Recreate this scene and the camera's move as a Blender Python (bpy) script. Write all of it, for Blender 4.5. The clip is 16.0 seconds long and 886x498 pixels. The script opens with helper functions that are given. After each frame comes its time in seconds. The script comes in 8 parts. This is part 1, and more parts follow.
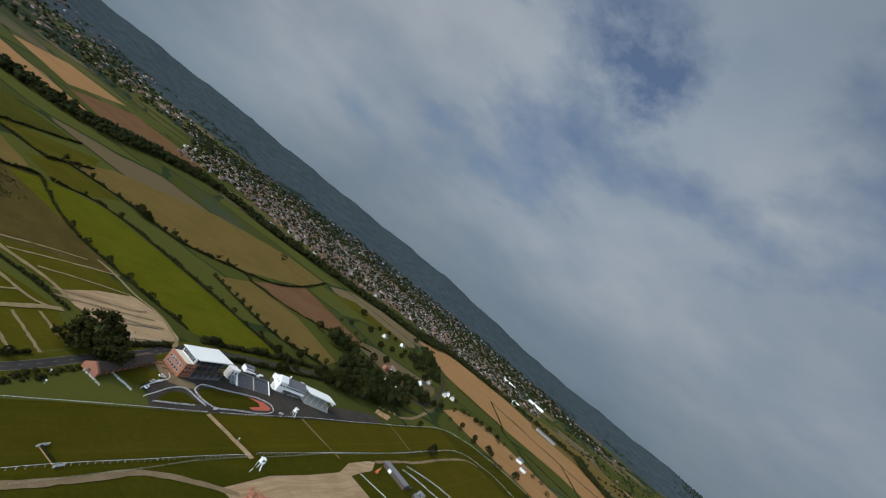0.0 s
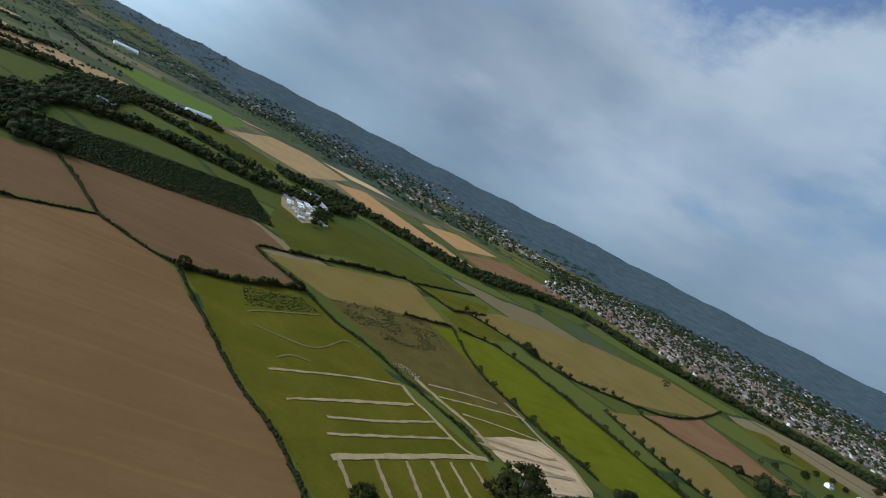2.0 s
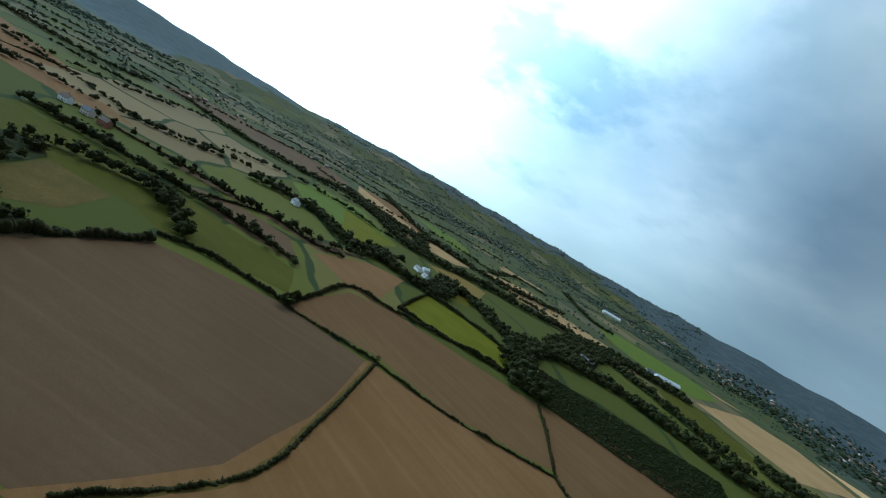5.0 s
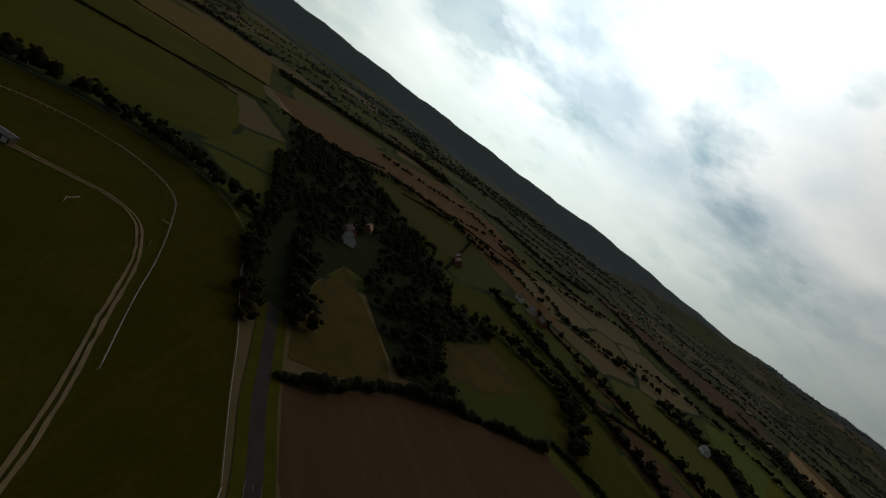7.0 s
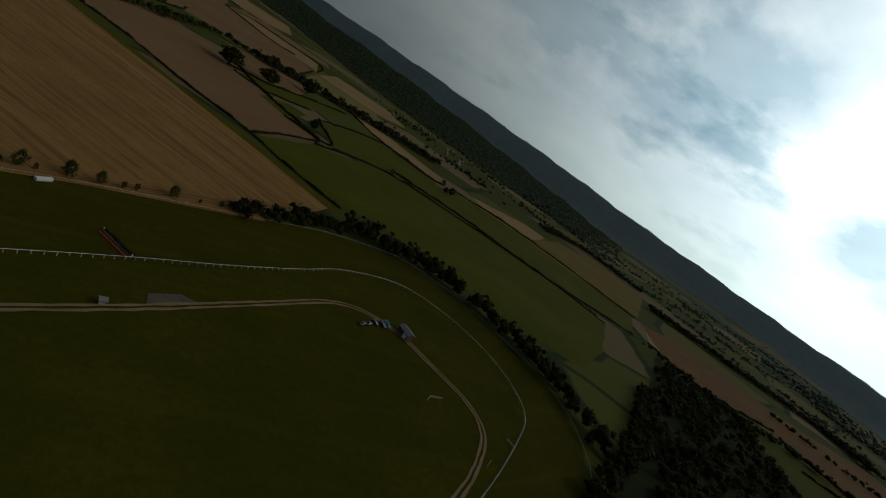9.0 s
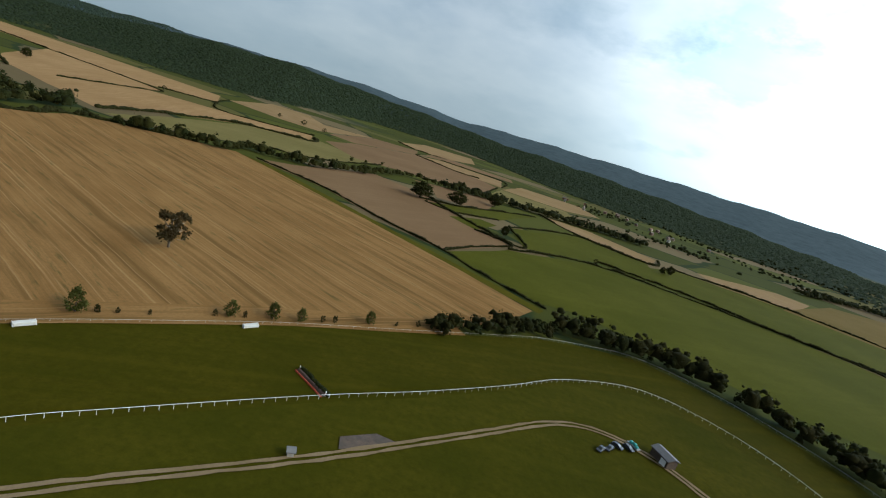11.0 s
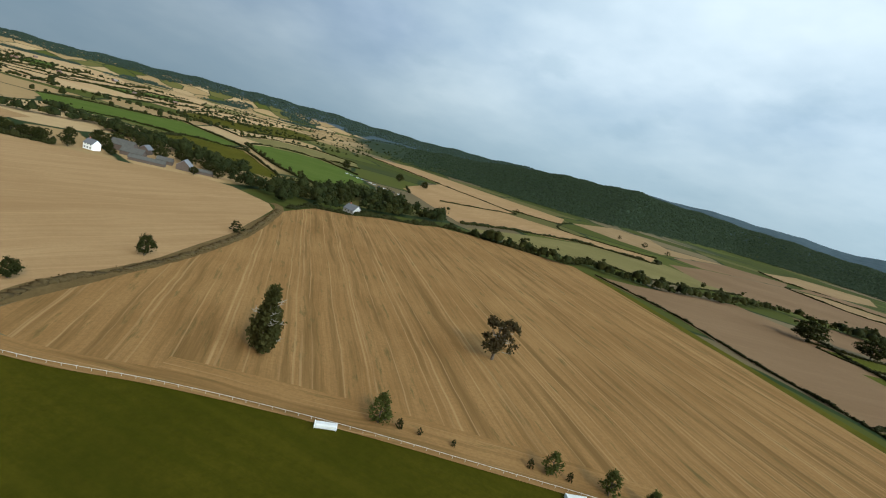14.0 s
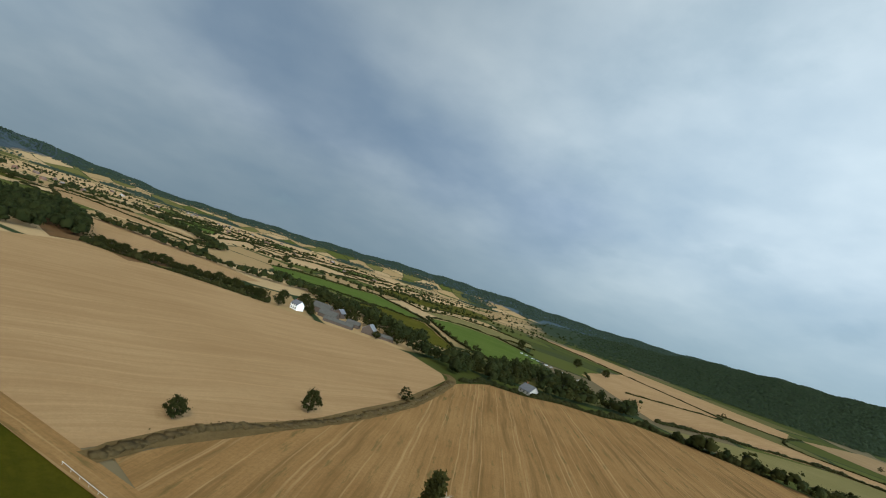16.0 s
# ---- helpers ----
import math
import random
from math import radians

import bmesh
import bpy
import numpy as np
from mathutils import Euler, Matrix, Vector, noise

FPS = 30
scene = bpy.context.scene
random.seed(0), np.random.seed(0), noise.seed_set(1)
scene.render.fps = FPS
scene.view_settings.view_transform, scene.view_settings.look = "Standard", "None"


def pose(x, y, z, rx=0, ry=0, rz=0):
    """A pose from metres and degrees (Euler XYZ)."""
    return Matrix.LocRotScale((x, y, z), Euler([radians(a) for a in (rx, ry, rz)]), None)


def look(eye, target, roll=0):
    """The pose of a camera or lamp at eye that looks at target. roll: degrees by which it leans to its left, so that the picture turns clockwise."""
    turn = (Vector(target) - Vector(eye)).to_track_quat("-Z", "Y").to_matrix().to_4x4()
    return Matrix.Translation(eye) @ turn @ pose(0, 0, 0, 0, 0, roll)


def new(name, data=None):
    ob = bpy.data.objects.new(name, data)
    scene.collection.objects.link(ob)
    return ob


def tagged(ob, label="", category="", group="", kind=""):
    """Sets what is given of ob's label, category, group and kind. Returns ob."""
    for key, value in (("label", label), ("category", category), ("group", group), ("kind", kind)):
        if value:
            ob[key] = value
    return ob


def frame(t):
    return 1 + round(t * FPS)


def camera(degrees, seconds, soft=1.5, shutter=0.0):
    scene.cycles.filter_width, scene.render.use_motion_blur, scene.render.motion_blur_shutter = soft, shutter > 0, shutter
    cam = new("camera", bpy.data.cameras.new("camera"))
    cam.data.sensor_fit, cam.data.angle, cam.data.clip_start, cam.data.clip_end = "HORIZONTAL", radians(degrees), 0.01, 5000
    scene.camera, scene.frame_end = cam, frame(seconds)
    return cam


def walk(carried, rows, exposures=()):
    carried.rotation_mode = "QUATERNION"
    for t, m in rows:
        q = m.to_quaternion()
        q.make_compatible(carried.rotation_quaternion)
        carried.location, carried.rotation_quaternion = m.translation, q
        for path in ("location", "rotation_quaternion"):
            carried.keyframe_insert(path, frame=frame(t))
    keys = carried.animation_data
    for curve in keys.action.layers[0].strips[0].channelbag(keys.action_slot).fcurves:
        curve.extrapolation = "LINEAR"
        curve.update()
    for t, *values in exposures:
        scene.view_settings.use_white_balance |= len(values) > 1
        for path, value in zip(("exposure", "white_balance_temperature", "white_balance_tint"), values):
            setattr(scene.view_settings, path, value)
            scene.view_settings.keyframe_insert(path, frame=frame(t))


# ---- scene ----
# ---------------------------------------------------------------- camera
cam = camera(83.0, 16.0, soft=1.1)
EXPOSURES = [(0.0, -1.05, 5800, 9), (1.5, -0.64, 5290, 6), (2.1, -0.60, 5230, 5), (3.2, -0.40, 5450, 1), (5.3, -0.98, 5050, -6), (5.7, -1.65, 5120, -6), (6.2, -2.45, 5600, 1), (7.0, -3.25, 6800, 7), (8.0, -3.85, 6850, 5), (8.6, -3.55, 6600, 4),
             (9.2, -2.65, 6150, 3), (11.3, -0.79, 5720, 3), (12.5, -0.62, 5600, 2), (14.0, -0.56, 5580, 1), (15.0, -0.50, 5560, 1), (15.5, -0.40, 5560, 1), (16.0, -0.72, 5590, 1)]
walk(cam, [
    (0.0, pose(11.5, -34.8, 137.2, 94.51, -38.75, -29.35)),
    (0.5, pose(8.5, -23.4, 133.7, 88.40, -36.53, -18.99)),
    (1.0, pose(5.1, -12.2, 130.2, 79.45, -32.35, -4.05)),
    (1.5, pose(0.7, -1.8, 126.2, 78.91, -32.96, 6.64)),
    (2.0, pose(-4.8, 7.6, 122.4, 82.13, -27.69, 16.35)),
    (2.5, pose(-11.2, 16.1, 118.9, 85.85, -28.35, 29.22)),
    (3.0, pose(-18.2, 23.4, 116.1, 86.94, -19.17, 38.61)),
    (3.2, pose(-21.1, 26.1, 115.2, 85.21, -18.00, 43.76)),
    (4.25, pose(-37.7, 38.7, 114.2, 84.35, -24.64, 60.61)),
    (5.3, pose(-55.4, 43.5, 115.3, 83.48, -31.28, 77.46)),
    (5.5, pose(-58.7, 43.2, 115.2, 84.39, -32.18, 81.03)),
    (6.0, pose(-67.0, 40.8, 115.0, 82.80, -37.32, 99.20)),
    (6.5, pose(-75.5, 36.8, 114.4, 77.37, -35.59, 112.82)),
    (7.0, pose(-83.7, 31.4, 113.4, 75.82, -36.33, 127.28)),
    (7.5, pose(-90.6, 25.0, 111.3, 78.12, -32.57, 136.37)),
    (8.0, pose(-96.2, 17.8, 108.3, 75.21, -30.41, 153.99)),
    (8.5, pose(-100.7, 9.8, 104.6, 75.37, -36.65, 163.25)),
    (9.0, pose(-104.3, 1.0, 100.6, 73.12, -34.00, 175.62)),
    (9.2, pose(-105.4, -2.6, 99.1, 72.42, -30.69, 178.48)),
    (10.25, pose(-109.7, -22.0, 91.1, 74.82, -24.25, 189.33)),
    (11.3, pose(-107.4, -40.4, 84.7, 77.21, -17.80, 200.17)),
    (11.5, pose(-106.0, -43.6, 83.8, 77.94, -21.72, 203.29)),
    (12.0, pose(-101.4, -51.0, 81.6, 77.34, -22.19, 211.26)),
    (12.5, pose(-95.5, -58.1, 79.0, 77.31, -20.56, 216.59)),
    (13.0, pose(-89.1, -65.0, 75.9, 77.70, -20.85, 223.81)),
    (13.5, pose(-82.1, -71.5, 72.3, 78.33, -16.88, 229.14)),
    (14.0, pose(-74.5, -77.5, 69.1, 79.25, -15.35, 235.07)),
    (14.5, pose(-66.7, -82.2, 65.9, 80.99, -14.77, 238.60)),
    (15.0, pose(-58.9, -85.2, 63.1, 81.62, -14.54, 241.63)),
    (15.5, pose(-51.0, -86.6, 60.7, 86.69, -16.35, 246.00)),
    (16.0, pose(-43.0, -87.7, 58.4, 94.25, -18.27, 255.26)),
], EXPOSURES)


# ---------------------------------------------------------------- sky and sun
SUN_AZ, SUN_EL = 80.0, 33.0            # degrees to the left of +y, and up
SUN_DIR = Vector((-math.sin(radians(SUN_AZ)) * math.cos(radians(SUN_EL)), math.cos(radians(SUN_AZ)) * math.cos(radians(SUN_EL)), math.sin(radians(SUN_EL))))


class Nodes:
    """A short way to write node trees."""

    def __init__(self, tree):
        self.tree = tree
        tree.nodes.clear()

    def add(self, kind, ins=()):
        n = self.tree.nodes.new(kind)
        return self.wire(n, ins)

    def wire(self, n, ins):
        for key, value in dict(ins).items():
            s = n.inputs[key]
            if isinstance(value, bpy.types.NodeSocket):
                self.tree.links.new(value, s)
            else:
                s.default_value = value
        return n

    def math(self, op, a, b=0.0, clamp=False):
        n = self.add("ShaderNodeMath")
        n.operation, n.use_clamp = op, clamp
        return self.wire(n, {0: a, 1: b}).outputs[0]

    def vec(self, op, a, b=(0, 0, 0)):
        n = self.add("ShaderNodeVectorMath")
        n.operation = op
        self.wire(n, {0: a, 1: b})
        return n.outputs["Value"] if op in ("DOT_PRODUCT", "LENGTH") else n.outputs[0]

    def noise(self, at, scale, detail=4.0, rough=0.55, out="Fac"):
        return self.add("ShaderNodeTexNoise", {"Vector": at, "Scale": scale, "Detail": detail, "Roughness": rough}).outputs[out]

    def ramp(self, fac, *stops):
        n = self.add("ShaderNodeValToRGB", {0: fac})
        r = n.color_ramp
        for k, (p, c) in enumerate(stops):
            e = r.elements[k] if k < 2 else r.elements.new(p)
            e.position = p
            e.color = (*c, 1) if isinstance(c, (tuple, list)) else (c, c, c, 1)
        return n.outputs[0]

    def mix(self, fac, a, b, blend="MIX"):
        n = self.add("ShaderNodeMix")
        n.data_type, n.blend_type = "RGBA", blend
        for s, v in ((n.inputs[0], fac), (n.inputs[6], a), (n.inputs[7], b)):
            if isinstance(v, bpy.types.NodeSocket):
                self.tree.links.new(v, s)
            else:
                s.default_value = (*v, 1) if isinstance(v, (tuple, list)) and len(v) == 3 else v
        return n.outputs[2]


def build_sky():
    world = bpy.data.worlds.new("sky")
    scene.world = world
    world.use_nodes = True
    n = Nodes(world.node_tree)
    sky = n.add("ShaderNodeTexSky")
    sky.sky_type, sky.sun_disc = "NISHITA", False
    sky.sun_elevation, sky.sun_rotation = radians(SUN_EL), radians(360 - SUN_AZ)
    sky.dust_density, sky.air_density = 2.0, 1.0
    d = n.add("ShaderNodeTexCoord").outputs["Generated"]
    low = n.math("MAXIMUM", n.add("ShaderNodeSeparateXYZ", {0: d}).outputs[2], 0.0)

    def lobe(az, el, power):
        """A soft swell of light or cloud round one part of the sky."""
        way = (-math.sin(radians(az)) * math.cos(radians(el)), math.cos(radians(az)) * math.cos(radians(el)), math.sin(radians(el)))
        return n.math("POWER", n.math("MAXIMUM", n.vec("DOT_PRODUCT", d, way), 0.0), power)

    # cloud sheet seen in perspective
    flat = n.add("ShaderNodeVectorMath")
    flat.operation = "SCALE"
    n.wire(flat, {0: d, "Scale": n.math("DIVIDE", 1.0, n.math("ADD", low, 0.34))})
    flat = flat.outputs[0]
    wide = n.noise(n.vec("ADD", flat, (3.1, 1.7, 0)), 0.7, 3, 0.45)
    soft = n.noise(n.vec("ADD", flat, (1.3, 5.1, 0.4)), 1.25, 4, 0.5)
    fine = n.noise(n.vec("ADD", flat, (7.4, 2.2, 0)), 3.2, 6, 0.55)
    body = n.math("ADD", n.math("MULTIPLY", soft, 0.72), n.math("MULTIPLY", fine, 0.28))
    cover = n.ramp(n.math("ADD", n.math("MULTIPLY", wide, 0.7), n.math("MULTIPLY", fine, 0.3)), (0.30, 0.15), (0.40, 1.0))
    shade = n.ramp(body, (0.33, (0.45, 0.53, 0.61)), (0.47, (0.59, 0.645, 0.69)), (0.64, (0.80, 0.82, 0.825)))
    # thin bright cloud towards the veiled sun, thick cloud away from it
    glow = n.math("ADD", n.math("MULTIPLY", lobe(106, 23, 5.0), 8.5), n.math("MULTIPLY", lobe(138, 18, 7.0), 7.4))
    glow = n.math("ADD", glow, n.math("MULTIPLY", lobe(106, 31, 70.0), 14.0))
    glow = n.math("ADD", glow, n.math("MULTIPLY", lobe(59, 32, 18.0), 0.4))
    glow = n.math("ADD", glow, n.math("MULTIPLY", lobe(184, 28, 3.0), 0.6))
    glow = n.math("ADD", glow, n.math("MULTIPLY", lobe(326, 33, 12.0), 0.30))
    glow = n.math("ADD", glow, n.math("MULTIPLY", lobe(2, 4, 60.0), 0.16))
    glow = n.math("ADD", glow, n.math("MULTIPLY", lobe(122, 14, 10.0), 4.5))
    glow = n.math("ADD", glow, n.math("MULTIPLY", lobe(228, 22, 7.0), 0.48))
    glow = n.math("ADD", glow, n.math("MULTIPLY", lobe(50, 4, 60.0), 0.55))
    glow = n.math("ADD", glow, n.math("MULTIPLY", lobe(28, 3, 120.0), 0.22))
    level = n.math("ADD", glow, 0.93)
    # heavy cloud banks with ragged edges, and gaps of clear blue
    def ragged(scale, rough, amount):
        return n.math("ADD", 1.0, n.math("MULTIPLY", n.math("SUBTRACT", n.noise(n.vec("ADD", flat, (4.2, 0.6, 0.9)), scale, 7, rough), 0.5), amount))

    broad_edge, torn_edge = ragged(1.5, 0.52, 2.6), ragged(3.6, 0.58, 4.0)

    def mass(spots, edge, start, full):
        total = 0.0
        for az, el, power in spots:
            total = n.math("ADD", total, lobe(az, el, power))
        return n.ramp(n.math("MULTIPLY", total, edge), (start, 0.0), (full, 1.0))

    tint = (1.0, 1.0, 1.0)
    for spots, edge, tone in ((((34, 14, 90), (24, 15, 70), (14, 12, 110), (6, 14, 130), (28, 10, 200)), broad_edge, (0.71, 0.74, 0.78)), (((60, 17, 130), (56, 21, 90), (49, 19, 80), (42, 13, 110), (60, 10, 200)), broad_edge, (0.86, 0.90, 0.94)),
                              (((284, 19, 90), (272, 15, 80), (260, 12, 100), (246, 10, 150)), broad_edge, (0.72, 0.77, 0.86)), (((133, 11, 400), (128, 10, 400)), torn_edge, (0.50, 0.59, 0.64)),
                              (((150, 18, 130), (160, 16, 130), (171, 14, 150)), torn_edge, (0.62, 0.71, 0.76)), (((121, 15, 300), (113, 12, 350), (104, 12, 400)), torn_edge, (0.66, 0.74, 0.79)), (((97, 8, 350), (91, 7, 400), (84, 7, 400)), torn_edge, (0.66, 0.72, 0.77))):
        tint = n.mix(1.0, tint, n.mix(mass(spots, edge, 0.15, 1.05), (1.0, 1.0, 1.0), tone), "MULTIPLY")
    clear = mass(((357, 31, 70), (350, 40, 50), (54, 40, 70), (340, 50, 60), (327, 30, 110)), ragged(2.3, 0.62, 5.5), 0.35, 1.25)
    cover = n.math("MULTIPLY", cover, n.math("SUBTRACT", 1.0, n.math("MULTIPLY", clear, 0.85)))
    # small broken clouds before the bright part
    broken = n.ramp(n.noise(n.vec("ADD", flat, (2.6, 8.3, 0.2)), 2.0, 6, 0.56), (0.54, 0.0), (0.65, 1.0))
    tint = n.mix(1.0, tint, n.mix(n.math("MULTIPLY", broken, n.math("MULTIPLY", glow, 0.4, True)), (1.0, 1.0, 1.0), (0.56, 0.66, 0.71)), "MULTIPLY")
    # dimmed towards the unseen zenith to cut the light on the ground
    level = n.math("MULTIPLY", level, n.math("SUBTRACT", 1.0, n.math("MULTIPLY", n.math("MULTIPLY", low, low), 0.4)))
    lit = n.mix(1.0, n.mix(1.0, shade, tint, "MULTIPLY"), n.add("ShaderNodeCombineColor", {0: level, 1: level, 2: level}).outputs[0], "MULTIPLY")
    blue = n.mix(1.0, sky.outputs[0], (0.15, 0.155, 0.165), "MULTIPLY")
    air = n.mix(cover, blue, lit)
    # thick pale air near the horizon
    veil = n.ramp(low, (0.0, 0.85), (0.20, 0.0))
    pale = n.mix(1.0, (0.40, 0.49, 0.53), n.add("ShaderNodeCombineColor", {0: n.math("ADD", n.math("MULTIPLY", glow, 1.5), 0.72), 1: n.math("ADD", n.math("MULTIPLY", glow, 1.4), 0.74), 2: n.math("ADD", n.math("MULTIPLY", glow, 1.25), 0.78)}).outputs[0], "MULTIPLY")
    out = n.mix(veil, air, pale)
    bg = n.add("ShaderNodeBackground", {"Color": out, "Strength": 1.0})
    n.add("ShaderNodeOutputWorld", {"Surface": bg.outputs[0]})
    sun = new("sun", bpy.data.lights.new("sun", "SUN"))
    sun.data.energy, sun.data.angle, sun.data.color = 3.8, radians(7.0), (1.0, 0.775, 0.48)
    sun.matrix_world = look(SUN_DIR * 100, (0, 0, 0))


build_sky()

# ---------------------------------------------------------------- materials
MATS = {}


def material(name, rough=0.9, spec=0.2, metal=0.0):
    """A principled material, its node writer and the shader node."""
    m = bpy.data.materials.new(name)
    m.use_nodes = True
    n = Nodes(m.node_tree)
    p = n.add("ShaderNodeBsdfPrincipled", {"Roughness": rough, "Specular IOR Level": spec, "Metallic": metal})
    n.add("ShaderNodeOutputMaterial", {"Surface": p.outputs[0]})
    MATS[name] = m
    return m, n, p


def bump(n, p, height, strength, distance):
    b = n.add("ShaderNodeBump", {"Height": height, "Strength": strength, "Distance": distance})
    n.tree.links.new(b.outputs[0], p.inputs["Normal"])


def crop(name, a, b, angle=0.0, gap=0.0, lines=0.0, dark=(0.6, 0.6, 0.6), patch=60.0, wobble=0.0, blotch=0.25):
    """A field surface: two-scale mottling, and drill or mowing lines that run at an angle, gap metres apart."""
    m, n, p = material(name, 1.0, 0.02)
    at = n.add("ShaderNodeNewGeometry").outputs["Position"]
    wide = n.noise(at, 1.0 / patch, 4, 0.6)
    grain = n.noise(at, 0.35, 6, 0.75)
    col = n.mix(n.ramp(wide, (0.35, 0.0), (0.65, 1.0)), a, b)
    col = n.mix(n.math("MULTIPLY", n.ramp(grain, (0.3, 0.0), (0.75, 1.0)), blotch), col, tuple(c * 0.55 for c in a))
    speck = n.noise(at, 1.6, 3, 0.7)
    col = n.mix(n.math("MULTIPLY", n.ramp(speck, (0.40, 0.0), (0.62, 1.0)), 0.30), col, tuple(c * 0.62 for c in b))
    if gap:
        turned = n.add("ShaderNodeMapping", {"Vector": at, "Rotation": (0, 0, radians(-angle))}).outputs[0]
        if wobble:
            off = n.math("MULTIPLY", n.noise(at, 0.006, 3), wobble)
            turned = n.vec("ADD", turned, n.add("ShaderNodeCombineXYZ", {1: off}).outputs[0])
        long = n.add("ShaderNodeMapping", {"Vector": turned, "Scale": (0.012, 1.0 / gap, 0.0)}).outputs[0]
        streak = n.noise(long, 1.3, 5, 0.75)
        col = n.mix(n.math("MULTIPLY", n.ramp(streak, (0.42, 0.0), (0.62, 1.0)), lines), col, tuple(c * d for c, d in zip(a, dark)))
        broad = n.noise(n.add("ShaderNodeMapping", {"Vector": turned, "Scale": (0.007, 0.28 / gap, 0.0)}).outputs[0], 1.0, 4, 0.6)
        col = n.mix(n.math("MULTIPLY", n.ramp(broad, (0.46, 0.0), (0.66, 1.0)), lines * 0.8), col, tuple(c * d for c, d in zip(a, dark)))
        y = n.add("ShaderNodeSeparateXYZ", {0: turned}).outputs[1]
        tram = n.math("PINGPONG", y, gap * 2.0)
        col = n.mix(n.math("MULTIPLY", n.ramp(n.math("DIVIDE", tram, gap * 2.0), (0.0, 1.0), (0.12, 0.0)), lines * 0.35), col, tuple(c * 1.25 for c in b))
    n.tree.links.new(col, p.inputs["Base Color"])
    bump(n, p, grain, 0.5, 0.3)
    return m


def leafy(name, a, b, c):
    """Foliage: one hue a clump, with a little light through the leaves."""
    m, n, p = material(name, 0.85, 0.07)
    g = n.add("ShaderNodeNewGeometry")
    info = n.add("ShaderNodeObjectInfo").outputs["Random"]
    col = n.mix(g.outputs["Random Per Island"], a, b)
    col = n.mix(n.ramp(n.noise(g.outputs["Position"], 0.12, 3), (0.4, 0.0), (0.7, 0.8)), col, c)
    col = n.mix(n.math("MULTIPLY", info, 0.35), col, tuple(v * 0.6 for v in b))
    n.tree.links.new(col, p.inputs["Base Color"])
    bump(n, p, n.noise(g.outputs["Position"], 0.75, 5, 0.75), 1.0, 0.9)
    through_leaf = n.add("ShaderNodeBsdfTranslucent", {"Color": n.mix(1.0, col, (1.5, 1.5, 1.0), "MULTIPLY")}).outputs[0]
    both = n.add("ShaderNodeMixShader", {0: 0.34, 1: p.outputs[0], 2: through_leaf}).outputs[0]
    for link in list(n.tree.links):
        if link.to_node.type == "OUTPUT_MATERIAL":
            n.tree.links.new(both, link.to_socket)
            break
    return m


def plain(name, colour, rough=0.7, vary=0.25, scale=0.5, metal=0.0, spec=0.3):
    m, n, p = material(name, rough, spec, metal)
    at = n.add("ShaderNodeNewGeometry").outputs["Position"]
    v = n.noise(at, scale, 5, 0.65)
    f = n.noise(at, scale * 9, 4, 0.7)
    col = n.mix(n.ramp(v, (0.3, 0.0), (0.7, 1.0)), colour, tuple(c * (1 - vary) for c in colour))
    col = n.mix(n.math("MULTIPLY", n.ramp(f, (0.4, 0.0), (0.7, 1.0)), vary), col, tuple(c * (1 - 1.5 * vary) for c in colour))
    col = n.mix(n.math("MULTIPLY", n.add("ShaderNodeObjectInfo").outputs["Random"], vary * 0.6), col, tuple(c * 0.7 for c in colour))
    n.tree.links.new(col, p.inputs["Base Color"])
    bump(n, p, f, 0.25, 0.05)
    return m


crop("turf", (0.0396, 0.0368, 0.0024), (0.0590, 0.0500, 0.0040), 34, 9, 0.5, (0.66, 0.74, 0.6), 28, 0, 0.8)
crop("turf_dry", (0.0514, 0.0432, 0.0036), (0.0679, 0.0551, 0.0056), 36, 7, 0.6, (0.66, 0.80, 0.6), 26, 0, 0.8)
crop("turf_lawn", (0.0571, 0.0490, 0.0032), (0.0774, 0.0613, 0.0056), 36, 7, 0.5, (0.72, 0.80, 0.6), 26, 0, 0.8)
crop("turf_infield", (0.0378, 0.0385, 0.0028), (0.0608, 0.0535, 0.0048), 20, 14, 0.35, (0.7, 0.74, 0.6), 34, 25, 0.8)
crop("stubble_tan", (0.215, 0.142, 0.068), (0.265, 0.180, 0.092), 150, 7, 0.4, (0.75, 0.73, 0.68), 90)
crop("stubble_pale", (0.264, 0.165, 0.0759), (0.317, 0.205, 0.099), 118, 4, 0.5, (0.78, 0.74, 0.7), 110, 40)
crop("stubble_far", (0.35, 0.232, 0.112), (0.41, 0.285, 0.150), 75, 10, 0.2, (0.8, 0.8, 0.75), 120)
crop("orange_stubble", (0.265, 0.150, 0.062), (0.30, 0.175, 0.078), 140, 8, 0.4, (0.8, 0.78, 0.7), 90)
crop("tilled_brown", (0.108, 0.060, 0.025), (0.132, 0.077, 0.035), 28, 7, 0.45, (0.84, 0.83, 0.81), 110, 20)
crop("tilled_dark", (0.068, 0.043, 0.024), (0.084, 0.055, 0.032), 62, 7, 0.42, (0.84, 0.83, 0.81), 110)
# tilled_brown a fifth darker, dimmer light on two fields put into the soil
crop("tilled_shaded", (0.086, 0.050, 0.023), (0.106, 0.064, 0.031), 28, 7, 0.45, (0.84, 0.83, 0.81), 110, 20)
crop("red_soil", (0.118, 0.064, 0.030), (0.150, 0.086, 0.042), 40, 7, 0.3, (0.85, 0.82, 0.8), 60)
crop("bright_grass", (0.0712, 0.0737, 0.0032), (0.0956, 0.0940, 0.0056), 40, 9, 0.35, (0.72, 0.8, 0.7), 30, 0, 0.4)
crop("meadow_green", (0.066, 0.092, 0.014), (0.086, 0.110, 0.021), 40, 9, 0.35, (0.75, 0.82, 0.7), 40, 0, 0.4)
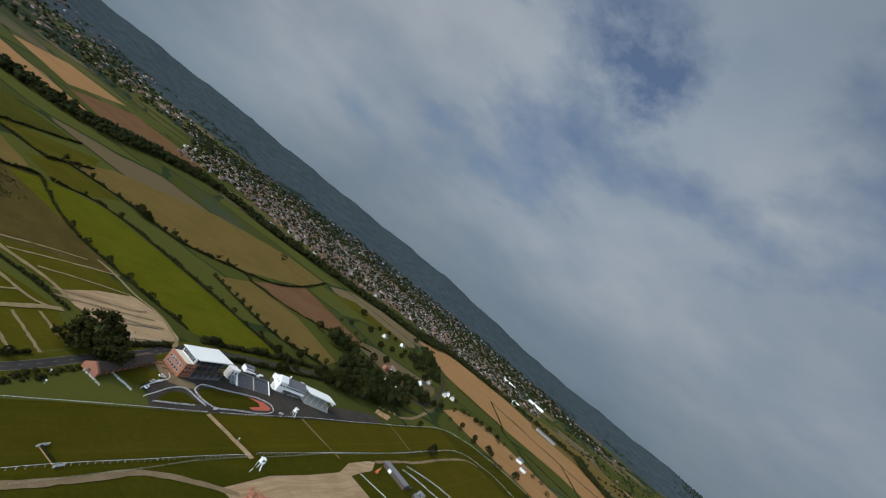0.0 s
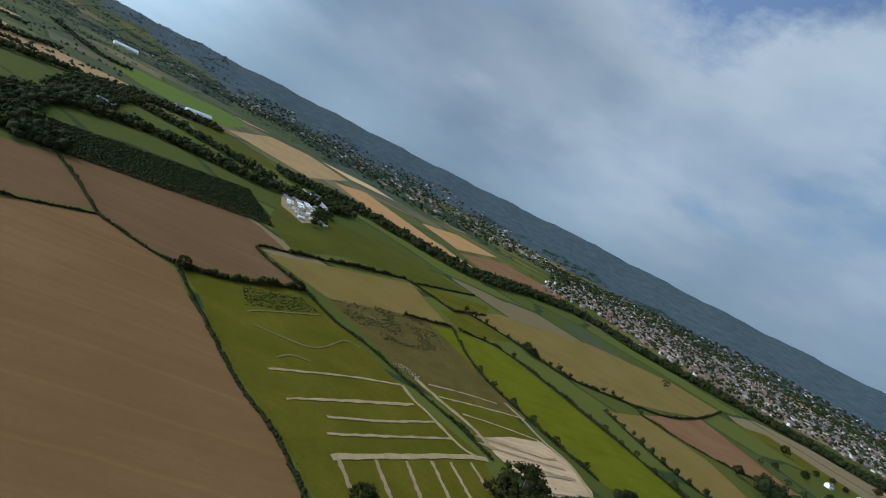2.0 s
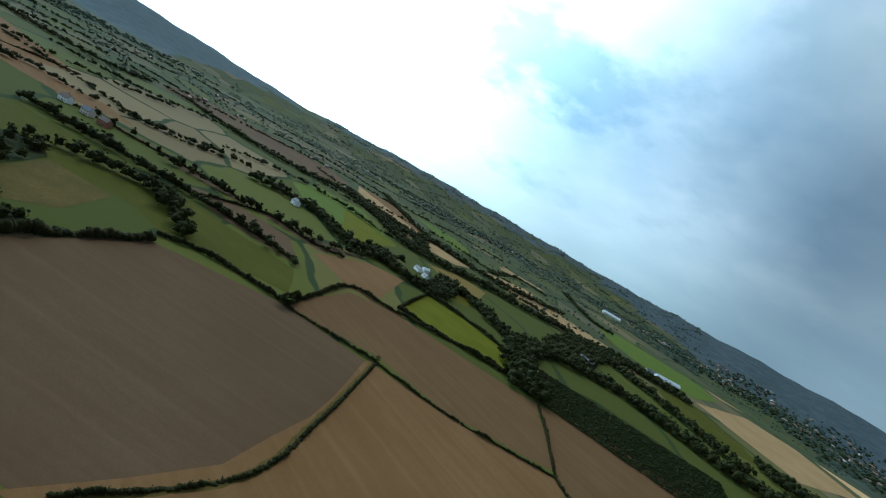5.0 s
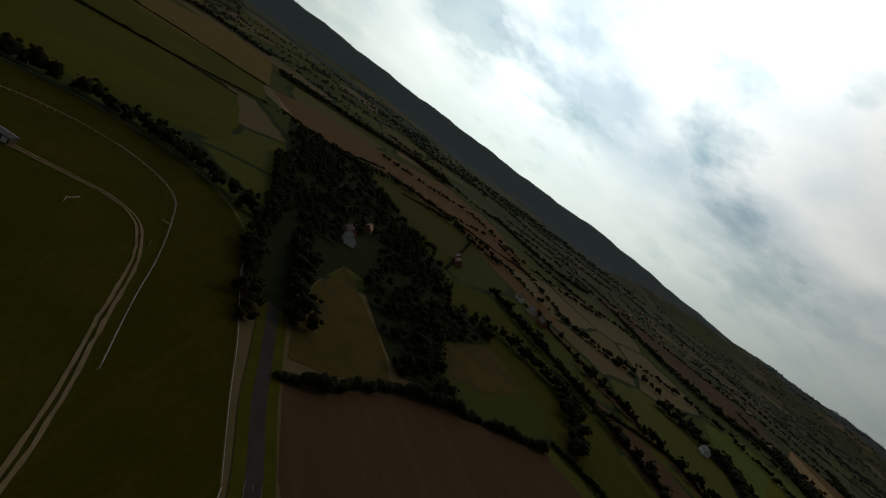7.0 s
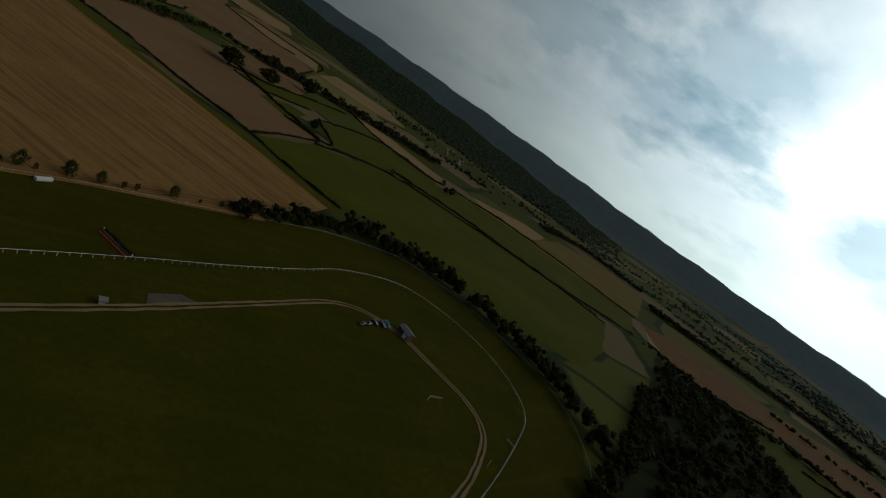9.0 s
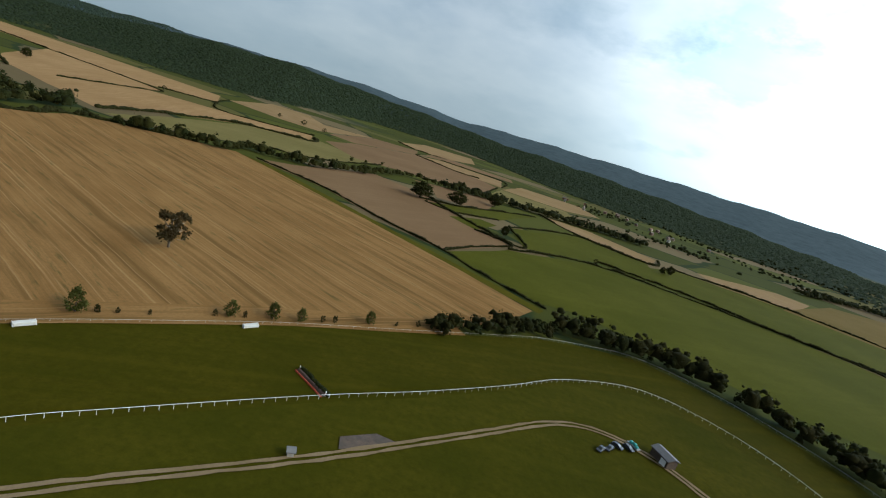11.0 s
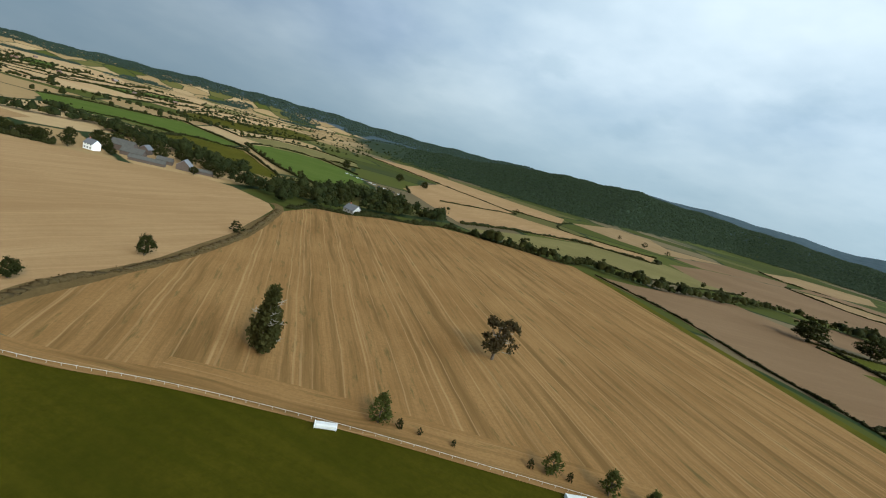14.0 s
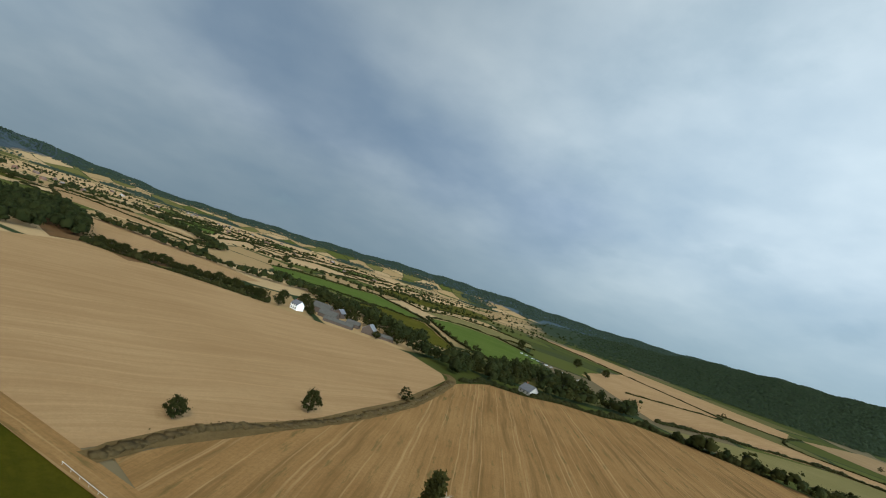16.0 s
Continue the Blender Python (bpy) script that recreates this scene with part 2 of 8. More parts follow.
crop("pasture", (0.0541, 0.0516, 0.0040), (0.0803, 0.0699, 0.0072), 0, 0, 0, patch=32, blotch=0.5)
crop("green_pasture", (0.057, 0.061, 0.0060), (0.078, 0.078, 0.0095), 35, 12, 0.25, (0.78, 0.82, 0.7), 60, 0, 0.45)
crop("dark_pasture", (0.0445, 0.0470, 0.0056), (0.0615, 0.0583, 0.0080), 35, 12, 0.25, (0.75, 0.8, 0.7), 60, 0, 0.4)
crop("dry_grass", (0.1113, 0.0799, 0.0216), (0.1378, 0.0968, 0.0304), 35, 8, 0.2, (0.85, 0.85, 0.8), 50)
crop("dry_margin", (0.098, 0.066, 0.026), (0.135, 0.092, 0.038), 0, 0, 0, patch=9, blotch=0.6)
crop("tilled_tan", (0.150, 0.093, 0.048), (0.182, 0.117, 0.063), 62, 7, 0.3, (0.85, 0.84, 0.82), 110, 15)
crop("olive_pale", (0.135, 0.115, 0.040), (0.17, 0.14, 0.055), 60, 9, 0.35, (0.8, 0.82, 0.75), 70)
crop("rough_grass", (0.0594, 0.0470, 0.0128), (0.0901, 0.0658, 0.0192), 0, 0, 0, patch=22, blotch=0.7)
crop("verge", (0.0488, 0.0517, 0.0056), (0.0763, 0.0696, 0.0096), 0, 0, 0, patch=12, blotch=0.6)
crop("orchard_floor", (0.0222, 0.033, 0.00832), (0.0317, 0.0429, 0.0102), 25, 6, 0.9, (0.285, 0.33, 0.231), 60)
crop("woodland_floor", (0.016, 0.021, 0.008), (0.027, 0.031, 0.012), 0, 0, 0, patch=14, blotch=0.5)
crop("suburb_ground", (0.026, 0.034, 0.016), (0.050, 0.054, 0.024), 0, 0, 0, patch=70, blotch=0.6)
crop("sand", (0.3055, 0.2159, 0.1260), (0.4030, 0.2921, 0.1800), 30, 5, 0.6, (0.6, 0.58, 0.54), 18, 30)
crop("worn_track", (0.1955, 0.1540, 0.0788), (0.2645, 0.2035, 0.1155), 0, 0, 0, patch=7, blotch=0.5)
crop("dry_path", (0.099, 0.0891, 0.033), (0.125, 0.109, 0.0462), 0, 0, 0, patch=9, blotch=0.3)
crop("gravel", (0.1680, 0.1242, 0.0704), (0.2220, 0.1667, 0.1012), 0, 0, 0, patch=9, blotch=0.4)
crop("rubble_ground", (0.085, 0.075, 0.066), (0.135, 0.10, 0.082), 0, 0, 0, patch=4, blotch=0.7)
crop("tarmac", (0.036, 0.034, 0.032), (0.052, 0.049, 0.046), 0, 0, 0, patch=15, blotch=0.3)
crop("apron", (0.042, 0.037, 0.033), (0.064, 0.056, 0.048), 0, 0, 0, patch=12, blotch=0.5)
leafy("leaf_oak", (0.0157, 0.0193, 0.0045), (0.0280, 0.0299, 0.0068), (0.0436, 0.0412, 0.0100))
leafy("leaf_old", (0.0336, 0.0360, 0.0090), (0.0504, 0.0480, 0.0132), (0.0696, 0.0588, 0.0192))
leafy("leaf_hedge", (0.0157, 0.0187, 0.0048), (0.0255, 0.0274, 0.0070), (0.0418, 0.0374, 0.0112))
leafy("leaf_wood", (0.0139, 0.0193, 0.0058), (0.0252, 0.0303, 0.0084), (0.0368, 0.0401, 0.0111))
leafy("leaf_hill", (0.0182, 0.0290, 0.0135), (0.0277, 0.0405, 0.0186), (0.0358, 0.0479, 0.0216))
# foliage blued and paled for distance, with haze put into its colour
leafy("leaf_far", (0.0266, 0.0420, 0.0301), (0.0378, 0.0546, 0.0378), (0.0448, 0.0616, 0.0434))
leafy("leaf_young", (0.0500, 0.0580, 0.0120), (0.0660, 0.0720, 0.0160), (0.0760, 0.0760, 0.0200))
leafy("leaf_rusty", (0.0480, 0.0360, 0.0160), (0.0640, 0.0440, 0.0200), (0.0460, 0.0440, 0.0160))
leafy("leaf_dry", (0.0900, 0.0640, 0.0260), (0.1200, 0.0860, 0.0360), (0.1000, 0.0680, 0.0300))
plain("bark", (0.10, 0.075, 0.05), 0.9, 0.35, 1.5)
plain("dead_wood", (0.33, 0.29, 0.23), 0.9, 0.3, 1.5)
plain("white_paint", (0.80, 0.80, 0.78), 0.5, 0.10, 0.7)
plain("rail_timber", (0.50, 0.46, 0.40), 0.85, 0.3, 0.9)
plain("worn_white", (0.56, 0.56, 0.54), 0.6, 0.2, 0.7)
plain("white_sheet", (0.80, 0.81, 0.80), 0.4, 0.12, 0.4)
plain("brick", (0.34, 0.145, 0.085), 0.85, 0.3, 1.2)
plain("dark_glass", (0.03, 0.035, 0.04), 0.12, 0.1, 0.5, 0.0, 0.5)
plain("dark_timber", (0.09, 0.065, 0.05), 0.8, 0.3, 1.0)
plain("slate", (0.13, 0.13, 0.14), 0.7, 0.25, 0.8)
plain("tile_red", (0.26, 0.13, 0.085), 0.8, 0.3, 0.8)
plain("tile_brown", (0.17, 0.12, 0.095), 0.8, 0.3, 0.8)
plain("render_cream", (0.62, 0.57, 0.48), 0.8, 0.15, 0.6)
plain("concrete", (0.36, 0.34, 0.31), 0.85, 0.25, 0.8)
plain("steel_grey", (0.30, 0.31, 0.32), 0.45, 0.2, 0.8, 0.6)
plain("barn_sheet", (0.17, 0.17, 0.175), 0.6, 0.25, 0.5)
plain("red_plastic", (0.55, 0.10, 0.05), 0.5, 0.15, 0.8)
plain("red_surface", (0.42, 0.10, 0.06), 0.9, 0.2, 0.6)
plain("timber", (0.36, 0.22, 0.11), 0.8, 0.3, 1.0)
plain("car_white", (0.75, 0.76, 0.77), 0.3, 0.05, 0.5)
plain("car_dark", (0.04, 0.045, 0.055), 0.25, 0.1, 0.5)
plain("car_silver", (0.42, 0.43, 0.45), 0.3, 0.08, 0.5, 0.4)
plain("rubber", (0.02, 0.02, 0.02), 0.9, 0.2, 3)
plain("pond_water", (0.012, 0.03, 0.04), 0.06, 0.1, 0.2, 0.0, 0.5)
plain("teal_cloth", (0.05, 0.30, 0.28), 0.6, 0.2, 1.0)


def ground_material():
    """Open country: field after field of stubble, grass and soil, parted by dark hedges."""
    m, n, p = material("country", 1.0, 0.02)
    at = n.add("ShaderNodeNewGeometry").outputs["Position"]
    bent = n.vec("ADD", at, n.vec("MULTIPLY", n.noise(at, 0.004, 3, out="Color"), (90, 90, 0)))
    squeezed = n.add("ShaderNodeMapping", {"Vector": bent, "Rotation": (0, 0, radians(28)), "Scale": (0.0042, 0.0075, 0.0)}).outputs[0]
    near = n.add("ShaderNodeTexVoronoi")
    near.feature, near.voronoi_dimensions = "F1", "2D"
    cell = n.wire(near, {"Vector": squeezed, "Scale": 1.0, "Randomness": 0.8}).outputs["Color"]
    pick = n.add("ShaderNodeSeparateColor", {0: cell}).outputs[0]
    rim = n.add("ShaderNodeTexVoronoi")
    rim.feature, rim.voronoi_dimensions = "DISTANCE_TO_EDGE", "2D"
    edge = n.wire(rim, {"Vector": squeezed, "Scale": 1.0, "Randomness": 0.8}).outputs["Distance"]
    fields = n.add("ShaderNodeValToRGB", {0: pick})
    r = fields.color_ramp
    r.interpolation = "CONSTANT"
    tones = ((0.0, (0.048, 0.054, 0.010)), (0.25, (0.062, 0.067, 0.013)), (0.44, (0.115, 0.085, 0.048)), (0.53, (0.039, 0.046, 0.009)), (0.76, (0.14, 0.105, 0.06)), (0.86, (0.085, 0.075, 0.024)))
    for k, (at_, c) in enumerate(tones):
        e = r.elements[k] if k < 2 else r.elements.new(at_)
        e.position, e.color = at_, (*c, 1)
    plain_side = n.ramp(n.vec("DOT_PRODUCT", n.vec("NORMALIZE", at), (0.999, 0.0, 0.0)), (0.86, 0.0), (0.90, 1.0))
    corn = n.add("ShaderNodeValToRGB", {0: pick})
    r = corn.color_ramp
    r.interpolation = "CONSTANT"
    for k, (at_, c) in enumerate(((0.0, (0.34, 0.225, 0.110)), (0.22, (0.060, 0.066, 0.012)), (0.40, (0.38, 0.26, 0.135)), (0.58, (0.10, 0.090, 0.026)), (0.76, (0.29, 0.19, 0.09)))):
        e = r.elements[k] if k < 2 else r.elements.new(at_)
        e.position, e.color = at_, (*c, 1)
    tone = n.mix(plain_side, fields.outputs[0], corn.outputs[0])
    # leafy low country to the west and north-west: half under trees, with blue haze painted in
    leafy_haze = n.math("MULTIPLY", n.ramp(n.vec("DOT_PRODUCT", n.vec("NORMALIZE", at), (-0.90, 0.43, 0.0)), (0.50, 0.0), (0.72, 1.0)), n.ramp(n.noise(at, 0.0045, 4, 0.6), (0.32, 0.1), (0.56, 0.7)))
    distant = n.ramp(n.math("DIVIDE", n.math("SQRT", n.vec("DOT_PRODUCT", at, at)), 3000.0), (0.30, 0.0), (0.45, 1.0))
    leafy_haze = n.math("MULTIPLY", leafy_haze, distant)
    tone = n.mix(leafy_haze, tone, (0.029, 0.042, 0.034))
    grain = n.noise(at, 0.05, 6, 0.7)
    col = n.mix(n.math("MULTIPLY", grain, 0.4), tone, (0.06, 0.060, 0.016))
    hedge = n.ramp(n.math("ADD", edge, n.math("MULTIPLY", n.math("SUBTRACT", n.noise(at, 0.03, 5), 0.5), 0.05)), (0.02, 1.0), (0.035, 0.0))
    col = n.mix(hedge, col, (0.022, 0.032, 0.012))
    # woods on the high ground; far and northern tones carry painted blue haze
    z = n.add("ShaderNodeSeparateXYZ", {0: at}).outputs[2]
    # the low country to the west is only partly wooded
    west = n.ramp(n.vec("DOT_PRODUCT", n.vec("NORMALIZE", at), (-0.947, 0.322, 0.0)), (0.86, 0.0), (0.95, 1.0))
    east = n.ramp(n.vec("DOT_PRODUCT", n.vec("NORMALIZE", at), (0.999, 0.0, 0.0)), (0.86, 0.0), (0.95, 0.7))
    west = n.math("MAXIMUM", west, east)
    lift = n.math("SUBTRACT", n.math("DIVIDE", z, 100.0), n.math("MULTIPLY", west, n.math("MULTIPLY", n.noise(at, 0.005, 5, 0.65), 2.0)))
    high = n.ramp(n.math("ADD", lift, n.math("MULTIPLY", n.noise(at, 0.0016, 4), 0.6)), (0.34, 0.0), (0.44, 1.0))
    north_haze = n.ramp(n.vec("DOT_PRODUCT", n.vec("NORMALIZE", at), (0.0, 1.0, 0.0)), (-0.1, 0.0), (0.3, 1.0))
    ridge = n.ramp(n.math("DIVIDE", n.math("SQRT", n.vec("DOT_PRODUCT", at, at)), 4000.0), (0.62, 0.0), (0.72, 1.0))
    col = n.mix(high, col, n.mix(n.ramp(n.noise(at, 0.016, 8, 0.78), (0.36, 0.0), (0.62, 1.0)), n.mix(north_haze, n.mix(ridge, (0.022, 0.032, 0.018), (0.039, 0.057, 0.068)), (0.029, 0.040, 0.047)), n.mix(north_haze, n.mix(ridge, (0.032, 0.043, 0.024), (0.062, 0.083, 0.094)), (0.051, 0.065, 0.073))))
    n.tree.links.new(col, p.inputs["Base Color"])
    return m


ground_material()


def stubble(name, angle, wobble):
    """Cut corn: straw rows, pale wheel lines in pairs, and weedy darker patches drawn out along the rows."""
    m, n, p = material(name, 1.0, 0.02)
    at = n.add("ShaderNodeNewGeometry").outputs["Position"]
    turned = n.add("ShaderNodeMapping", {"Vector": at, "Rotation": (0, 0, radians(-angle))}).outputs[0]
    sway = n.math("MULTIPLY", n.math("SUBTRACT", n.noise(at, 0.012, 3), 0.5), wobble)
    turned = n.vec("ADD", turned, n.add("ShaderNodeCombineXYZ", {1: sway}).outputs[0])

    def drawn(along, across, detail=4, rough=0.6, shift=0.0):
        v = n.add("ShaderNodeMapping", {"Vector": turned, "Scale": (1.0 / along, 1.0 / across, 0.0), "Location": (shift, shift * 0.7, 0)}).outputs[0]
        return n.noise(v, 1.0, detail, rough)

    col = n.mix(n.ramp(n.noise(at, 0.02, 5, 0.6), (0.35, 0.0), (0.65, 1.0)), (0.178, 0.099, 0.034), (0.226, 0.132, 0.049))
    col = n.mix(n.math("MULTIPLY", n.ramp(drawn(60, 1.3, 5, 0.7), (0.44, 0.0), (0.60, 1.0)), 0.32), col, (0.118, 0.062, 0.020))
    col = n.mix(n.math("MULTIPLY", n.ramp(drawn(190, 4.6, 4, 0.6, 5.0), (0.48, 0.0), (0.66, 1.0)), 0.40), col, (0.252, 0.152, 0.060))
    col = n.mix(n.math("MULTIPLY", n.ramp(drawn(130, 6.5, 5, 0.62, 3.0), (0.50, 0.0), (0.64, 1.0)), 0.85), col, (0.112, 0.064, 0.021))
    col = n.mix(n.math("MULTIPLY", n.ramp(drawn(24, 3.8, 5, 0.7, 9.0), (0.57, 0.0), (0.68, 1.0)), 0.8), col, (0.076, 0.062, 0.021))
    col = n.mix(n.math("MULTIPLY", n.ramp(n.noise(at, 0.9, 4, 0.7), (0.42, 0.0), (0.62, 1.0)), 0.35), col, (0.125, 0.072, 0.028))
    y = n.add("ShaderNodeSeparateXYZ", {0: turned}).outputs[1]
    for period, shift, half in ((22.0, 0.0, 0.24), (22.0, 2.0, 0.24), (9.0, 3.7, 0.16)):
        near = n.math("PINGPONG", n.math("ADD", y, shift), period / 2)
        line = n.ramp(n.math("DIVIDE", near, half * 2), (0.35, 1.0), (1.0, 0.0))
        broken = n.ramp(drawn(70, 5.0, 4, 0.65, shift + period), (0.42, 0.2), (0.56, 1.0))
        col = n.mix(n.math("MULTIPLY", n.math("MULTIPLY", line, broken), 0.38), col, (0.33, 0.215, 0.10))
    n.tree.links.new(col, p.inputs["Base Color"])
    bump(n, p, drawn(20, 0.8, 4, 0.7), 0.6, 0.25)


stubble("stubble", 160, 4.5)
stubble("stubble_headland", 55, 9.0)

# ---------------------------------------------------------------- small builders
RNG = np.random.default_rng(7)


def mesh_of(name, verts, faces, mats=()):
    me = bpy.data.meshes.new(name)
    me.from_pydata([tuple(v) for v in verts], [], [tuple(f) for f in faces])
    for m in mats:
        me.materials.append(MATS[m])
    return me


def thing(name, at=(0, 0, 0), turn=0.0, label="", category="", group="", kind=""):
    ob = new(name)
    ob.empty_display_size = 0.5
    ob.matrix_world = pose(*at, 0, 0, turn)
    return tagged(ob, label, category, group, kind)


def part(name, data, mat, parent, label="", m=None):
    """Links a bmesh or a mesh as one object under a thing or a part."""
    if isinstance(data, bmesh.types.BMesh):
        me = bpy.data.meshes.new(name)
        data.normal_update()
        data.to_mesh(me)
        data.free()
        data = me
    if mat and not data.materials:
        data.materials.append(MATS[mat])
    ob = new(name, data)
    ob.parent = parent
    if m is not None:
        ob.matrix_local = m
    return tagged(ob, label)


def box(sx, sy, sz, at=(0, 0, 0), bevel=0.0):
    """A box that stands on its centre of base, with its edges taken off."""
    bm = bmesh.new()
    bmesh.ops.create_cube(bm, size=1.0, matrix=Matrix.Translation((at[0], at[1], at[2] + sz / 2)) @ Matrix.Diagonal((sx, sy, sz, 1)))
    if bevel:
        bmesh.ops.bevel(bm, geom=bm.edges[:], offset=bevel, segments=1, affect="EDGES")
    return bm


def prism(points, z0, z1):
    """An upright block over a plan outline."""
    bm = bmesh.new()
    low = [bm.verts.new((x, y, z0)) for x, y in points]
    top = [bm.verts.new((x, y, z1)) for x, y in points]
    bm.faces.new(low[::-1])
    bm.faces.new(top)
    for k in range(len(points)):
        j = (k + 1) % len(points)
        bm.faces.new((low[k], low[j], top[j], top[k]))
    bmesh.ops.recalc_face_normals(bm, faces=bm.faces[:])
    return bm


def profile(points, x0, x1):
    """A block with a given (y, z) outline, drawn along x."""
    bm = bmesh.new()
    a = [bm.verts.new((x0, y, z)) for y, z in points]
    b = [bm.verts.new((x1, y, z)) for y, z in points]
    bm.faces.new(a)
    bm.faces.new(b[::-1])
    for k in range(len(points)):
        j = (k + 1) % len(points)
        bm.faces.new((a[k], b[k], b[j], a[j]))
    bmesh.ops.recalc_face_normals(bm, faces=bm.faces[:])
    return bm


def smooth_path(points, step, closed=False):
    """Even steps along a soft curve through the given places: x, y and heading."""
    p = np.array(points, float)
    n = len(p)
    out = []
    for k in range(n if closed else n - 1):
        q = [p[(k + j) % n] if closed else p[min(max(k + j, 0), n - 1)] for j in (-1, 0, 1, 2)]
        t = np.linspace(0, 1, 12, endpoint=False)[:, None]
        out.append(0.5 * (2 * q[1] + (q[2] - q[0]) * t + (2 * q[0] - 5 * q[1] + 4 * q[2] - q[3]) * t**2 + (3 * q[1] - q[0] - 3 * q[2] + q[3]) * t**3))
    out.append(p[:1] if closed else p[-1:])
    c = np.concatenate(out)
    s = np.r_[0, np.cumsum(np.linalg.norm(np.diff(c, axis=0), axis=1))]
    at = np.arange(0, s[-1], step)
    x, y = np.interp(at, s, c[:, 0]), np.interp(at, s, c[:, 1])
    return np.stack([x, y, np.arctan2(np.gradient(y), np.gradient(x))], 1)


def inside(points, x, y):
    """Which of the places x, y lie in the outline."""
    p = np.array(points, float)
    hit = np.zeros(len(x), bool)
    for (xa, ya), (xb, yb) in zip(p, np.roll(p, -1, 0)):
        cross = (ya > y) != (yb > y)
        hit ^= cross & (x < (xb - xa) * (y - ya) / ((yb - ya) or 1e-9) + xa)
    return hit


# ---------------------------------------------------------------- the lie of the land
# azimuth (left of +y), skyline angle, foot and crest of the hills, height of eye
RIDGES = ((0, 1.44, 2600, 4300, 130), (19, 1.11, 2600, 4300, 122), (37, 0.97, 2800, 4400, 116), (51, 0.60, 3000, 4600, 116), (75, 0.72, 3000, 4700, 116), (90, 0.13, 3000, 4700, 116), (105, 0.88, 2800, 4700, 115), (113, 0.66, 2800, 4700, 114), (124, 0.75, 2800, 4700, 113), (133, 0.73, 2800, 4700, 111), (142, 0.86, 2800, 4700, 111), (150, 0.92, 2800, 4700, 109))
RIDGES += ((159, 1.25, 2800, 4700, 105), (165, 1.27, 2800, 4700, 105), (171, 1.35, 2800, 4700, 101), (178, 1.33, 2800, 4700, 100), (187, 1.19, 3000, 4700, 100), (194, 1.06, 3100, 4700, 86), (199, 1.34, 3200, 4700, 86), (206, 1.56, 3300, 4700, 85), (212, 1.44, 3300, 4700, 83), (220, 1.18, 3300, 4700, 80), (230, 0.83, 3000, 4700, 73), (238, 0.78, 3300, 4600, 67))
RIDGES += ((248, 1.11, 3500, 4500, 61), (258, 0.97, 3600, 4500, 59), (270, 0.46, 3600, 4500, 59), (284, 0.21, 3600, 4500, 59), (300, 0.30, 3300, 4400, 136), (316, 0.31, 2800, 4400, 136), (331, 1.40, 2700, 4400, 136), (345, 1.40, 2600, 4300, 133), (360, 1.44, 2600, 4300, 130))
# the near wooded hill: azimuth, height of its crest, foot and crest
NEAR_HILL = ((0, 0, 1500, 2400), (149, 10, 1400, 2300), (161, 42, 1400, 2300), (171, 62, 1420, 2350), (181, 74, 1600, 2550), (189, 76, 2000, 2850), (193, 92, 2150, 2950), (201, 114, 2150, 2950), (211, 131, 1450, 2350), (216, 121, 1400, 2300), (222, 110, 1450, 2400), (230, 72, 1600, 2550), (240, 40, 1750, 2650), (250, 0, 1900, 2800))
NEAR_HILL += ((258, 0, 1900, 2800), (360, 0, 1500, 2400))


def soft(s):
    s = np.clip(s, 0, 1)
    return s * s * (3 - 2 * s)


def lie(x, y):
    """The ground's height, for arrays."""
    az = np.degrees(np.arctan2(-np.asarray(x, float), np.asarray(y, float))) % 360
    r = np.hypot(x, y)
    t, u = np.array(RIDGES), np.array(NEAR_HILL)
    el, r1, r2, eye = (np.interp(az, t[:, 0], t[:, k]) for k in (1, 2, 3, 4))
    wave = 5 * np.sin(az * 0.9) + 3 * np.sin(az * 2.3 + 1)
    far = (eye + np.tan(np.radians(el)) * r2 - 9 + wave) * soft((r - r1) / (r2 - r1))
    top, f, c = (np.interp(az, u[:, 0], u[:, k]) for k in (1, 2, 3))
    near = np.maximum(top + 0.6 * wave * (top > 15), 0) * soft((r - f) / (c - f)) * (1 - 0.6 * soft((r - c) / 900))
    return np.maximum(far, near)


def build_ground():
    rings = np.r_[0, 60, 150, 300, 500, 700, 900, 1100, np.linspace(1300, 4950, 52)]
    n = 360
    a = np.radians(np.arange(n) * 360 / n)
    verts = [(0, 0, 0)]
    for r in rings[1:]:
        x, y = -r * np.sin(a), r * np.cos(a)
        verts += list(zip(x, y, lie(x, y)))
    faces = [(0, 1 + k, 1 + (k + 1) % n) for k in range(n)]
    for j in range(len(rings) - 2):
        o = 1 + j * n
        faces += [(o + k, o + n + k, o + n + (k + 1) % n, o + (k + 1) % n) for k in range(n)]
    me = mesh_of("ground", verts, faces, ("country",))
    me.polygons.foreach_set("use_smooth", [True] * len(me.polygons))
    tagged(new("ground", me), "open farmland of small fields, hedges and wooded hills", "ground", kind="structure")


build_ground()
LAYER = [0.03]


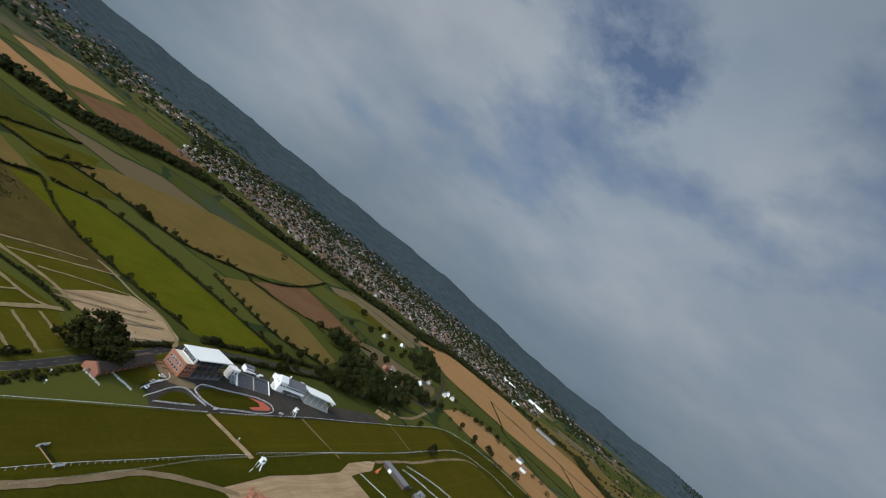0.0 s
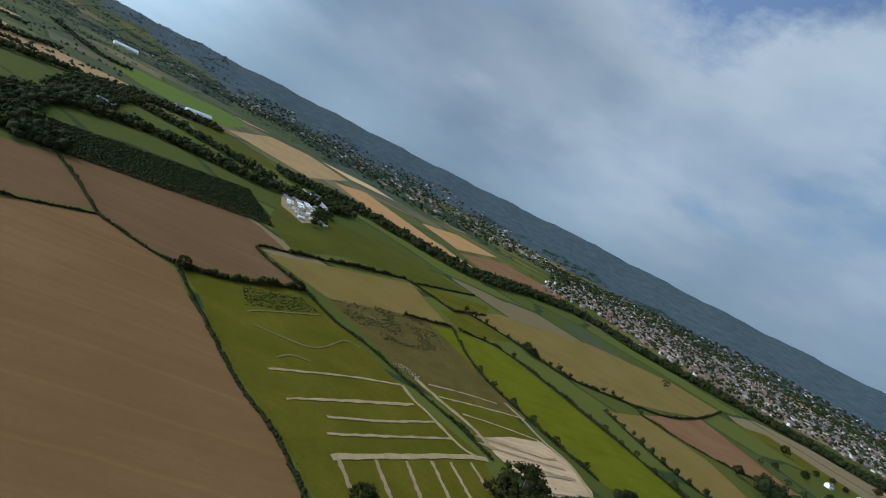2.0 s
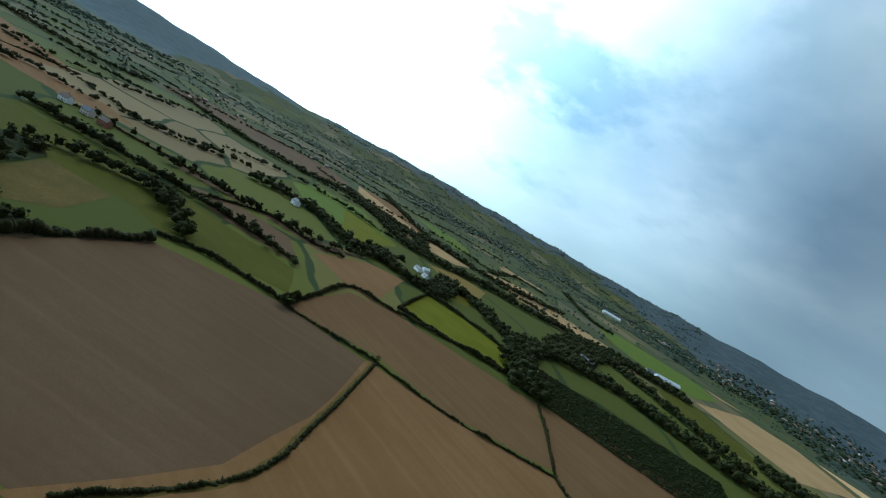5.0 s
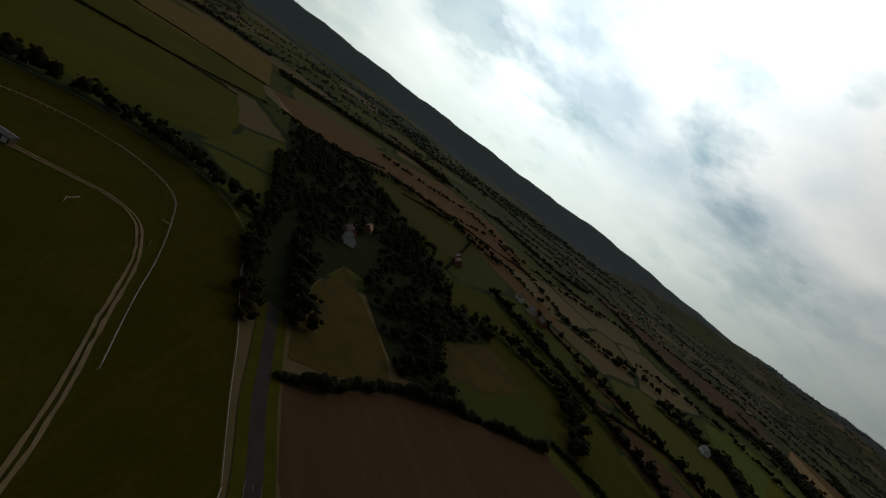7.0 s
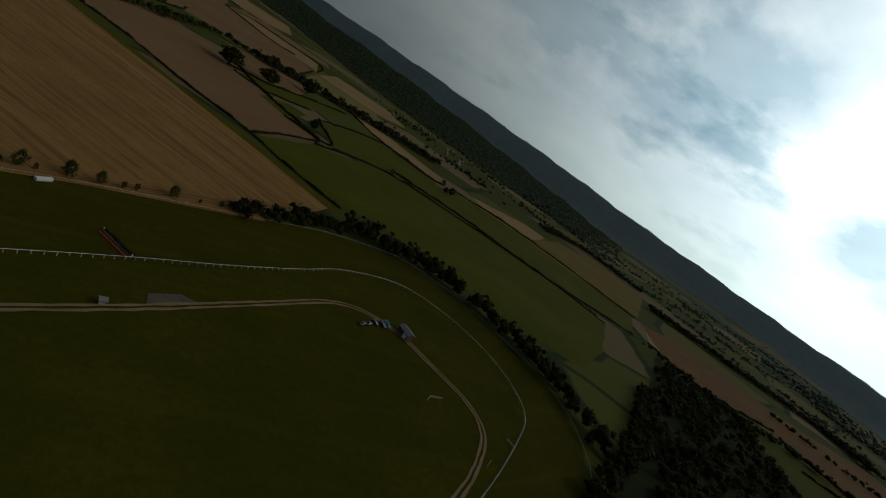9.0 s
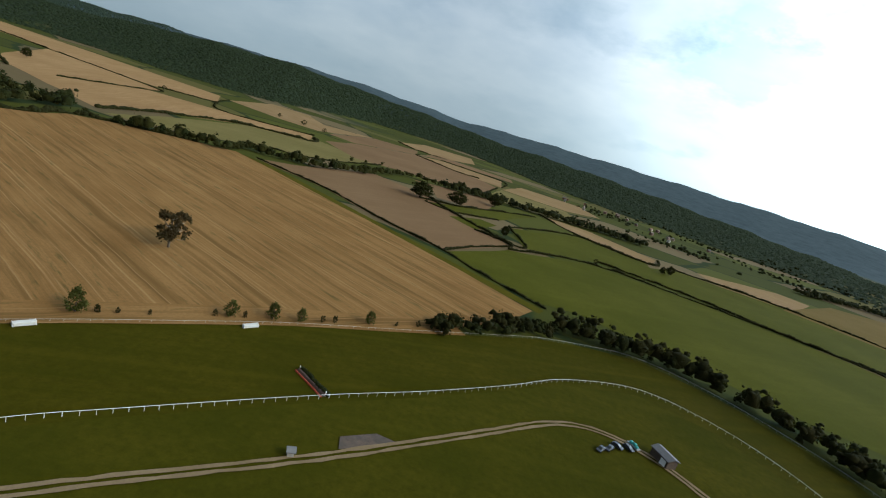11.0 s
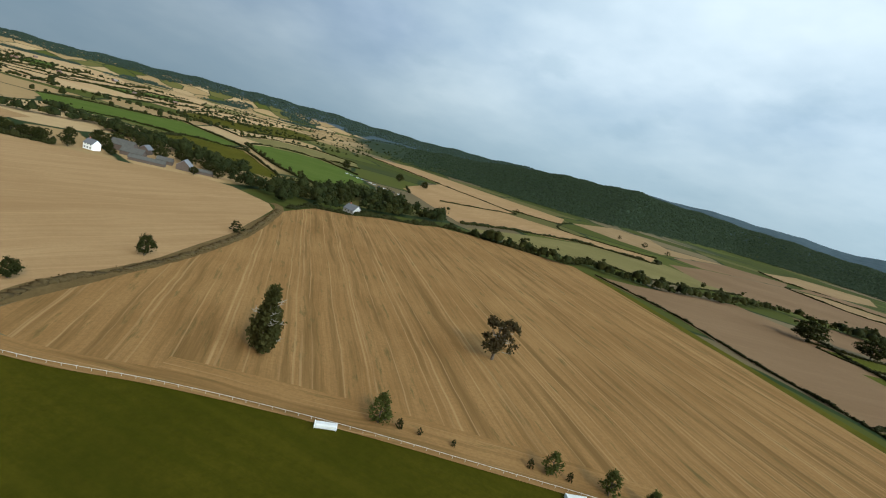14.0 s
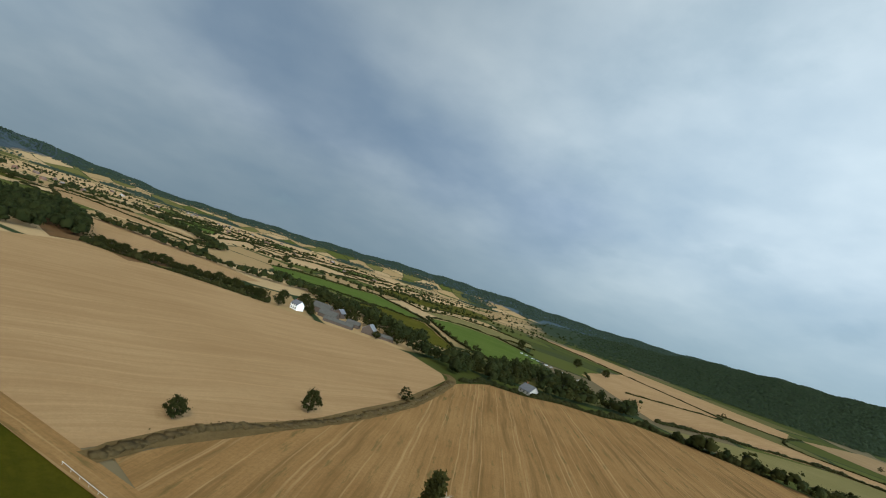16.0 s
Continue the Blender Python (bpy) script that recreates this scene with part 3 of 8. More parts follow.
def field(name, mat, points, label, ragged=1.5):
    """A parcel of land: a sheet over the ground, with slightly uneven sides."""
    LAYER[0] += 0.002
    rnd = random.Random(name + str(points[0]))
    bm = bmesh.new()
    ring = []
    for k, (xa, ya) in enumerate(points):
        xb, yb = points[(k + 1) % len(points)]
        m = max(1, int(math.hypot(xb - xa, yb - ya) / 25))
        for j in range(m):
            w = ragged if j else ragged * 0.3
            ring.append(bm.verts.new((xa + (xb - xa) * j / m + rnd.uniform(-w, w), ya + (yb - ya) * j / m + rnd.uniform(-w, w), LAYER[0])))
    edges = [bm.edges.new((ring[k], ring[(k + 1) % len(ring)])) for k in range(len(ring))]
    bmesh.ops.triangle_fill(bm, use_beauty=True, edges=edges)
    for f in bm.faces:
        if f.normal.z < 0:
            f.normal_flip()
    ob = part(name, bm, mat, None)
    return tagged(ob, label, "field", kind="structure")


def band(name, mat, points, width, label, category="path", step=4.0, closed=False):
    """A road or path: a ribbon along a soft curve."""
    LAYER[0] += 0.002
    c = smooth_path(points, step, closed)
    dx, dy = -np.sin(c[:, 2]) * width / 2, np.cos(c[:, 2]) * width / 2
    z = LAYER[0]
    n = len(c)
    worn = 0.28 if mat in ("worn_track", "dry_path", "gravel", "sand", "rough_grass", "dry_margin") else 0.0
    rng = np.random.default_rng(int(1000 * abs(points[0][0])) % 9973)
    p, q = (1 + min(worn, 0.5 / width) * np.clip(rng.normal(size=n), -2, 2) for _ in range(2))
    verts = [(x + a, y + b, z) for x, y, a, b in zip(c[:, 0], c[:, 1], dx * p, dy * p)] + [(x - a, y - b, z) for x, y, a, b in zip(c[:, 0], c[:, 1], dx * q, dy * q)]
    faces = [(k + n, k + n + 1, k + 1, k) for k in range(n - 1)]
    ob = part(name, mesh_of(name, verts, faces), mat, None)
    return tagged(ob, label, category, kind="structure")

# ---------------------------------------------------------------- fields
OUTER = [(-180.4, -31.7), (-126.8, 26.0), (-77.4, 89.0), (-28.6, 151.3), (29.9, 196.0), (101, 245), (133, 268), (186, 307), (236, 341), (322, 401), (415, 466), (471, 473), (513, 454), (548, 414), (569, 369),
         (568, 313), (533, 257), (464, 231), (345, 228), (241, 161), (151.9, 49.1), (72.8, -54.3), (57.8, -73.8), (42.7, -101.4), (21.3, -133.1), (-2.2, -162.9), (-26.4, -192.1), (-54, -220)]
OUTER += [(-83, -250), (-111, -279), (-136, -296), (-166, -309), (-205, -299), (-243, -271), (-268, -237), (-272, -198), (-262, -162), (-243, -136), (-218, -92), (-198.1, -60.9)]
INNER = [(-163.7, -78.0), (-183.4, -108.8), (-204, -139), (-223, -171), (-234, -194), (-234, -214), (-223, -238), (-198, -259), (-164, -266), (-130, -244), (-108, -216), (-83.8, -187.1), (-57.4, -158.3), (-24.9, -119.6),
         (-10.9, -101.7), (24.0, -50.1), (103.5, 57.6), (201, 174), (322, 245), (421, 260), (478, 275), (499, 322), (491, 376), (469, 414), (420, 421), (358, 382), (281, 327), (200, 273), (130, 226), (78.9, 188.1), (12.1, 135.2), (-59.0, 50.5), (-118.3, -22.1)]

field("racecourse_turf", "turf", OUTER, "mown green turf of a racecourse", 0.2)
field("infield_turf", "turf_infield", [(x * 0.98 - 1, y * 0.98) for x, y in INNER], "dull green grass inside the racecourse", 0.2)
field("home_straight", "turf_dry", [(-67.5, 97.6), (-28.6, 149.2), (29.9, 193.9), (101, 243), (186, 305), (322, 399), (413, 462), (418, 424), (358, 384), (281, 329), (200, 275), (130, 228), (78.9, 190.2), (12.2, 137.4), (-48.9, 64.9)], "dry olive mown turf of the home straight", 0.2)
# north of the road
field("tilled_field", "tilled_brown", [(-40.9, 164.2), (-69.6, 186.3), (-103.6, 201.8), (-150, 230), (-203, 260), (-225, 261), (-274, 263), (-285, 231), (-300, 194), (-328, 150), (-249, 109), (-202.9, 82.1), (-169.0, 29.2), (-115.6, 71.7), (-56.4, 142.0)], "large bare brown tilled field")
field("tilled_field", "tilled_shaded", [(-344, 154), (-365, 91), (-399, 107), (-454, 144), (-458, 183), (-417, 246), (-381, 311), (-281, 267), (-302, 195)], "bare brown tilled field between hedges")
field("tilled_field", "tilled_shaded", [(-382, 315), (-369, 379), (-321, 444), (-270, 433), (-219, 410), (-229, 373), (-163, 350), (-188, 305), (-206, 272), (-228, 265), (-277, 266)], "bare brown tilled field beside a plantation")
field("plantation_floor", "orchard_floor", [(-394, 307), (-423, 311), (-474, 362), (-466, 443), (-382, 549), (-263, 465), (-324, 448), (-372, 382)], "dark ground of a young plantation in rows")
field("meadow", "bright_grass", [(-577, 255), (-550, 295), (-493, 336), (-415, 309), (-442, 252), (-472, 197)], "bright green meadow framed by hedges")
field("car_park_meadow", "pasture", [(-199, 265), (-164, 343), (-99, 322), (-53, 296), (8, 277), (27, 247), (12.9, 224.5), (-12.4, 195.1), (-37, 168.5), (-70, 189.5), (-104, 205), (-150, 233.5)], "green meadow laid out as a car park")
field("gravel_lot", "sand", [(-9, 309), (12, 326), (40, 345), (60, 339), (76, 320), (77, 304), (62, 291), (48, 279), (30, 283), (14, 289)], "pale bare overflow car park")
field("car_park_meadow", "pasture", [(-46, 313), (-25, 329), (3, 370), (25, 355), (37, 342), (20, 324), (2, 296), (-22, 305)], "green meadow with pale parking rows")
field("rough_pasture", "dry_grass", [(-220, 374), (-194, 440), (-142, 558), (-71, 479), (-94, 446), (-113, 422), (-145, 363)], "pale dry rough pasture")
field("scrub_pasture", "rough_grass", [(-145, 361), (-113, 422), (-94, 446), (-69, 477), (-3, 398), (21, 364), (-48, 315), (-91, 333)], "scrubby rough pasture")
field("pasture", "dark_pasture", [(-285, 463), (-339, 555), (-296, 657), (-235, 716), (-93, 694), (-154, 563), (-209, 501), (-222, 421)], "green pasture")
field("pasture", "pasture", [(-141, 572), (-61, 683), (-55, 617), (-82, 547)], "small olive pasture")
field("bright_field", "bright_grass", [(-82, 452), (-59, 485), (-13, 504), (71, 459), (133, 418), (186, 376), (172, 362), (136, 354), (85, 341), (32, 367), (-22, 406)], "vivid green grass field")
field("oat_field", "dry_grass", [(-76, 576), (-43, 673), (28, 761), (98, 846), (243, 927), (330, 910), (257, 759), (130, 594), (55, 552), (-9, 576)], "pale olive harvested field")
field("paddock", "pasture", [(-92, 518), (-76, 571), (-11, 563), (-33, 511), (-59, 489)], "small olive paddock")
field("dry_field", "dry_grass", [(96, 508), (143, 575), (209, 554), (250, 475), (226, 439), (160, 444)], "dry olive field beside a hedge")
field("red_soil_field", "red_soil", [(145, 582), (254, 755), (316, 664), (349, 615), (272, 585), (202, 570)], "red-brown ploughed field")
field("stubble_field", "orange_stubble", [(-545, 1069), (-529, 1214), (-285, 1042), (-126, 953), (-157, 858), (-276, 876)], "orange stubble field behind a wood")
field("stubble_field", "orange_stubble", [(-360, 1227), (-309, 1439), (-171, 1425), (-221, 1106)], "pale stubble field")
field("red_soil_field", "red_soil", [(-207, 1064), (-141, 1382), (53, 1347), (-14, 1067), (-112, 970)], "reddish ploughed field")
field("stubble_field", "stubble_tan", [(-765, 948), (-956, 1442), (-605, 1254), (-525, 922)], "tan stubble field")
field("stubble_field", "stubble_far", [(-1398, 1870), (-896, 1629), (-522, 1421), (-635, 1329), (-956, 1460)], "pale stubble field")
field("pasture", "dark_pasture", [(-995, 864), (-1212, 1252), (-1065, 1407), (-808, 993)], "green pasture")
field("pasture", "dark_pasture", [(-713, 768), (-730, 899), (-524, 822), (-563, 766)], "green pasture")
field("caravan_ground", "gravel", [(-397, 646), (-406, 705), (-342, 689), (-296, 598), (-290, 540), (-340, 565)], "gravelled caravan park")
field("paddock", "pasture", [(339, 866), (418, 943), (559, 849), (433, 823)], "green paddock beside houses")
field("stubble_field", "orange_stubble", [(650, 1032), (773, 1123), (870, 1184), (1030, 1078), (1142, 818), (1030, 497), (885, 507), (828, 618), (730, 697), (636, 826)], "orange stubble field with a dark boundary ditch")
field("stubble_field", "orange_stubble", [(472, 558), (532, 610), (598, 634), (650, 555), (701, 453), (729, 364), (698, 293), (628, 287), (593, 339), (582, 392), (545, 449), (501, 507)], "orange stubble strip beside the racecourse")
field("stubble_field", "stubble_far", [(1518, 972), (1625, 923), (1473, 652), (1423, 526), (1415, 664), (1489, 852)], "pale stubble field")
field("pasture", "dark_pasture", [(1073, 677), (1125, 626), (1101, 529), (1061, 439), (983, 440), (1015, 551)], "green pasture")
field("pasture", "pasture", [(1287, 1093), (1371, 1026), (1274, 975), (1237, 1024)], "green pasture")
# west
field("tilled_field", "tilled_dark", [(-243, -60), (-296, -49), (-377, 1), (-373, 31), (-366, 87), (-327, 145), (-249, 108), (-202.2, 78.2), (-172.8, 27.8), (-199.7, -30.3), (-226, -67)], "large dark tilled field beside the road")
field("tilled_strip", "tilled_brown", [(-334, 148), (-323, 153), (-234, 111), (-191.6, 84.3), (-166.2, 34.6), (-173.7, 22.3), (-204.5, 72.7), (-250, 105), (-327, 141)], "bare soil beside a field track")
band("farm_track", "rough_grass", [(-331, 149), (-250, 109), (-201.1, 79.9), (-173.8, 31.8)], 3.6, "rough grass track between fields", "track")
field("pasture", "dark_pasture", [(-504, -178), (-561, -158), (-530, -88), (-500, 6), (-447, 94), (-388, 90), (-396, 39), (-398, 2), (-427, -20), (-435, -82), (-423, -123)], "long green pasture between tree belts")
field("tilled_field", "tilled_dark", [(-555, -14), (-573, 24), (-540, 87), (-461, 100), (-484, 52), (-505, 19)], "bare brown field strip")
field("tilled_field", "tilled_dark", [(-651, -145), (-655, -79), (-597, 33), (-586, 121), (-607, 178), (-544, 120), (-578, 60), (-601, -20), (-664, -103)], "bare brown field strip")
field("tilled_field", "tilled_brown", [(-525, 112), (-595, 185), (-595, 230), (-457, 167), (-470, 143)], "bare brown field")
field("pasture", "meadow_green", [(-912, 84), (-1020, 136), (-1005, 222), (-809, 261), (-687, 196), (-730, 142), (-786, 104)], "green parkland with scattered trees")
field("stubble_field", "tilled_brown", [(-1465, 273), (-1701, 396), (-1117, 411), (-1016, 469), (-995, 416), (-1189, 352)], "brown field")
field("pasture", "dark_pasture", [(-2215, 612), (-2746, 921), (-1644, 812), (-1383, 621), (-1556, 550)], "green field")
field("stubble_field", "stubble_tan", [(-1770, 877), (-2102, 1199), (-1473, 1069), (-1317, 875), (-1297, 704)], "tan stubble field")
field("stubble_field", "stubble_tan", [(-1040, 562), (-1000, 675), (-769, 774), (-865, 683), (-899, 561)], "tan stubble field")
field("tilled_field", "tilled_dark", [(-1527, -223), (-1613, -73), (-1738, 114), (-1381, 239), (-1164, 138), (-1216, 5)], "dark brown field")
field("pasture", "dark_pasture", [(-652, -385), (-736, -359), (-669, -246), (-519, -224), (-523, -276)], "green field")
field("stubble_field", "tilled_brown", [(-853, -558), (-975, -563), (-863, -362), (-766, -369), (-672, -402)], "tan field")
field("stubble_field", "tilled_brown", [(-747, -341), (-776, -275), (-750, -147), (-704, -104), (-680, -169)], "tan field strip")
field("rough_pasture", "rough_grass", [(-250, -97), (-295, -136), (-340, -159), (-324, -121), (-300, -74), (-287, -58), (-252, -68), (-236, -79)], "dry rough grass clearing")
field("pasture", "dark_pasture", [(-588, -419), (-707, -435), (-759, -309), (-521, -193), (-468, -191), (-520, -276)], "dark green field")
field("stubble_field", "stubble_tan", [(-570, -625), (-609, -546), (-770, -617), (-701, -482), (-574, -471), (-525, -529)], "tan stubble field")
field("stubble_field", "tilled_brown", [(-776, -617), (-885, -600), (-1078, -615), (-1076, -438), (-876, -230), (-756, -255), (-775, -372), (-697, -464)], "tan field")
field("rough_pasture", "rough_grass", [(-373, -87), (-446, -82), (-427, -36), (-366, -43), (-347, -63)], "rough olive grass between trees")
# south
field("stubble_field", "stubble", [(284, -210), (306, -236), (300, -262), (311, -300), (306, -334), (315, -366), (300, -394), (222, -465), (155, -441), (84, -410), (-14, -369), (-69, -341), (-106, -323), (-95, -288), (-76, -251), (-47, -221), (-21.6, -193.7), (1.2, -166.1), (24.8, -135.4), (47.3, -103.1), (63.8, -73.9), (80.8, -60.9), (128.1, -99.7), (141.5, -113.2), (191, -151), (275, -201)], "golden stubble field with drill lines and two old trees")
field("field_verge", "pasture", [(214, -462), (182, -461), (76, -416), (-22, -373), (-112, -332), (-110, -323), (-23, -363), (44, -393), (137, -433)], "green grass margin of a field")
field("tilled_field", "tilled_tan", [(199, -467), (179, -502), (146, -641), (67, -617), (-66, -489), (-28, -387), (38, -410), (108, -447)], "bare brown tilled field")
field("olive_field", "olive_pale", [(337, -417), (358, -512), (373, -667), (330, -789), (187, -748), (204, -599), (247, -553), (272, -472)], "pale olive field")
field("stubble_field", "stubble_pale", [(619, -502), (635, -643), (467, -737), (355, -828), (310, -745), (379, -664), (380, -533), (362, -430)], "pale tan stubble field")
field("stubble_field", "stubble_pale", [(1387, -803), (1340, -881), (1362, -972), (683, -980), (565, -834), (620, -757), (713, -743), (886, -759)], "pale stubble field below a wooded hill")
field("stubble_field", "stubble_pale", [(658, -536), (880, -757), (702, -744), (582, -724), (563, -669), (538, -525), (563, -483)], "pale stubble field")
field("stubble_field", "stubble_tan", [(637, -954), (741, -1256), (644, -1278), (512, -1133), (428, -1246), (415, -946), (492, -928)], "tan stubble field below a wood")
field("tilled_field", "tilled_tan", [(324, -817), (330, -951), (279, -1184), (106, -1095), (49, -1020), (38, -813), (93, -801), (141, -778), (221, -730)], "bare brown field")
field("stubble_field", "stubble_tan", [(273, -1162), (242, -1248), (79, -1235), (49, -1067), (155, -1087)], "tan stubble field between hedges")
field("stubble_field", "stubble_tan", [(428, -1419), (448, -1721), (300, -1824), (221, -1541), (261, -1360), (333, -1326)], "tan stubble field")
field("tilled_field", "tilled_tan", [(121, -717), (78, -750), (30, -787), (6, -805), (-5, -669), (53, -626), (89, -709)], "bare brown field strip")
field("meadow", "green_pasture", [(49, -570), (22, -616), (-25, -714), (-58, -765), (-28, -617), (12, -568)], "green meadow strip")
field("meadow", "green_pasture", [(10, -533), (-15, -583), (-35, -577), (-25, -510)], "green meadow")
field("pasture", "green_pasture", [(-31, -385), (-66, -470), (-139, -544), (-251, -545), (-367, -521), (-429, -486), (-373, -379), (-318, -307), (-246, -317), (-189, -337), (-133, -354), (-109, -344), (-61, -365)], "long green pasture")
field("pasture", "green_pasture", [(-48, -593), (-122, -715), (-211, -690), (-215, -641), (-139, -564), (-77, -505)], "green pasture")
field("stubble_field", "stubble_tan", [(-59, -817), (-134, -825), (-230, -755), (-216, -694), (-129, -728)], "tan stubble strip")
field("stubble_field", "stubble_tan", [(-287, -774), (-421, -862), (-460, -848), (-372, -678), (-309, -703)], "tan stubble field")
field("pasture", "green_pasture", [(-149, -575), (-247, -717), (-383, -720), (-556, -639), (-491, -523), (-344, -532), (-247, -566)], "green pasture")
field("dry_field", "dry_grass", [(-376, -706), (-517, -921), (-704, -1016), (-748, -924), (-576, -654), (-461, -674)], "dry pale green field")
field("stubble_field", "tilled_brown", [(-565, -629), (-663, -663), (-790, -627), (-918, -529), (-915, -437), (-773, -440), (-641, -478), (-527, -479)], "tan field")
field("olive_field", "olive_pale", [(30, -815), (40, -1015), (-90, -1020), (-140, -860), (-60, -825)], "pale olive field between hedges")
field("stubble_field", "stubble_tan", [(-90, -1030), (40, -1030), (30, -1240), (-110, -1260), (-160, -1120)], "tan stubble field near a wood")
field("tilled_field", "tilled_tan", [(282, -1200), (250, -1262), (60, -1300), (80, -1400), (300, -1390)], "bare tan field below a wood")
field("tilled_field", "tilled_tan", [(335, -950), (400, -960), (425, -1240), (330, -1310), (285, -1190)], "bare tan field below a wood")
# east
field("stubble_field", "stubble_pale", [(251, 160), (316, 127), (426, 92), (411, 30), (402, -20), (386, -70), (368, -110), (361, -161), (343, -180), (296, -196), (275, -193), (247, -178), (195, -148), (142.1, -109.7), (113.4, -82.5), (80.9, -53.7), (155.5, 42.0), (210.3, 112.1), (242, 153)], "pale golden stubble field")
field("field_verge", "dry_margin", [(78.5, -56.4), (104.5, -70.2), (124.0, -93.6), (142.2, -108.8), (190, -145), (206, -155), (275, -195), (282, -199), (275, -201), (193, -154), (134.9, -110.5), (87.9, -66.2)], "rough grass boundary strip")
field("tilled_field", "tilled_brown", [(534, 252), (667, 236), (705, 182), (615, 45), (578, -10), (453, 9), (396, 45), (437, 87), (405, 105), (457, 139)], "bare brown field behind trees")
field("stubble_field", "stubble_far", [(964, 410), (1095, 377), (926, 179), (845, 70), (792, 83), (840, 199), (903, 325)], "pale stubble strip")
field("stubble_field", "stubble_far", [(1400, 816), (1949, 982), (2345, 1027), (2233, 671), (1739, 566), (1578, 666)], "pale stubble field")
field("dry_field", "dry_grass", [(1231, 1170), (1423, 1121), (1533, 881), (1625, 855), (1352, 784), (1140, 812), (1016, 926)], "dry olive field")
field("stubble_field", "stubble_far", [(1343, 290), (1636, 277), (1491, 103), (1248, 53), (1227, 142)], "pale stubble field")
field("meadow", "meadow_green", [(861, -24), (905, -82), (915, -151), (953, -226), (727, -269), (659, -233), (678, -185), (726, -117), (694, -51)], "bright green meadow")
field("meadow", "pasture", [(642, -163), (691, -199), (657, -262), (467, -252), (437, -238), (451, -212), (470, -187)], "green meadow")
field("meadow", "meadow_green", [(774, -294), (846, -360), (806, -431), (659, -439), (585, -416), (437, -302), (487, -285), (591, -280)], "green meadow with parked cars")
field("olive_field", "olive_pale", [(911, -322), (1041, -414), (1036, -508), (911, -555), (791, -506), (827, -446), (824, -357)], "olive yellow field")
field("stubble_field", "stubble_far", [(1409, 68), (1462, -51), (1825, -191), (1739, -324), (1750, -376), (1325, -196), (1189, -110), (1166, -26)], "pale stubble field")
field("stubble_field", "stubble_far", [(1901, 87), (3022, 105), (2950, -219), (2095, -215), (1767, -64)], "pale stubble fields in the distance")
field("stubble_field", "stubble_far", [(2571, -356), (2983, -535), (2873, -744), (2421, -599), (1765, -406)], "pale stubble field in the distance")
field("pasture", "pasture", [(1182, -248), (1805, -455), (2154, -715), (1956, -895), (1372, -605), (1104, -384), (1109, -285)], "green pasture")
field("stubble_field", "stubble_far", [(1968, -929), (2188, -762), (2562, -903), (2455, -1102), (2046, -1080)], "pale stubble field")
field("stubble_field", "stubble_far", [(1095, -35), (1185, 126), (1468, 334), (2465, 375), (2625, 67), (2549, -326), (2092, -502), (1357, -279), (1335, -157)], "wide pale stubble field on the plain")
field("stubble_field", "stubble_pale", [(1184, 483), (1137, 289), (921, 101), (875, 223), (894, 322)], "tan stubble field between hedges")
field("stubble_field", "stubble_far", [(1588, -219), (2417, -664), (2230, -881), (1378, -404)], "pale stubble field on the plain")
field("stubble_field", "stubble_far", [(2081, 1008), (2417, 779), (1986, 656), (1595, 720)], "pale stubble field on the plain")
field("tilled_field", "stubble_pale", [(679, 212), (684, 101), (537, -43), (476, -19), (429, 91)], "tan stubble field behind a row of trees")
field("meadow", "meadow_green", [(1482, -167), (1972, -387), (2100, -337), (1558, -97)], "green meadow strip between stubble fields")
field("meadow", "meadow_green", [(1301, 159), (1779, 242), (1835, 324), (1411, 282)], "green meadow strip between stubble fields")
field("meadow", "meadow_green", [(1923, 8), (2520, 9), (2529, 93), (1938, 83)], "green meadow strip between stubble fields")
field("olive_field", "olive_pale", [(2050, -436), (2475, -526), (2417, -664), (1960, -554)], "olive field on the plain")
rail_side = smooth_path([(151.9, 49.1), (72.8, -54.3), (57.8, -73.8), (42.7, -101.4), (21.3, -133.1), (-2.2, -162.9), (-26.4, -192.1), (-54, -220), (-83, -250)], 20.0)
band("field_margin", "stubble_headland", [(x - 3.0 * math.sin(a), y + 3.0 * math.cos(a)) for x, y, a in rail_side], 7.6, "dry trampled grass outside the rail", "verge")
band("stubble_headland", "stubble_headland", [(x - 10.0 * math.sin(a), y + 10.0 * math.cos(a)) for x, y, a in rail_side[9:]], 8.0, "headland of a stubble field drilled along the rail", "field")
# hard ground
field("parade_apron", "apron", [(64, 245), (79, 267), (96, 282), (108, 298), (149, 324), (178, 338), (209, 345), (271, 383), (287, 379), (232, 338), (186, 306), (133, 269), (103, 247), (68.6, 224.2)], "dark tarmac apron before the grandstands", 0.3)
field("parade_lawn", "turf", [(94, 266), (100, 273), (129, 288), (142, 292), (145, 285), (132, 274), (106, 255), (100, 255), (95, 259)], "oval lawn of the parade ring", 0.1)
field("red_walkway", "red_surface", [(129, 288), (142, 292), (147, 289), (145, 284), (132, 274), (129, 275), (138, 283), (137, 287)], "red walkway at the end of the parade ring", 0.1)
field("small_lawn", "turf", [(70.7, 232.3), (77, 248), (85, 254), (96, 250)], "small railed lawn", 0.1)
field("lawn", "pasture", [(47, 241), (55, 256), (68, 263), (72, 258), (59, 237)], "lawn beside a low building", 0.3)
field("mown_panel", "turf_lawn", [(103, 245), (186, 305), (322, 399), (413, 462), (418, 424), (358, 384), (281, 329), (200, 275), (131, 229)], "green mown panel of the home straight", 0.2)
field("concourse", "gravel", [(63, 273), (70, 261), (76, 257), (85, 259), (94, 266), (91, 270), (81, 267), (72, 275)], "worn gravel concourse beside the grandstand", 0.3)
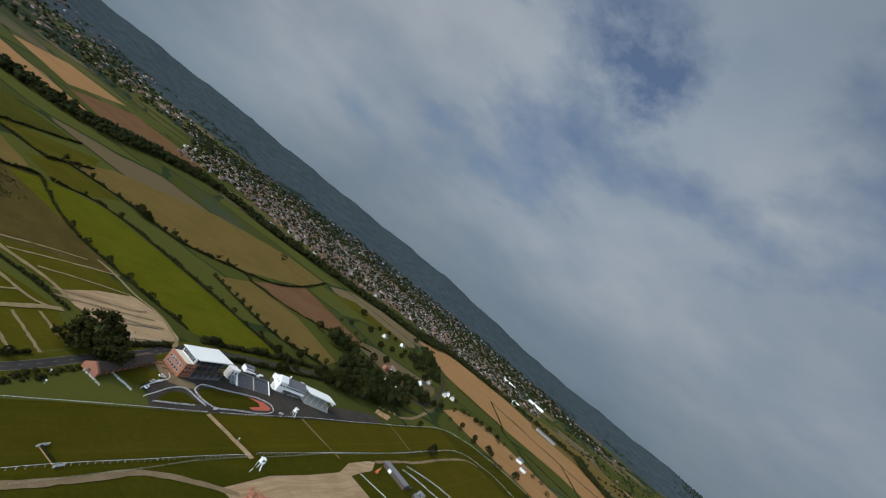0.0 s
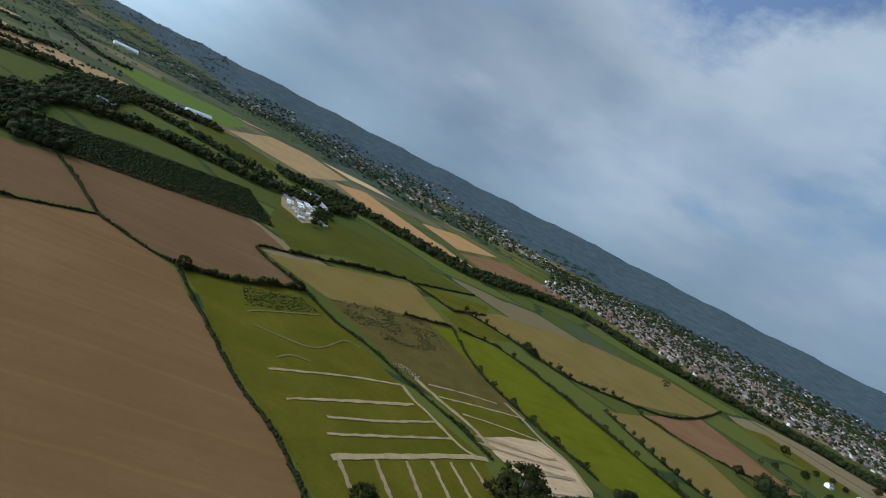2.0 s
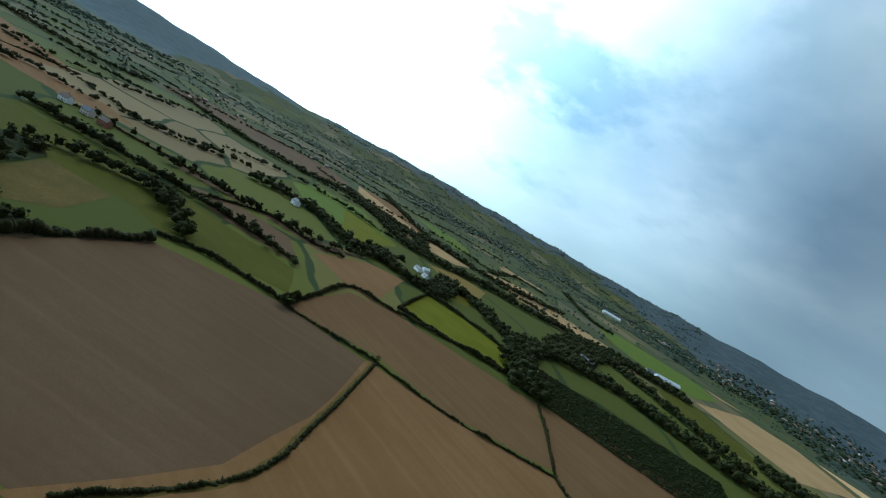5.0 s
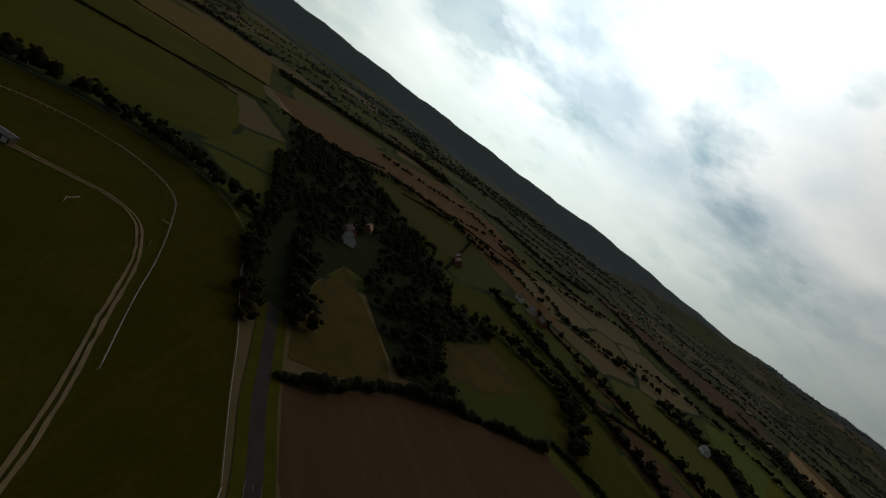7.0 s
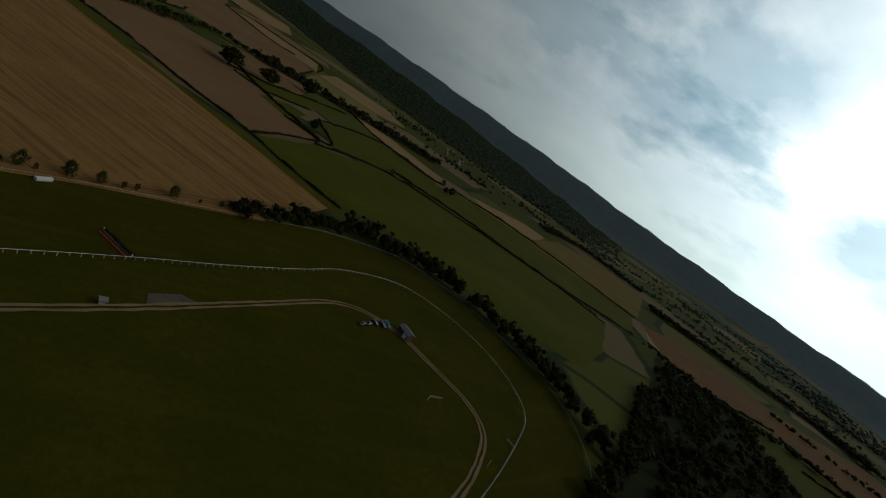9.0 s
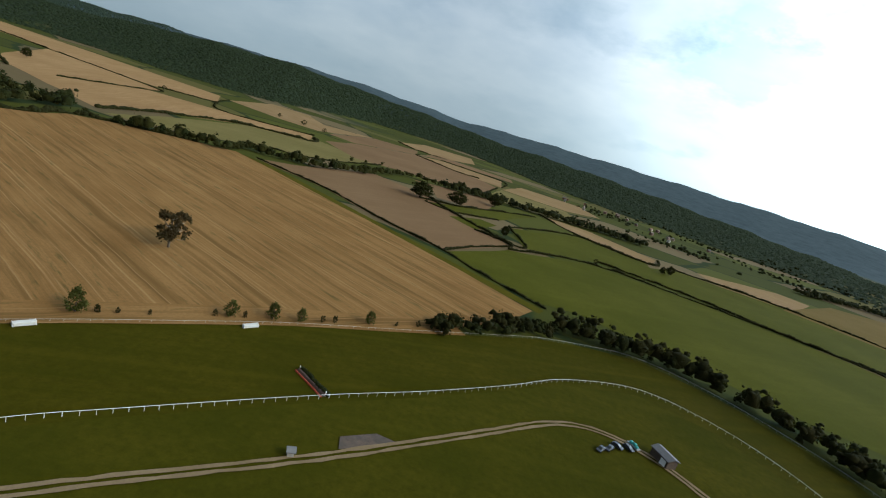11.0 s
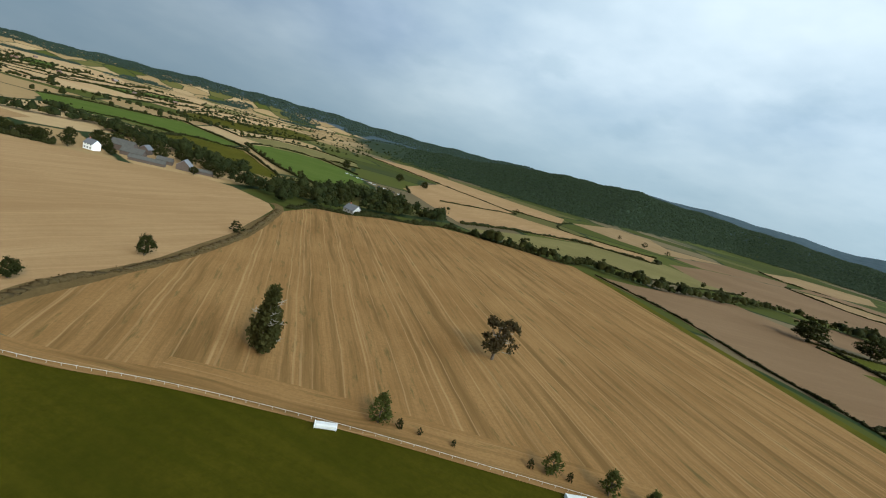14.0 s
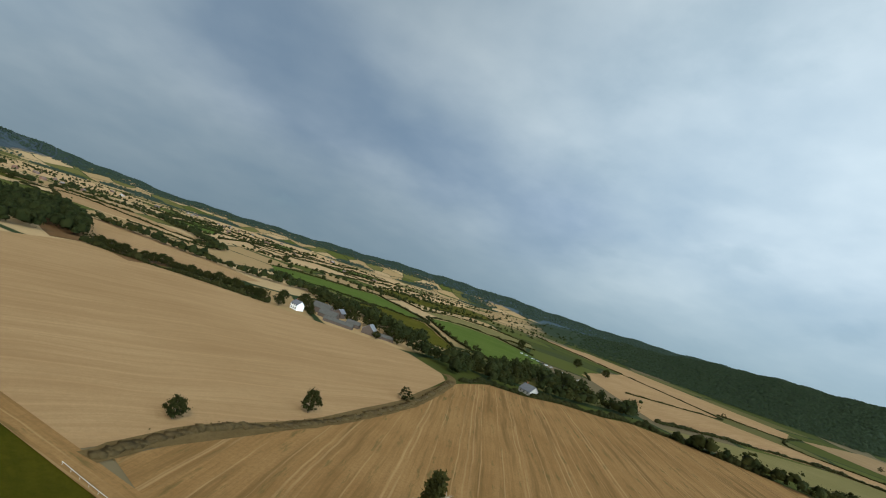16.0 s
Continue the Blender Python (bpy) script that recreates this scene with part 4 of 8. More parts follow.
field("sand_yard", "sand", [(109.6, 186.0), (140, 213), (166, 229), (198, 251), (211, 269), (235, 287), (244, 291), (235, 275), (222, 265), (209, 254), (229, 227), (260, 185), (188.8, 131.7), (142.4, 161.0)], "bare sandy yard inside the course", 0.8)
field("meadow", "turf_lawn", [(293, 327), (351, 371), (423, 411), (452, 402), (482, 351), (482, 309), (448, 280), (362, 281), (337, 297)], "bright mown grass inside the course", 0.6)
pond_outline = [(300, 250), (303, 268), (309, 279), (321, 285), (337, 286), (346, 277), (350, 262), (344, 248), (327, 239), (310, 241)]
field("pond_bank", "gravel", [((x - 324) * 1.12 + 324, (y - 263) * 1.12 + 263) for x, y in pond_outline], "pale bank of a pond", 0.2)
field("pond", "pond_water", pond_outline, "dark blue pond inside the racecourse", 0.1)
field("rubble_patch", "rubble_ground", [(-73.8, -143.2), (-71.6, -147.8), (-79.3, -155.6), (-85.1, -155.9), (-80.6, -150.3)], "patch of grey rubble beside a track", 0.5)

for k, pts in enumerate(([(0, 295), (21, 309), (43, 323), (51, 333)], [(1, 288), (26, 303), (58, 326)], [(25, 294), (49, 309), (65, 321)])):
    band("wheel_track", "gravel", pts, 2.0, "pale wheel-worn strip of an overflow car park")
# roads and tracks
ROAD = [(-435, -384), (-394, -304), (-343, -239), (-290, -174), (-255, -121), (-229, -85), (-208.2, -57.1), (-190.9, -30.4), (-163.8, 5.2), (-116.0, 64.0), (-76.6, 113.6), (-54.5, 138.0), (-31.2, 159.6), (-10.8, 181.7), (13.6, 211.5), (35, 243), (54, 269), (71, 296), (95, 322), (160, 370), (270, 444), (374, 500), (440, 549), (572, 735), (616, 837)]
band("road_verge", "verge", ROAD, 14.0, "rough green verge along a country road", "verge")
band("road", "tarmac", ROAD, 5.6, "grey country road with worn white lines", "road")
inner_track = smooth_path([(-23.3, -84.3), (-39.3, -102.5), (-68.7, -134.3), (-88.1, -157.4), (-104.5, -177.3), (-128, -205), (-147, -213), (-166, -208), (-179, -199), (-198, -184), (-205, -168), (-200, -149), (-190, -129), (-170.0, -98.6), (-150.6, -67.9), (-132.6, -43.8), (-110.7, -17.7), (-87.1, 13.1), (-59.1, 46.4), (-18.8, 95.1), (22.2, 137.8)], 12.0)
for side in (-1.05, 1.05):
    band("track", "gravel", [(x - side * math.sin(a), y + side * math.cos(a)) for x, y, a in inner_track], 1.15, "pale wheel rut of a gravel track inside the course")
band("track", "gravel", [(404, 495), (374, 462), (352, 440), (324, 419)], 4.0, "gravel lane")
band("track", "gravel", [(22.2, 137.8), (51.2, 158.4), (72.4, 175.2), (97.4, 183.5), (121.0, 187.2)], 3.5, "pale gravel track")
band("track", "gravel", [(244, 291), (279, 314), (311, 333), (365, 372), (424, 409), (450, 411)], 3.0, "worn path in the grass")
band("sand_crossing", "sand", [(101, 244), (115, 233), (132, 219)], 4.0, "sand path across the turf")
band("sand_crossing", "gravel", [(175, 298), (189, 283), (205, 267)], 1.6, "pale path across the turf")
band("sand_crossing", "gravel", [(294, 385), (302, 369), (309, 345)], 1.4, "pale path across the turf")
# ---------------------------------------------------------------- the wider country to the west and east
for mat, lab, pts in (
    ("stubble_tan", "tan stubble field", [(-1494, 276), (-1296, 338), (-1067, 402), (-997, 482), (-929, 418), (-949, 339), (-1075, 281), (-1331, 253)]),
    ("meadow_green", "blue-green crop field", [(-1641, 478), (-1594, 601), (-1373, 610), (-1207, 569), (-1210, 500), (-1471, 473)]),
    ("dry_grass", "dry olive field", [(-2070, 564), (-1935, 763), (-1745, 853), (-1547, 735), (-1526, 604), (-1771, 525)]),
    ("stubble_tan", "tan stubble field", [(-1928, 924), (-1970, 1138), (-1765, 1227), (-1485, 1084), (-1295, 822), (-1365, 745)]),
    ("stubble_tan", "long tan stubble strip", [(-1067, 551), (-1136, 704), (-982, 737), (-882, 812), (-756, 771), (-718, 704), (-818, 693), (-935, 642), (-983, 547)]),
    ("meadow_green", "green pasture", [(-1140, 956), (-1301, 1251), (-1196, 1367), (-922, 1210), (-796, 975), (-846, 898), (-970, 891)]),
    ("stubble_far", "pale stubble field", [(-1765, 1393), (-1632, 1484), (-1453, 1312), (-1549, 1261)]),
    ("stubble_tan", "tan stubble field", [(-1624, 1520), (-1618, 1768), (-1281, 1634), (-962, 1376), (-982, 1287), (-1169, 1300)]),
    ("dark_pasture", "green pasture", [(-704, 772), (-705, 866), (-585, 858), (-510, 796), (-534, 718), (-602, 710)]),
    ("pasture", "small green paddock", [(-677, 295), (-732, 365), (-682, 374), (-612, 325), (-616, 281)]),
    ("bright_grass", "bright green field", [(-909, 181), (-879, 219), (-799, 261), (-707, 205), (-687, 153)]),
    ("dry_grass", "dry waste ground", [(-786, 315), (-826, 391), (-791, 432), (-712, 388), (-722, 330)]),
    ("tilled_dark", "dark brown field", [(-1304, -231), (-2132, -230), (-2370, 122), (-1713, 127), (-1273, -18)]),
    ("meadow_green", "green pasture", [(-1689, -668), (-2143, -665), (-2548, -356), (-1924, -192), (-1585, -364), (-1393, -486)]),
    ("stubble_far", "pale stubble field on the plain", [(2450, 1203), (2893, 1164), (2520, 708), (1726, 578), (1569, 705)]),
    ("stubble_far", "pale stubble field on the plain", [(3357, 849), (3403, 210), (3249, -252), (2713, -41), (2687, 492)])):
    field("far_field", mat, pts, lab)
field("wooded_suburb", "suburb_ground", [(-2566, 394), (-2127, 566), (-2045, 869), (-2243, 1563), (-1915, 1742), (-1352, 1719), (-1196, 1828), (-649, 1855), (-794, 2732), (-1711, 2439), (-2338, 1883), (-2798, 952)], "dark leafy suburb land before the hills", 12)
field("wooded_slope", "suburb_ground", [(-1392, -1285), (-1767, -1292), (-1960, -1044), (-2543, -791), (-2691, -487), (-2467, -282), (-2103, -631), (-1668, -756), (-1406, -897)], "dark wooded land at a hill foot", 12)
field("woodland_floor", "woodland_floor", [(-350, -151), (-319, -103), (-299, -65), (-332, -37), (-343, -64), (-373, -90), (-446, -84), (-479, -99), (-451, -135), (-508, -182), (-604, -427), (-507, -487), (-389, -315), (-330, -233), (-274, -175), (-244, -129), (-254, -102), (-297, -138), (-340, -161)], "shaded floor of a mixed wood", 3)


# ---------------------------------------------------------------- trees, hedges and woods
ICO = [(0, 0, -1), (0.72, -0.53, -0.45), (-0.28, -0.85, -0.45), (-0.89, 0, -0.45), (-0.28, 0.85, -0.45), (0.72, 0.53, -0.45), (0.28, -0.85, 0.45), (-0.72, -0.53, 0.45), (-0.72, 0.53, 0.45), (0.28, 0.85, 0.45), (0.89, 0, 0.45), (0, 0, 1)]
ICO_F = [(0, 1, 2), (1, 0, 5), (0, 2, 3), (0, 3, 4), (0, 4, 5), (1, 5, 10), (2, 1, 6), (3, 2, 7), (4, 3, 8), (5, 4, 9)]
ICO_F += [(1, 10, 6), (2, 6, 7), (3, 7, 8), (4, 8, 9), (5, 9, 10), (6, 10, 11), (7, 6, 11), (8, 7, 11), (9, 8, 11), (10, 9, 11)]
ICO_V, ICO_T = np.array(ICO), np.array([f for f in ICO_F if 0 not in f])


def lumps(centres, radii, squash=0.8, rough=0.28, rng=RNG):
    """Uneven leafy lumps: vertices and triangles."""
    c, r = np.asarray(centres, float), np.asarray(radii, float)
    k = len(c)
    v = ICO_V[None] * (1 + rng.uniform(-rough, rough, (k, 12, 1))) * r[:, None, None]
    v[..., 2] *= squash
    v = (v + c[:, None]).reshape(-1, 3)
    f = (ICO_T[None] + 12 * np.arange(k)[:, None, None]).reshape(-1, 3)
    return v, f


def domes(centres, radii, heights, rng=RNG):
    """Small five-sided tree tops for woods seen from far away."""
    c, r, h = np.asarray(centres, float), np.asarray(radii, float), np.asarray(heights, float)
    k = len(c)
    t = rng.uniform(0, 6.3, (k, 1)) + np.arange(5) * 2 * np.pi / 5
    out = r[:, None] * rng.uniform(0.75, 1.25, (k, 5))
    ring = np.stack([c[:, :1] + out * np.cos(t), c[:, 1:2] + out * np.sin(t), c[:, 2:] + h[:, None] * rng.uniform(-0.1, 0.25, (k, 5))], 2)
    top = (c + np.stack([rng.normal(size=k) * r * 0.2, rng.normal(size=k) * r * 0.2, h], 1))[:, None]
    f = np.array([(j, (j + 1) % 5, 5) for j in range(5)])
    return np.concatenate([ring, top], 1).reshape(-1, 3), (f[None] + 6 * np.arange(k)[:, None, None]).reshape(-1, 3)


def sprays(centres, size, rng=RNG):
    """Loose leaf sprays: small bent squares turned every way."""
    c = np.asarray(centres, float)
    k = len(c)
    a = rng.normal(size=(k, 3))
    a /= np.linalg.norm(a, axis=1, keepdims=True)
    b = np.cross(a, rng.normal(size=(k, 3)))
    b /= np.linalg.norm(b, axis=1, keepdims=True)
    s = (size * rng.uniform(0.6, 1.4, k))[:, None]
    quad = np.stack([c + a * s, c + b * s * 0.7, c - a * s, c - b * s * 0.7], 1).reshape(-1, 3)
    f = np.arange(4 * k).reshape(-1, 4)
    return quad, np.concatenate([f[:, :3], f[:, [0, 2, 3]]])


def joined(*pieces):
    v, f, o = [], [], 0
    for pv, pf in pieces:
        v.append(pv)
        f.append(pf + o)
        o += len(pv)
    return np.concatenate(v), np.concatenate(f)


def fast_mesh(name, v, f, mat):
    """A mesh of triangles from arrays."""
    me = bpy.data.meshes.new(name)
    me.vertices.add(len(v))
    me.vertices.foreach_set("co", np.asarray(v, np.float32).ravel())
    me.loops.add(3 * len(f))
    me.loops.foreach_set("vertex_index", np.asarray(f, np.int32).ravel())
    me.polygons.add(len(f))
    me.polygons.foreach_set("loop_start", np.arange(0, 3 * len(f), 3, dtype=np.int32))
    me.update(calc_edges=True)
    me.materials.append(MATS[mat])
    return me


def limb(a, b, ra, rb, sides=6):
    a, b = np.asarray(a, float), np.asarray(b, float)
    d = (b - a) / np.linalg.norm(b - a)
    u = np.cross(d, (0.3, 0.9, 0.1))
    u /= np.linalg.norm(u)
    w = np.cross(d, u)
    t = np.arange(sides) * 2 * np.pi / sides
    ring = np.cos(t)[:, None] * u + np.sin(t)[:, None] * w
    v = np.concatenate([a + ring * ra, b + ring * rb])
    f = [(k, (k + 1) % sides, sides + (k + 1) % sides) for k in range(sides)] + [(k, sides + (k + 1) % sides, sides + k) for k in range(sides)]
    return v, np.array(f)


def tube(points, r, sides=5):
    """One bent pipe through the given places."""
    p = np.asarray(points, float)
    d = np.gradient(p, axis=0)
    d /= np.linalg.norm(d, axis=1, keepdims=True)
    u = np.cross(d, (0, 0, 1.0))
    u /= np.linalg.norm(u, axis=1, keepdims=True)
    w = np.cross(u, d)
    t = np.arange(sides) * 2 * np.pi / sides
    v = (p[:, None] + r * (np.cos(t)[None, :, None] * u[:, None] + np.sin(t)[None, :, None] * w[:, None])).reshape(-1, 3)
    f = []
    for k in range(len(p) - 1):
        for j in range(sides):
            a, b, c, e = k * sides + j, k * sides + (j + 1) % sides, (k + 1) * sides + j, (k + 1) * sides + (j + 1) % sides
            f += [(a, b, e), (a, e, c)]
    return v, np.array(f)


def tree_meshes(seed, height=1.0, spread=0.42, base=0.16, clumps=110, leaves=12, mat="leaf_oak", gap=0.0, lean=0.0, taper=0.35, lump=1.0, loose_by=0.052):
    """Trunk with limbs, and a crown of leafy clumps, one metre high."""
    rng = np.random.default_rng(seed)
    wood = [limb((0, 0, -0.02), (lean * 0.3, 0, base + 0.18), 0.032, 0.022), limb((lean * 0.3, 0, base + 0.16), (lean, 0, 0.8), 0.022, 0.006)]
    for k in range(7):
        t, z = rng.uniform(0, 6.3), rng.uniform(base, 0.5)
        reach = spread * rng.uniform(0.5, 0.85)
        wood.append(limb((lean * z, 0, z), (lean * z + reach * math.cos(t), reach * math.sin(t), z + rng.uniform(0.1, 0.28)), 0.014, 0.004, 5))
    c = []
    while len(c) < clumps:
        p = rng.normal(size=3)
        p /= np.linalg.norm(p)
        p *= rng.uniform(0.45, 1.0) ** 0.5
        bulge = 1 + 0.22 * math.sin(3 * math.atan2(p[1], p[0]) + seed) + 0.14 * math.sin(5 * p[2] + 2 * seed)
        q = np.array([p[0] * spread * bulge, p[1] * spread * bulge, base + (1 - base) * (0.5 + 0.46 * p[2] * (0.9 + 0.1 * bulge))])
        q[:2] *= max(0.12, 1.0 - taper * max(0, q[2] - 0.35) / 0.65)
        q[0] += lean * q[2]
        if noise.noise(Vector(q) * 5 + Vector((seed, 0, 0))) > -0.55 + gap:
            c.append(q)
    c = np.array(c)
    solid = lumps(c, rng.uniform(0.05, 0.105, len(c)) * lump * (spread / 0.42) ** 0.5, 0.8, 0.3, rng)
    spread_at = np.repeat(c, leaves, 0) + rng.normal(size=(len(c) * leaves, 3)) * loose_by
    loose = sprays(spread_at, 0.029, rng)
    return fast_mesh("trunk", *joined(*wood), "bark"), fast_mesh("crown", *joined(solid, loose), mat)


TREES = {kind: [tree_meshes(s + k, **opts) for k in range(count)] for kind, s, count, opts in (
    ("broad", 11, 4, dict(spread=0.46, base=0.10, clumps=120, leaves=13, lump=0.76)),
    ("tall", 31, 3, dict(spread=0.32, base=0.12, clumps=100, leaves=15, lump=0.78)),
    ("bush", 51, 3, dict(spread=0.50, base=0.02, clumps=60, leaves=14, lump=0.8, mat="leaf_hedge")),
    ("young", 91, 3, dict(spread=0.38, base=0.02, clumps=70, leaves=16, taper=0.75, lump=0.75, mat="leaf_young")),
    ("far", 71, 3, dict(spread=0.48, base=0.06, clumps=34, leaves=6)))}
TREE_LABEL = {"young": "young pointed green tree", "broad": "broad dark green oak tree in full leaf", "tall": "tall green tree in full leaf", "bush": "round green bush in full leaf", "far": "dark green hedgerow tree in full leaf"}


def tree(x, y, height, kind="broad", wide=1.0, label="", group="hedgerow trees"):
    """One tree, turned by chance."""
    k = int(RNG.integers(len(TREES[kind])))
    trunk, crown = TREES[kind][k]
    z = float(lie(x, y))
    ob = thing("bush" if kind == "bush" else "tree", (x, y, z), float(RNG.uniform(0, 360)), label or TREE_LABEL[kind], "bush" if kind == "bush" else "tree", "bushes" if kind == "bush" else group)
    ob.scale = (height * wide, height * wide, height)
    part("trunk", trunk, None, ob)
    part("crown", crown, None, ob)
    return ob


def tree_row(points, gap, height, kind="far", jitter=2.0, wide=1.0):
    """Trees along a line; far away they are one mass."""
    c = smooth_path(points, gap)
    x, y = c[:, 0] + RNG.uniform(-jitter, jitter, len(c)), c[:, 1] + RNG.uniform(-jitter, jitter, len(c))
    if math.hypot(*points[0]) > 480:
        return wood("hedgerow_trees", x, y, height, height * 0.42 * wide, "dark green trees along a field edge", "leaf_oak", 9, 30)
    for px, py in zip(x, y):
        tree(float(px), float(py), height * RNG.uniform(0.75, 1.25), kind, wide)


def hedge(points, height=2.2, width=2.2, label="clipped green field hedge", mat="leaf_hedge", gap=1.3, ragged=0.35):
    """A hedge along a line: lumps shoulder to shoulder, with loose sprays."""
    c = smooth_path(points, gap)
    k = len(c)
    h = height * np.clip(1 + ragged * 2.2 * np.convolve(RNG.normal(size=k + 6), np.ones(7) / 7, "valid") + RNG.uniform(-ragged, ragged, k) * 0.5, 0.35, 1.9)
    at = np.stack([c[:, 0] + RNG.normal(size=k) * width * 0.12, c[:, 1] + RNG.normal(size=k) * width * 0.12, lie(c[:, 0], c[:, 1]) + h * 0.45], 1)
    v, f = lumps(at, np.full(k, 1.0), 1.0, 0.25)
    v = v.reshape(k, 12, 3)
    v[..., :2] = at[:, None, :2] + (v[..., :2] - at[:, None, :2]) * (max(width * 0.55, gap * 0.8))
    v[..., 2] = at[:, None, 2] + (v[..., 2] - at[:, None, 2]) * (h * 0.58)[:, None]
    loose = sprays(np.repeat(at, 5, 0) + RNG.normal(size=(5 * k, 3)) * (width * 0.36, width * 0.36, height * 0.3) + (0, 0, height * 0.1), 0.34)
    ob = part("hedge", fast_mesh("hedge", *joined((v.reshape(-1, 3), f), loose), mat), None, None)
    return tagged(ob, label, "hedge", "field hedges")


def wood(name, x, y, height, spread, label, mat="leaf_wood", lobes=1, leaves=0, kind="stuff"):
    """Massed tree crowns as one piece of woodland."""
    k = len(x)
    away = float(np.hypot(x, y).mean()) if k else 0.0
    if away > 800:
        lobes, leaves = min(lobes, 4), leaves // 3
    elif away > 450:
        lobes, leaves = min(lobes, 6), leaves * 2 // 3
    g = lie(x, y)
    size = np.clip(RNG.lognormal(0.0, 0.28, k), 0.5, 1.7)
    h = height * np.clip(size, 0.55, 1.35) * RNG.uniform(0.85, 1.15, k)
    at = np.stack([x, y, g + h * 0.52], 1)
    pieces = []
    if lobes == 1 and away > 1000:
        pieces.append(domes(np.stack([x, y, g], 1), spread * size, h))
    else:
        core = 1.0 if lobes == 1 else 0.74
        v, f = lumps(at, np.ones(k), 1.0, 0.3)
        v = v.reshape(k, 12, 3)
        v[..., :2] = at[:, None, :2] + (v[..., :2] - at[:, None, :2]) * (spread * size * core)[:, None, None]
        v[..., 2] = at[:, None, 2] + (v[..., 2] - at[:, None, 2]) * (h * 0.55 * core)[:, None]
        pieces.append((v.reshape(-1, 3), f))
    for _ in range(lobes - 1):
        t, u = RNG.uniform(0, 6.3, k), RNG.uniform(-0.30, 0.50, k)
        out = size * spread * RNG.uniform(0.45, 0.95, k) * np.sqrt(1 - u * u)
        off = np.stack([out * np.cos(t), out * np.sin(t), h * u * 0.95], 1)
        pieces.append(lumps(at + off, size * spread * RNG.uniform(0.18, 0.36, k), 0.85, 0.42))
    if leaves:
        way = RNG.normal(size=(k * leaves, 3))
        way[:, 2] = np.abs(way[:, 2]) * 1.1 - 0.35
        way *= RNG.uniform(0.72, 1.08, (k * leaves, 1)) / np.linalg.norm(way, axis=1, keepdims=True)
        girth = np.repeat(spread * size, leaves)
        pieces.append(sprays(np.repeat(at, leaves, 0) + way * np.stack([girth, girth, np.repeat(h * 0.52, leaves)], 1), spread * 0.15))
    ob = part(name, fast_mesh(name, *joined(*pieces), mat), None, None)
    return tagged(ob, label, "woodland", kind=kind)


def fill(outline, gap):
    """Uneven places that fill an outline."""
    p = np.array(outline, float)
    (x0, y0), (x1, y1) = p.min(0), p.max(0)
    gx, gy = np.meshgrid(np.arange(x0, x1, gap), np.arange(y0, y1, gap))
    x, y = gx.ravel() + RNG.uniform(-gap, gap, gx.size) * 0.62, gy.ravel() + RNG.uniform(-gap, gap, gx.size) * 0.62
    keep = inside(outline, x, y)
    return x[keep], y[keep]


def grove(outline, height, spread, label, gap=None, mat="leaf_wood", lobes=8, leaves=34):
    x, y = fill(outline, gap or spread * 1.25)
    return wood("woodland", x, y, height, spread, label, mat, lobes, leaves)


def belt(points, width, height, spread, label, lobes=6, leaves=20, mat="leaf_wood"):
    """A strip of trees along a line."""
    c = smooth_path(points, spread * 1.1)
    n = max(1, int(round(width / (spread * 1.3))))
    x = np.concatenate([c[:, 0] - np.sin(c[:, 2]) * (j - (n - 1) / 2) * spread * 1.3 for j in range(n)])
    y = np.concatenate([c[:, 1] + np.cos(c[:, 2]) * (j - (n - 1) / 2) * spread * 1.3 for j in range(n)])
    x, y = x + RNG.normal(size=len(x)) * spread * 0.6, y + RNG.normal(size=len(x)) * spread * 0.6
    keep = RNG.random(len(x)) < 0.9
    first = keep & (RNG.random(len(x)) < 0.6)
    wood("tree_belt", x[first], y[first], height, spread, label, mat, lobes, leaves)
    keep &= ~first
    return wood("tree_belt", x[keep], y[keep], height * 0.85, spread * 0.8, label, "leaf_oak" if mat == "leaf_wood" else "leaf_wood", lobes, leaves)


# hills all round: the woods on their slopes
def hill_woods(az0, az1, gap, height, spread, low, high, label, thin=0.0, mat="leaf_wood", fade=None, table=RIDGES):
    t = np.array(table)
    mid = np.radians((az0 + az1) / 2)
    reach = 4800
    area = np.radians(az1 - az0) * reach**2 / 2
    k = int(area / gap**2)
    turn = RNG.uniform(az0, az1, k)
    az = turn % 360
    r = reach * np.sqrt(RNG.uniform(0, 1, k))
    r1, r2 = np.interp(az, t[:, 0], t[:, 2]), np.interp(az, t[:, 0], t[:, 3])
    s = (r - r1) / (r2 - r1)
    keep = (s > low) & (s < high)
    x, y = -r * np.sin(np.radians(az)), r * np.cos(np.radians(az))
    if fade:
        keep &= RNG.random(k) < np.interp(turn, fade, (0.0, 1.0, 1.0, 0.0))
    if thin:
        clump = np.sin(x * 0.011 + 1.3 * np.sin(y * 0.007)) + np.sin(y * 0.013 + x * 0.004 + mid)
        keep &= clump > thin
    return wood("hill_woods", x[keep], y[keep], height, spread, label, mat)


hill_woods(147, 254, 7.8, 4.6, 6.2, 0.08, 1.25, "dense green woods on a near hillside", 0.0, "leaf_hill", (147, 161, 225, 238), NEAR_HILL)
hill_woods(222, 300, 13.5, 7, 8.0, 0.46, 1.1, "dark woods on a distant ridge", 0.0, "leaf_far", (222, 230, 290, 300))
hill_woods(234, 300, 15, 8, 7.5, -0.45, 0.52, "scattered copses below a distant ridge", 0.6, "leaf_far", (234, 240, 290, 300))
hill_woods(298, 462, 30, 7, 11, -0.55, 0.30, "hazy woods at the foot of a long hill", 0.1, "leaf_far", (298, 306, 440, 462))

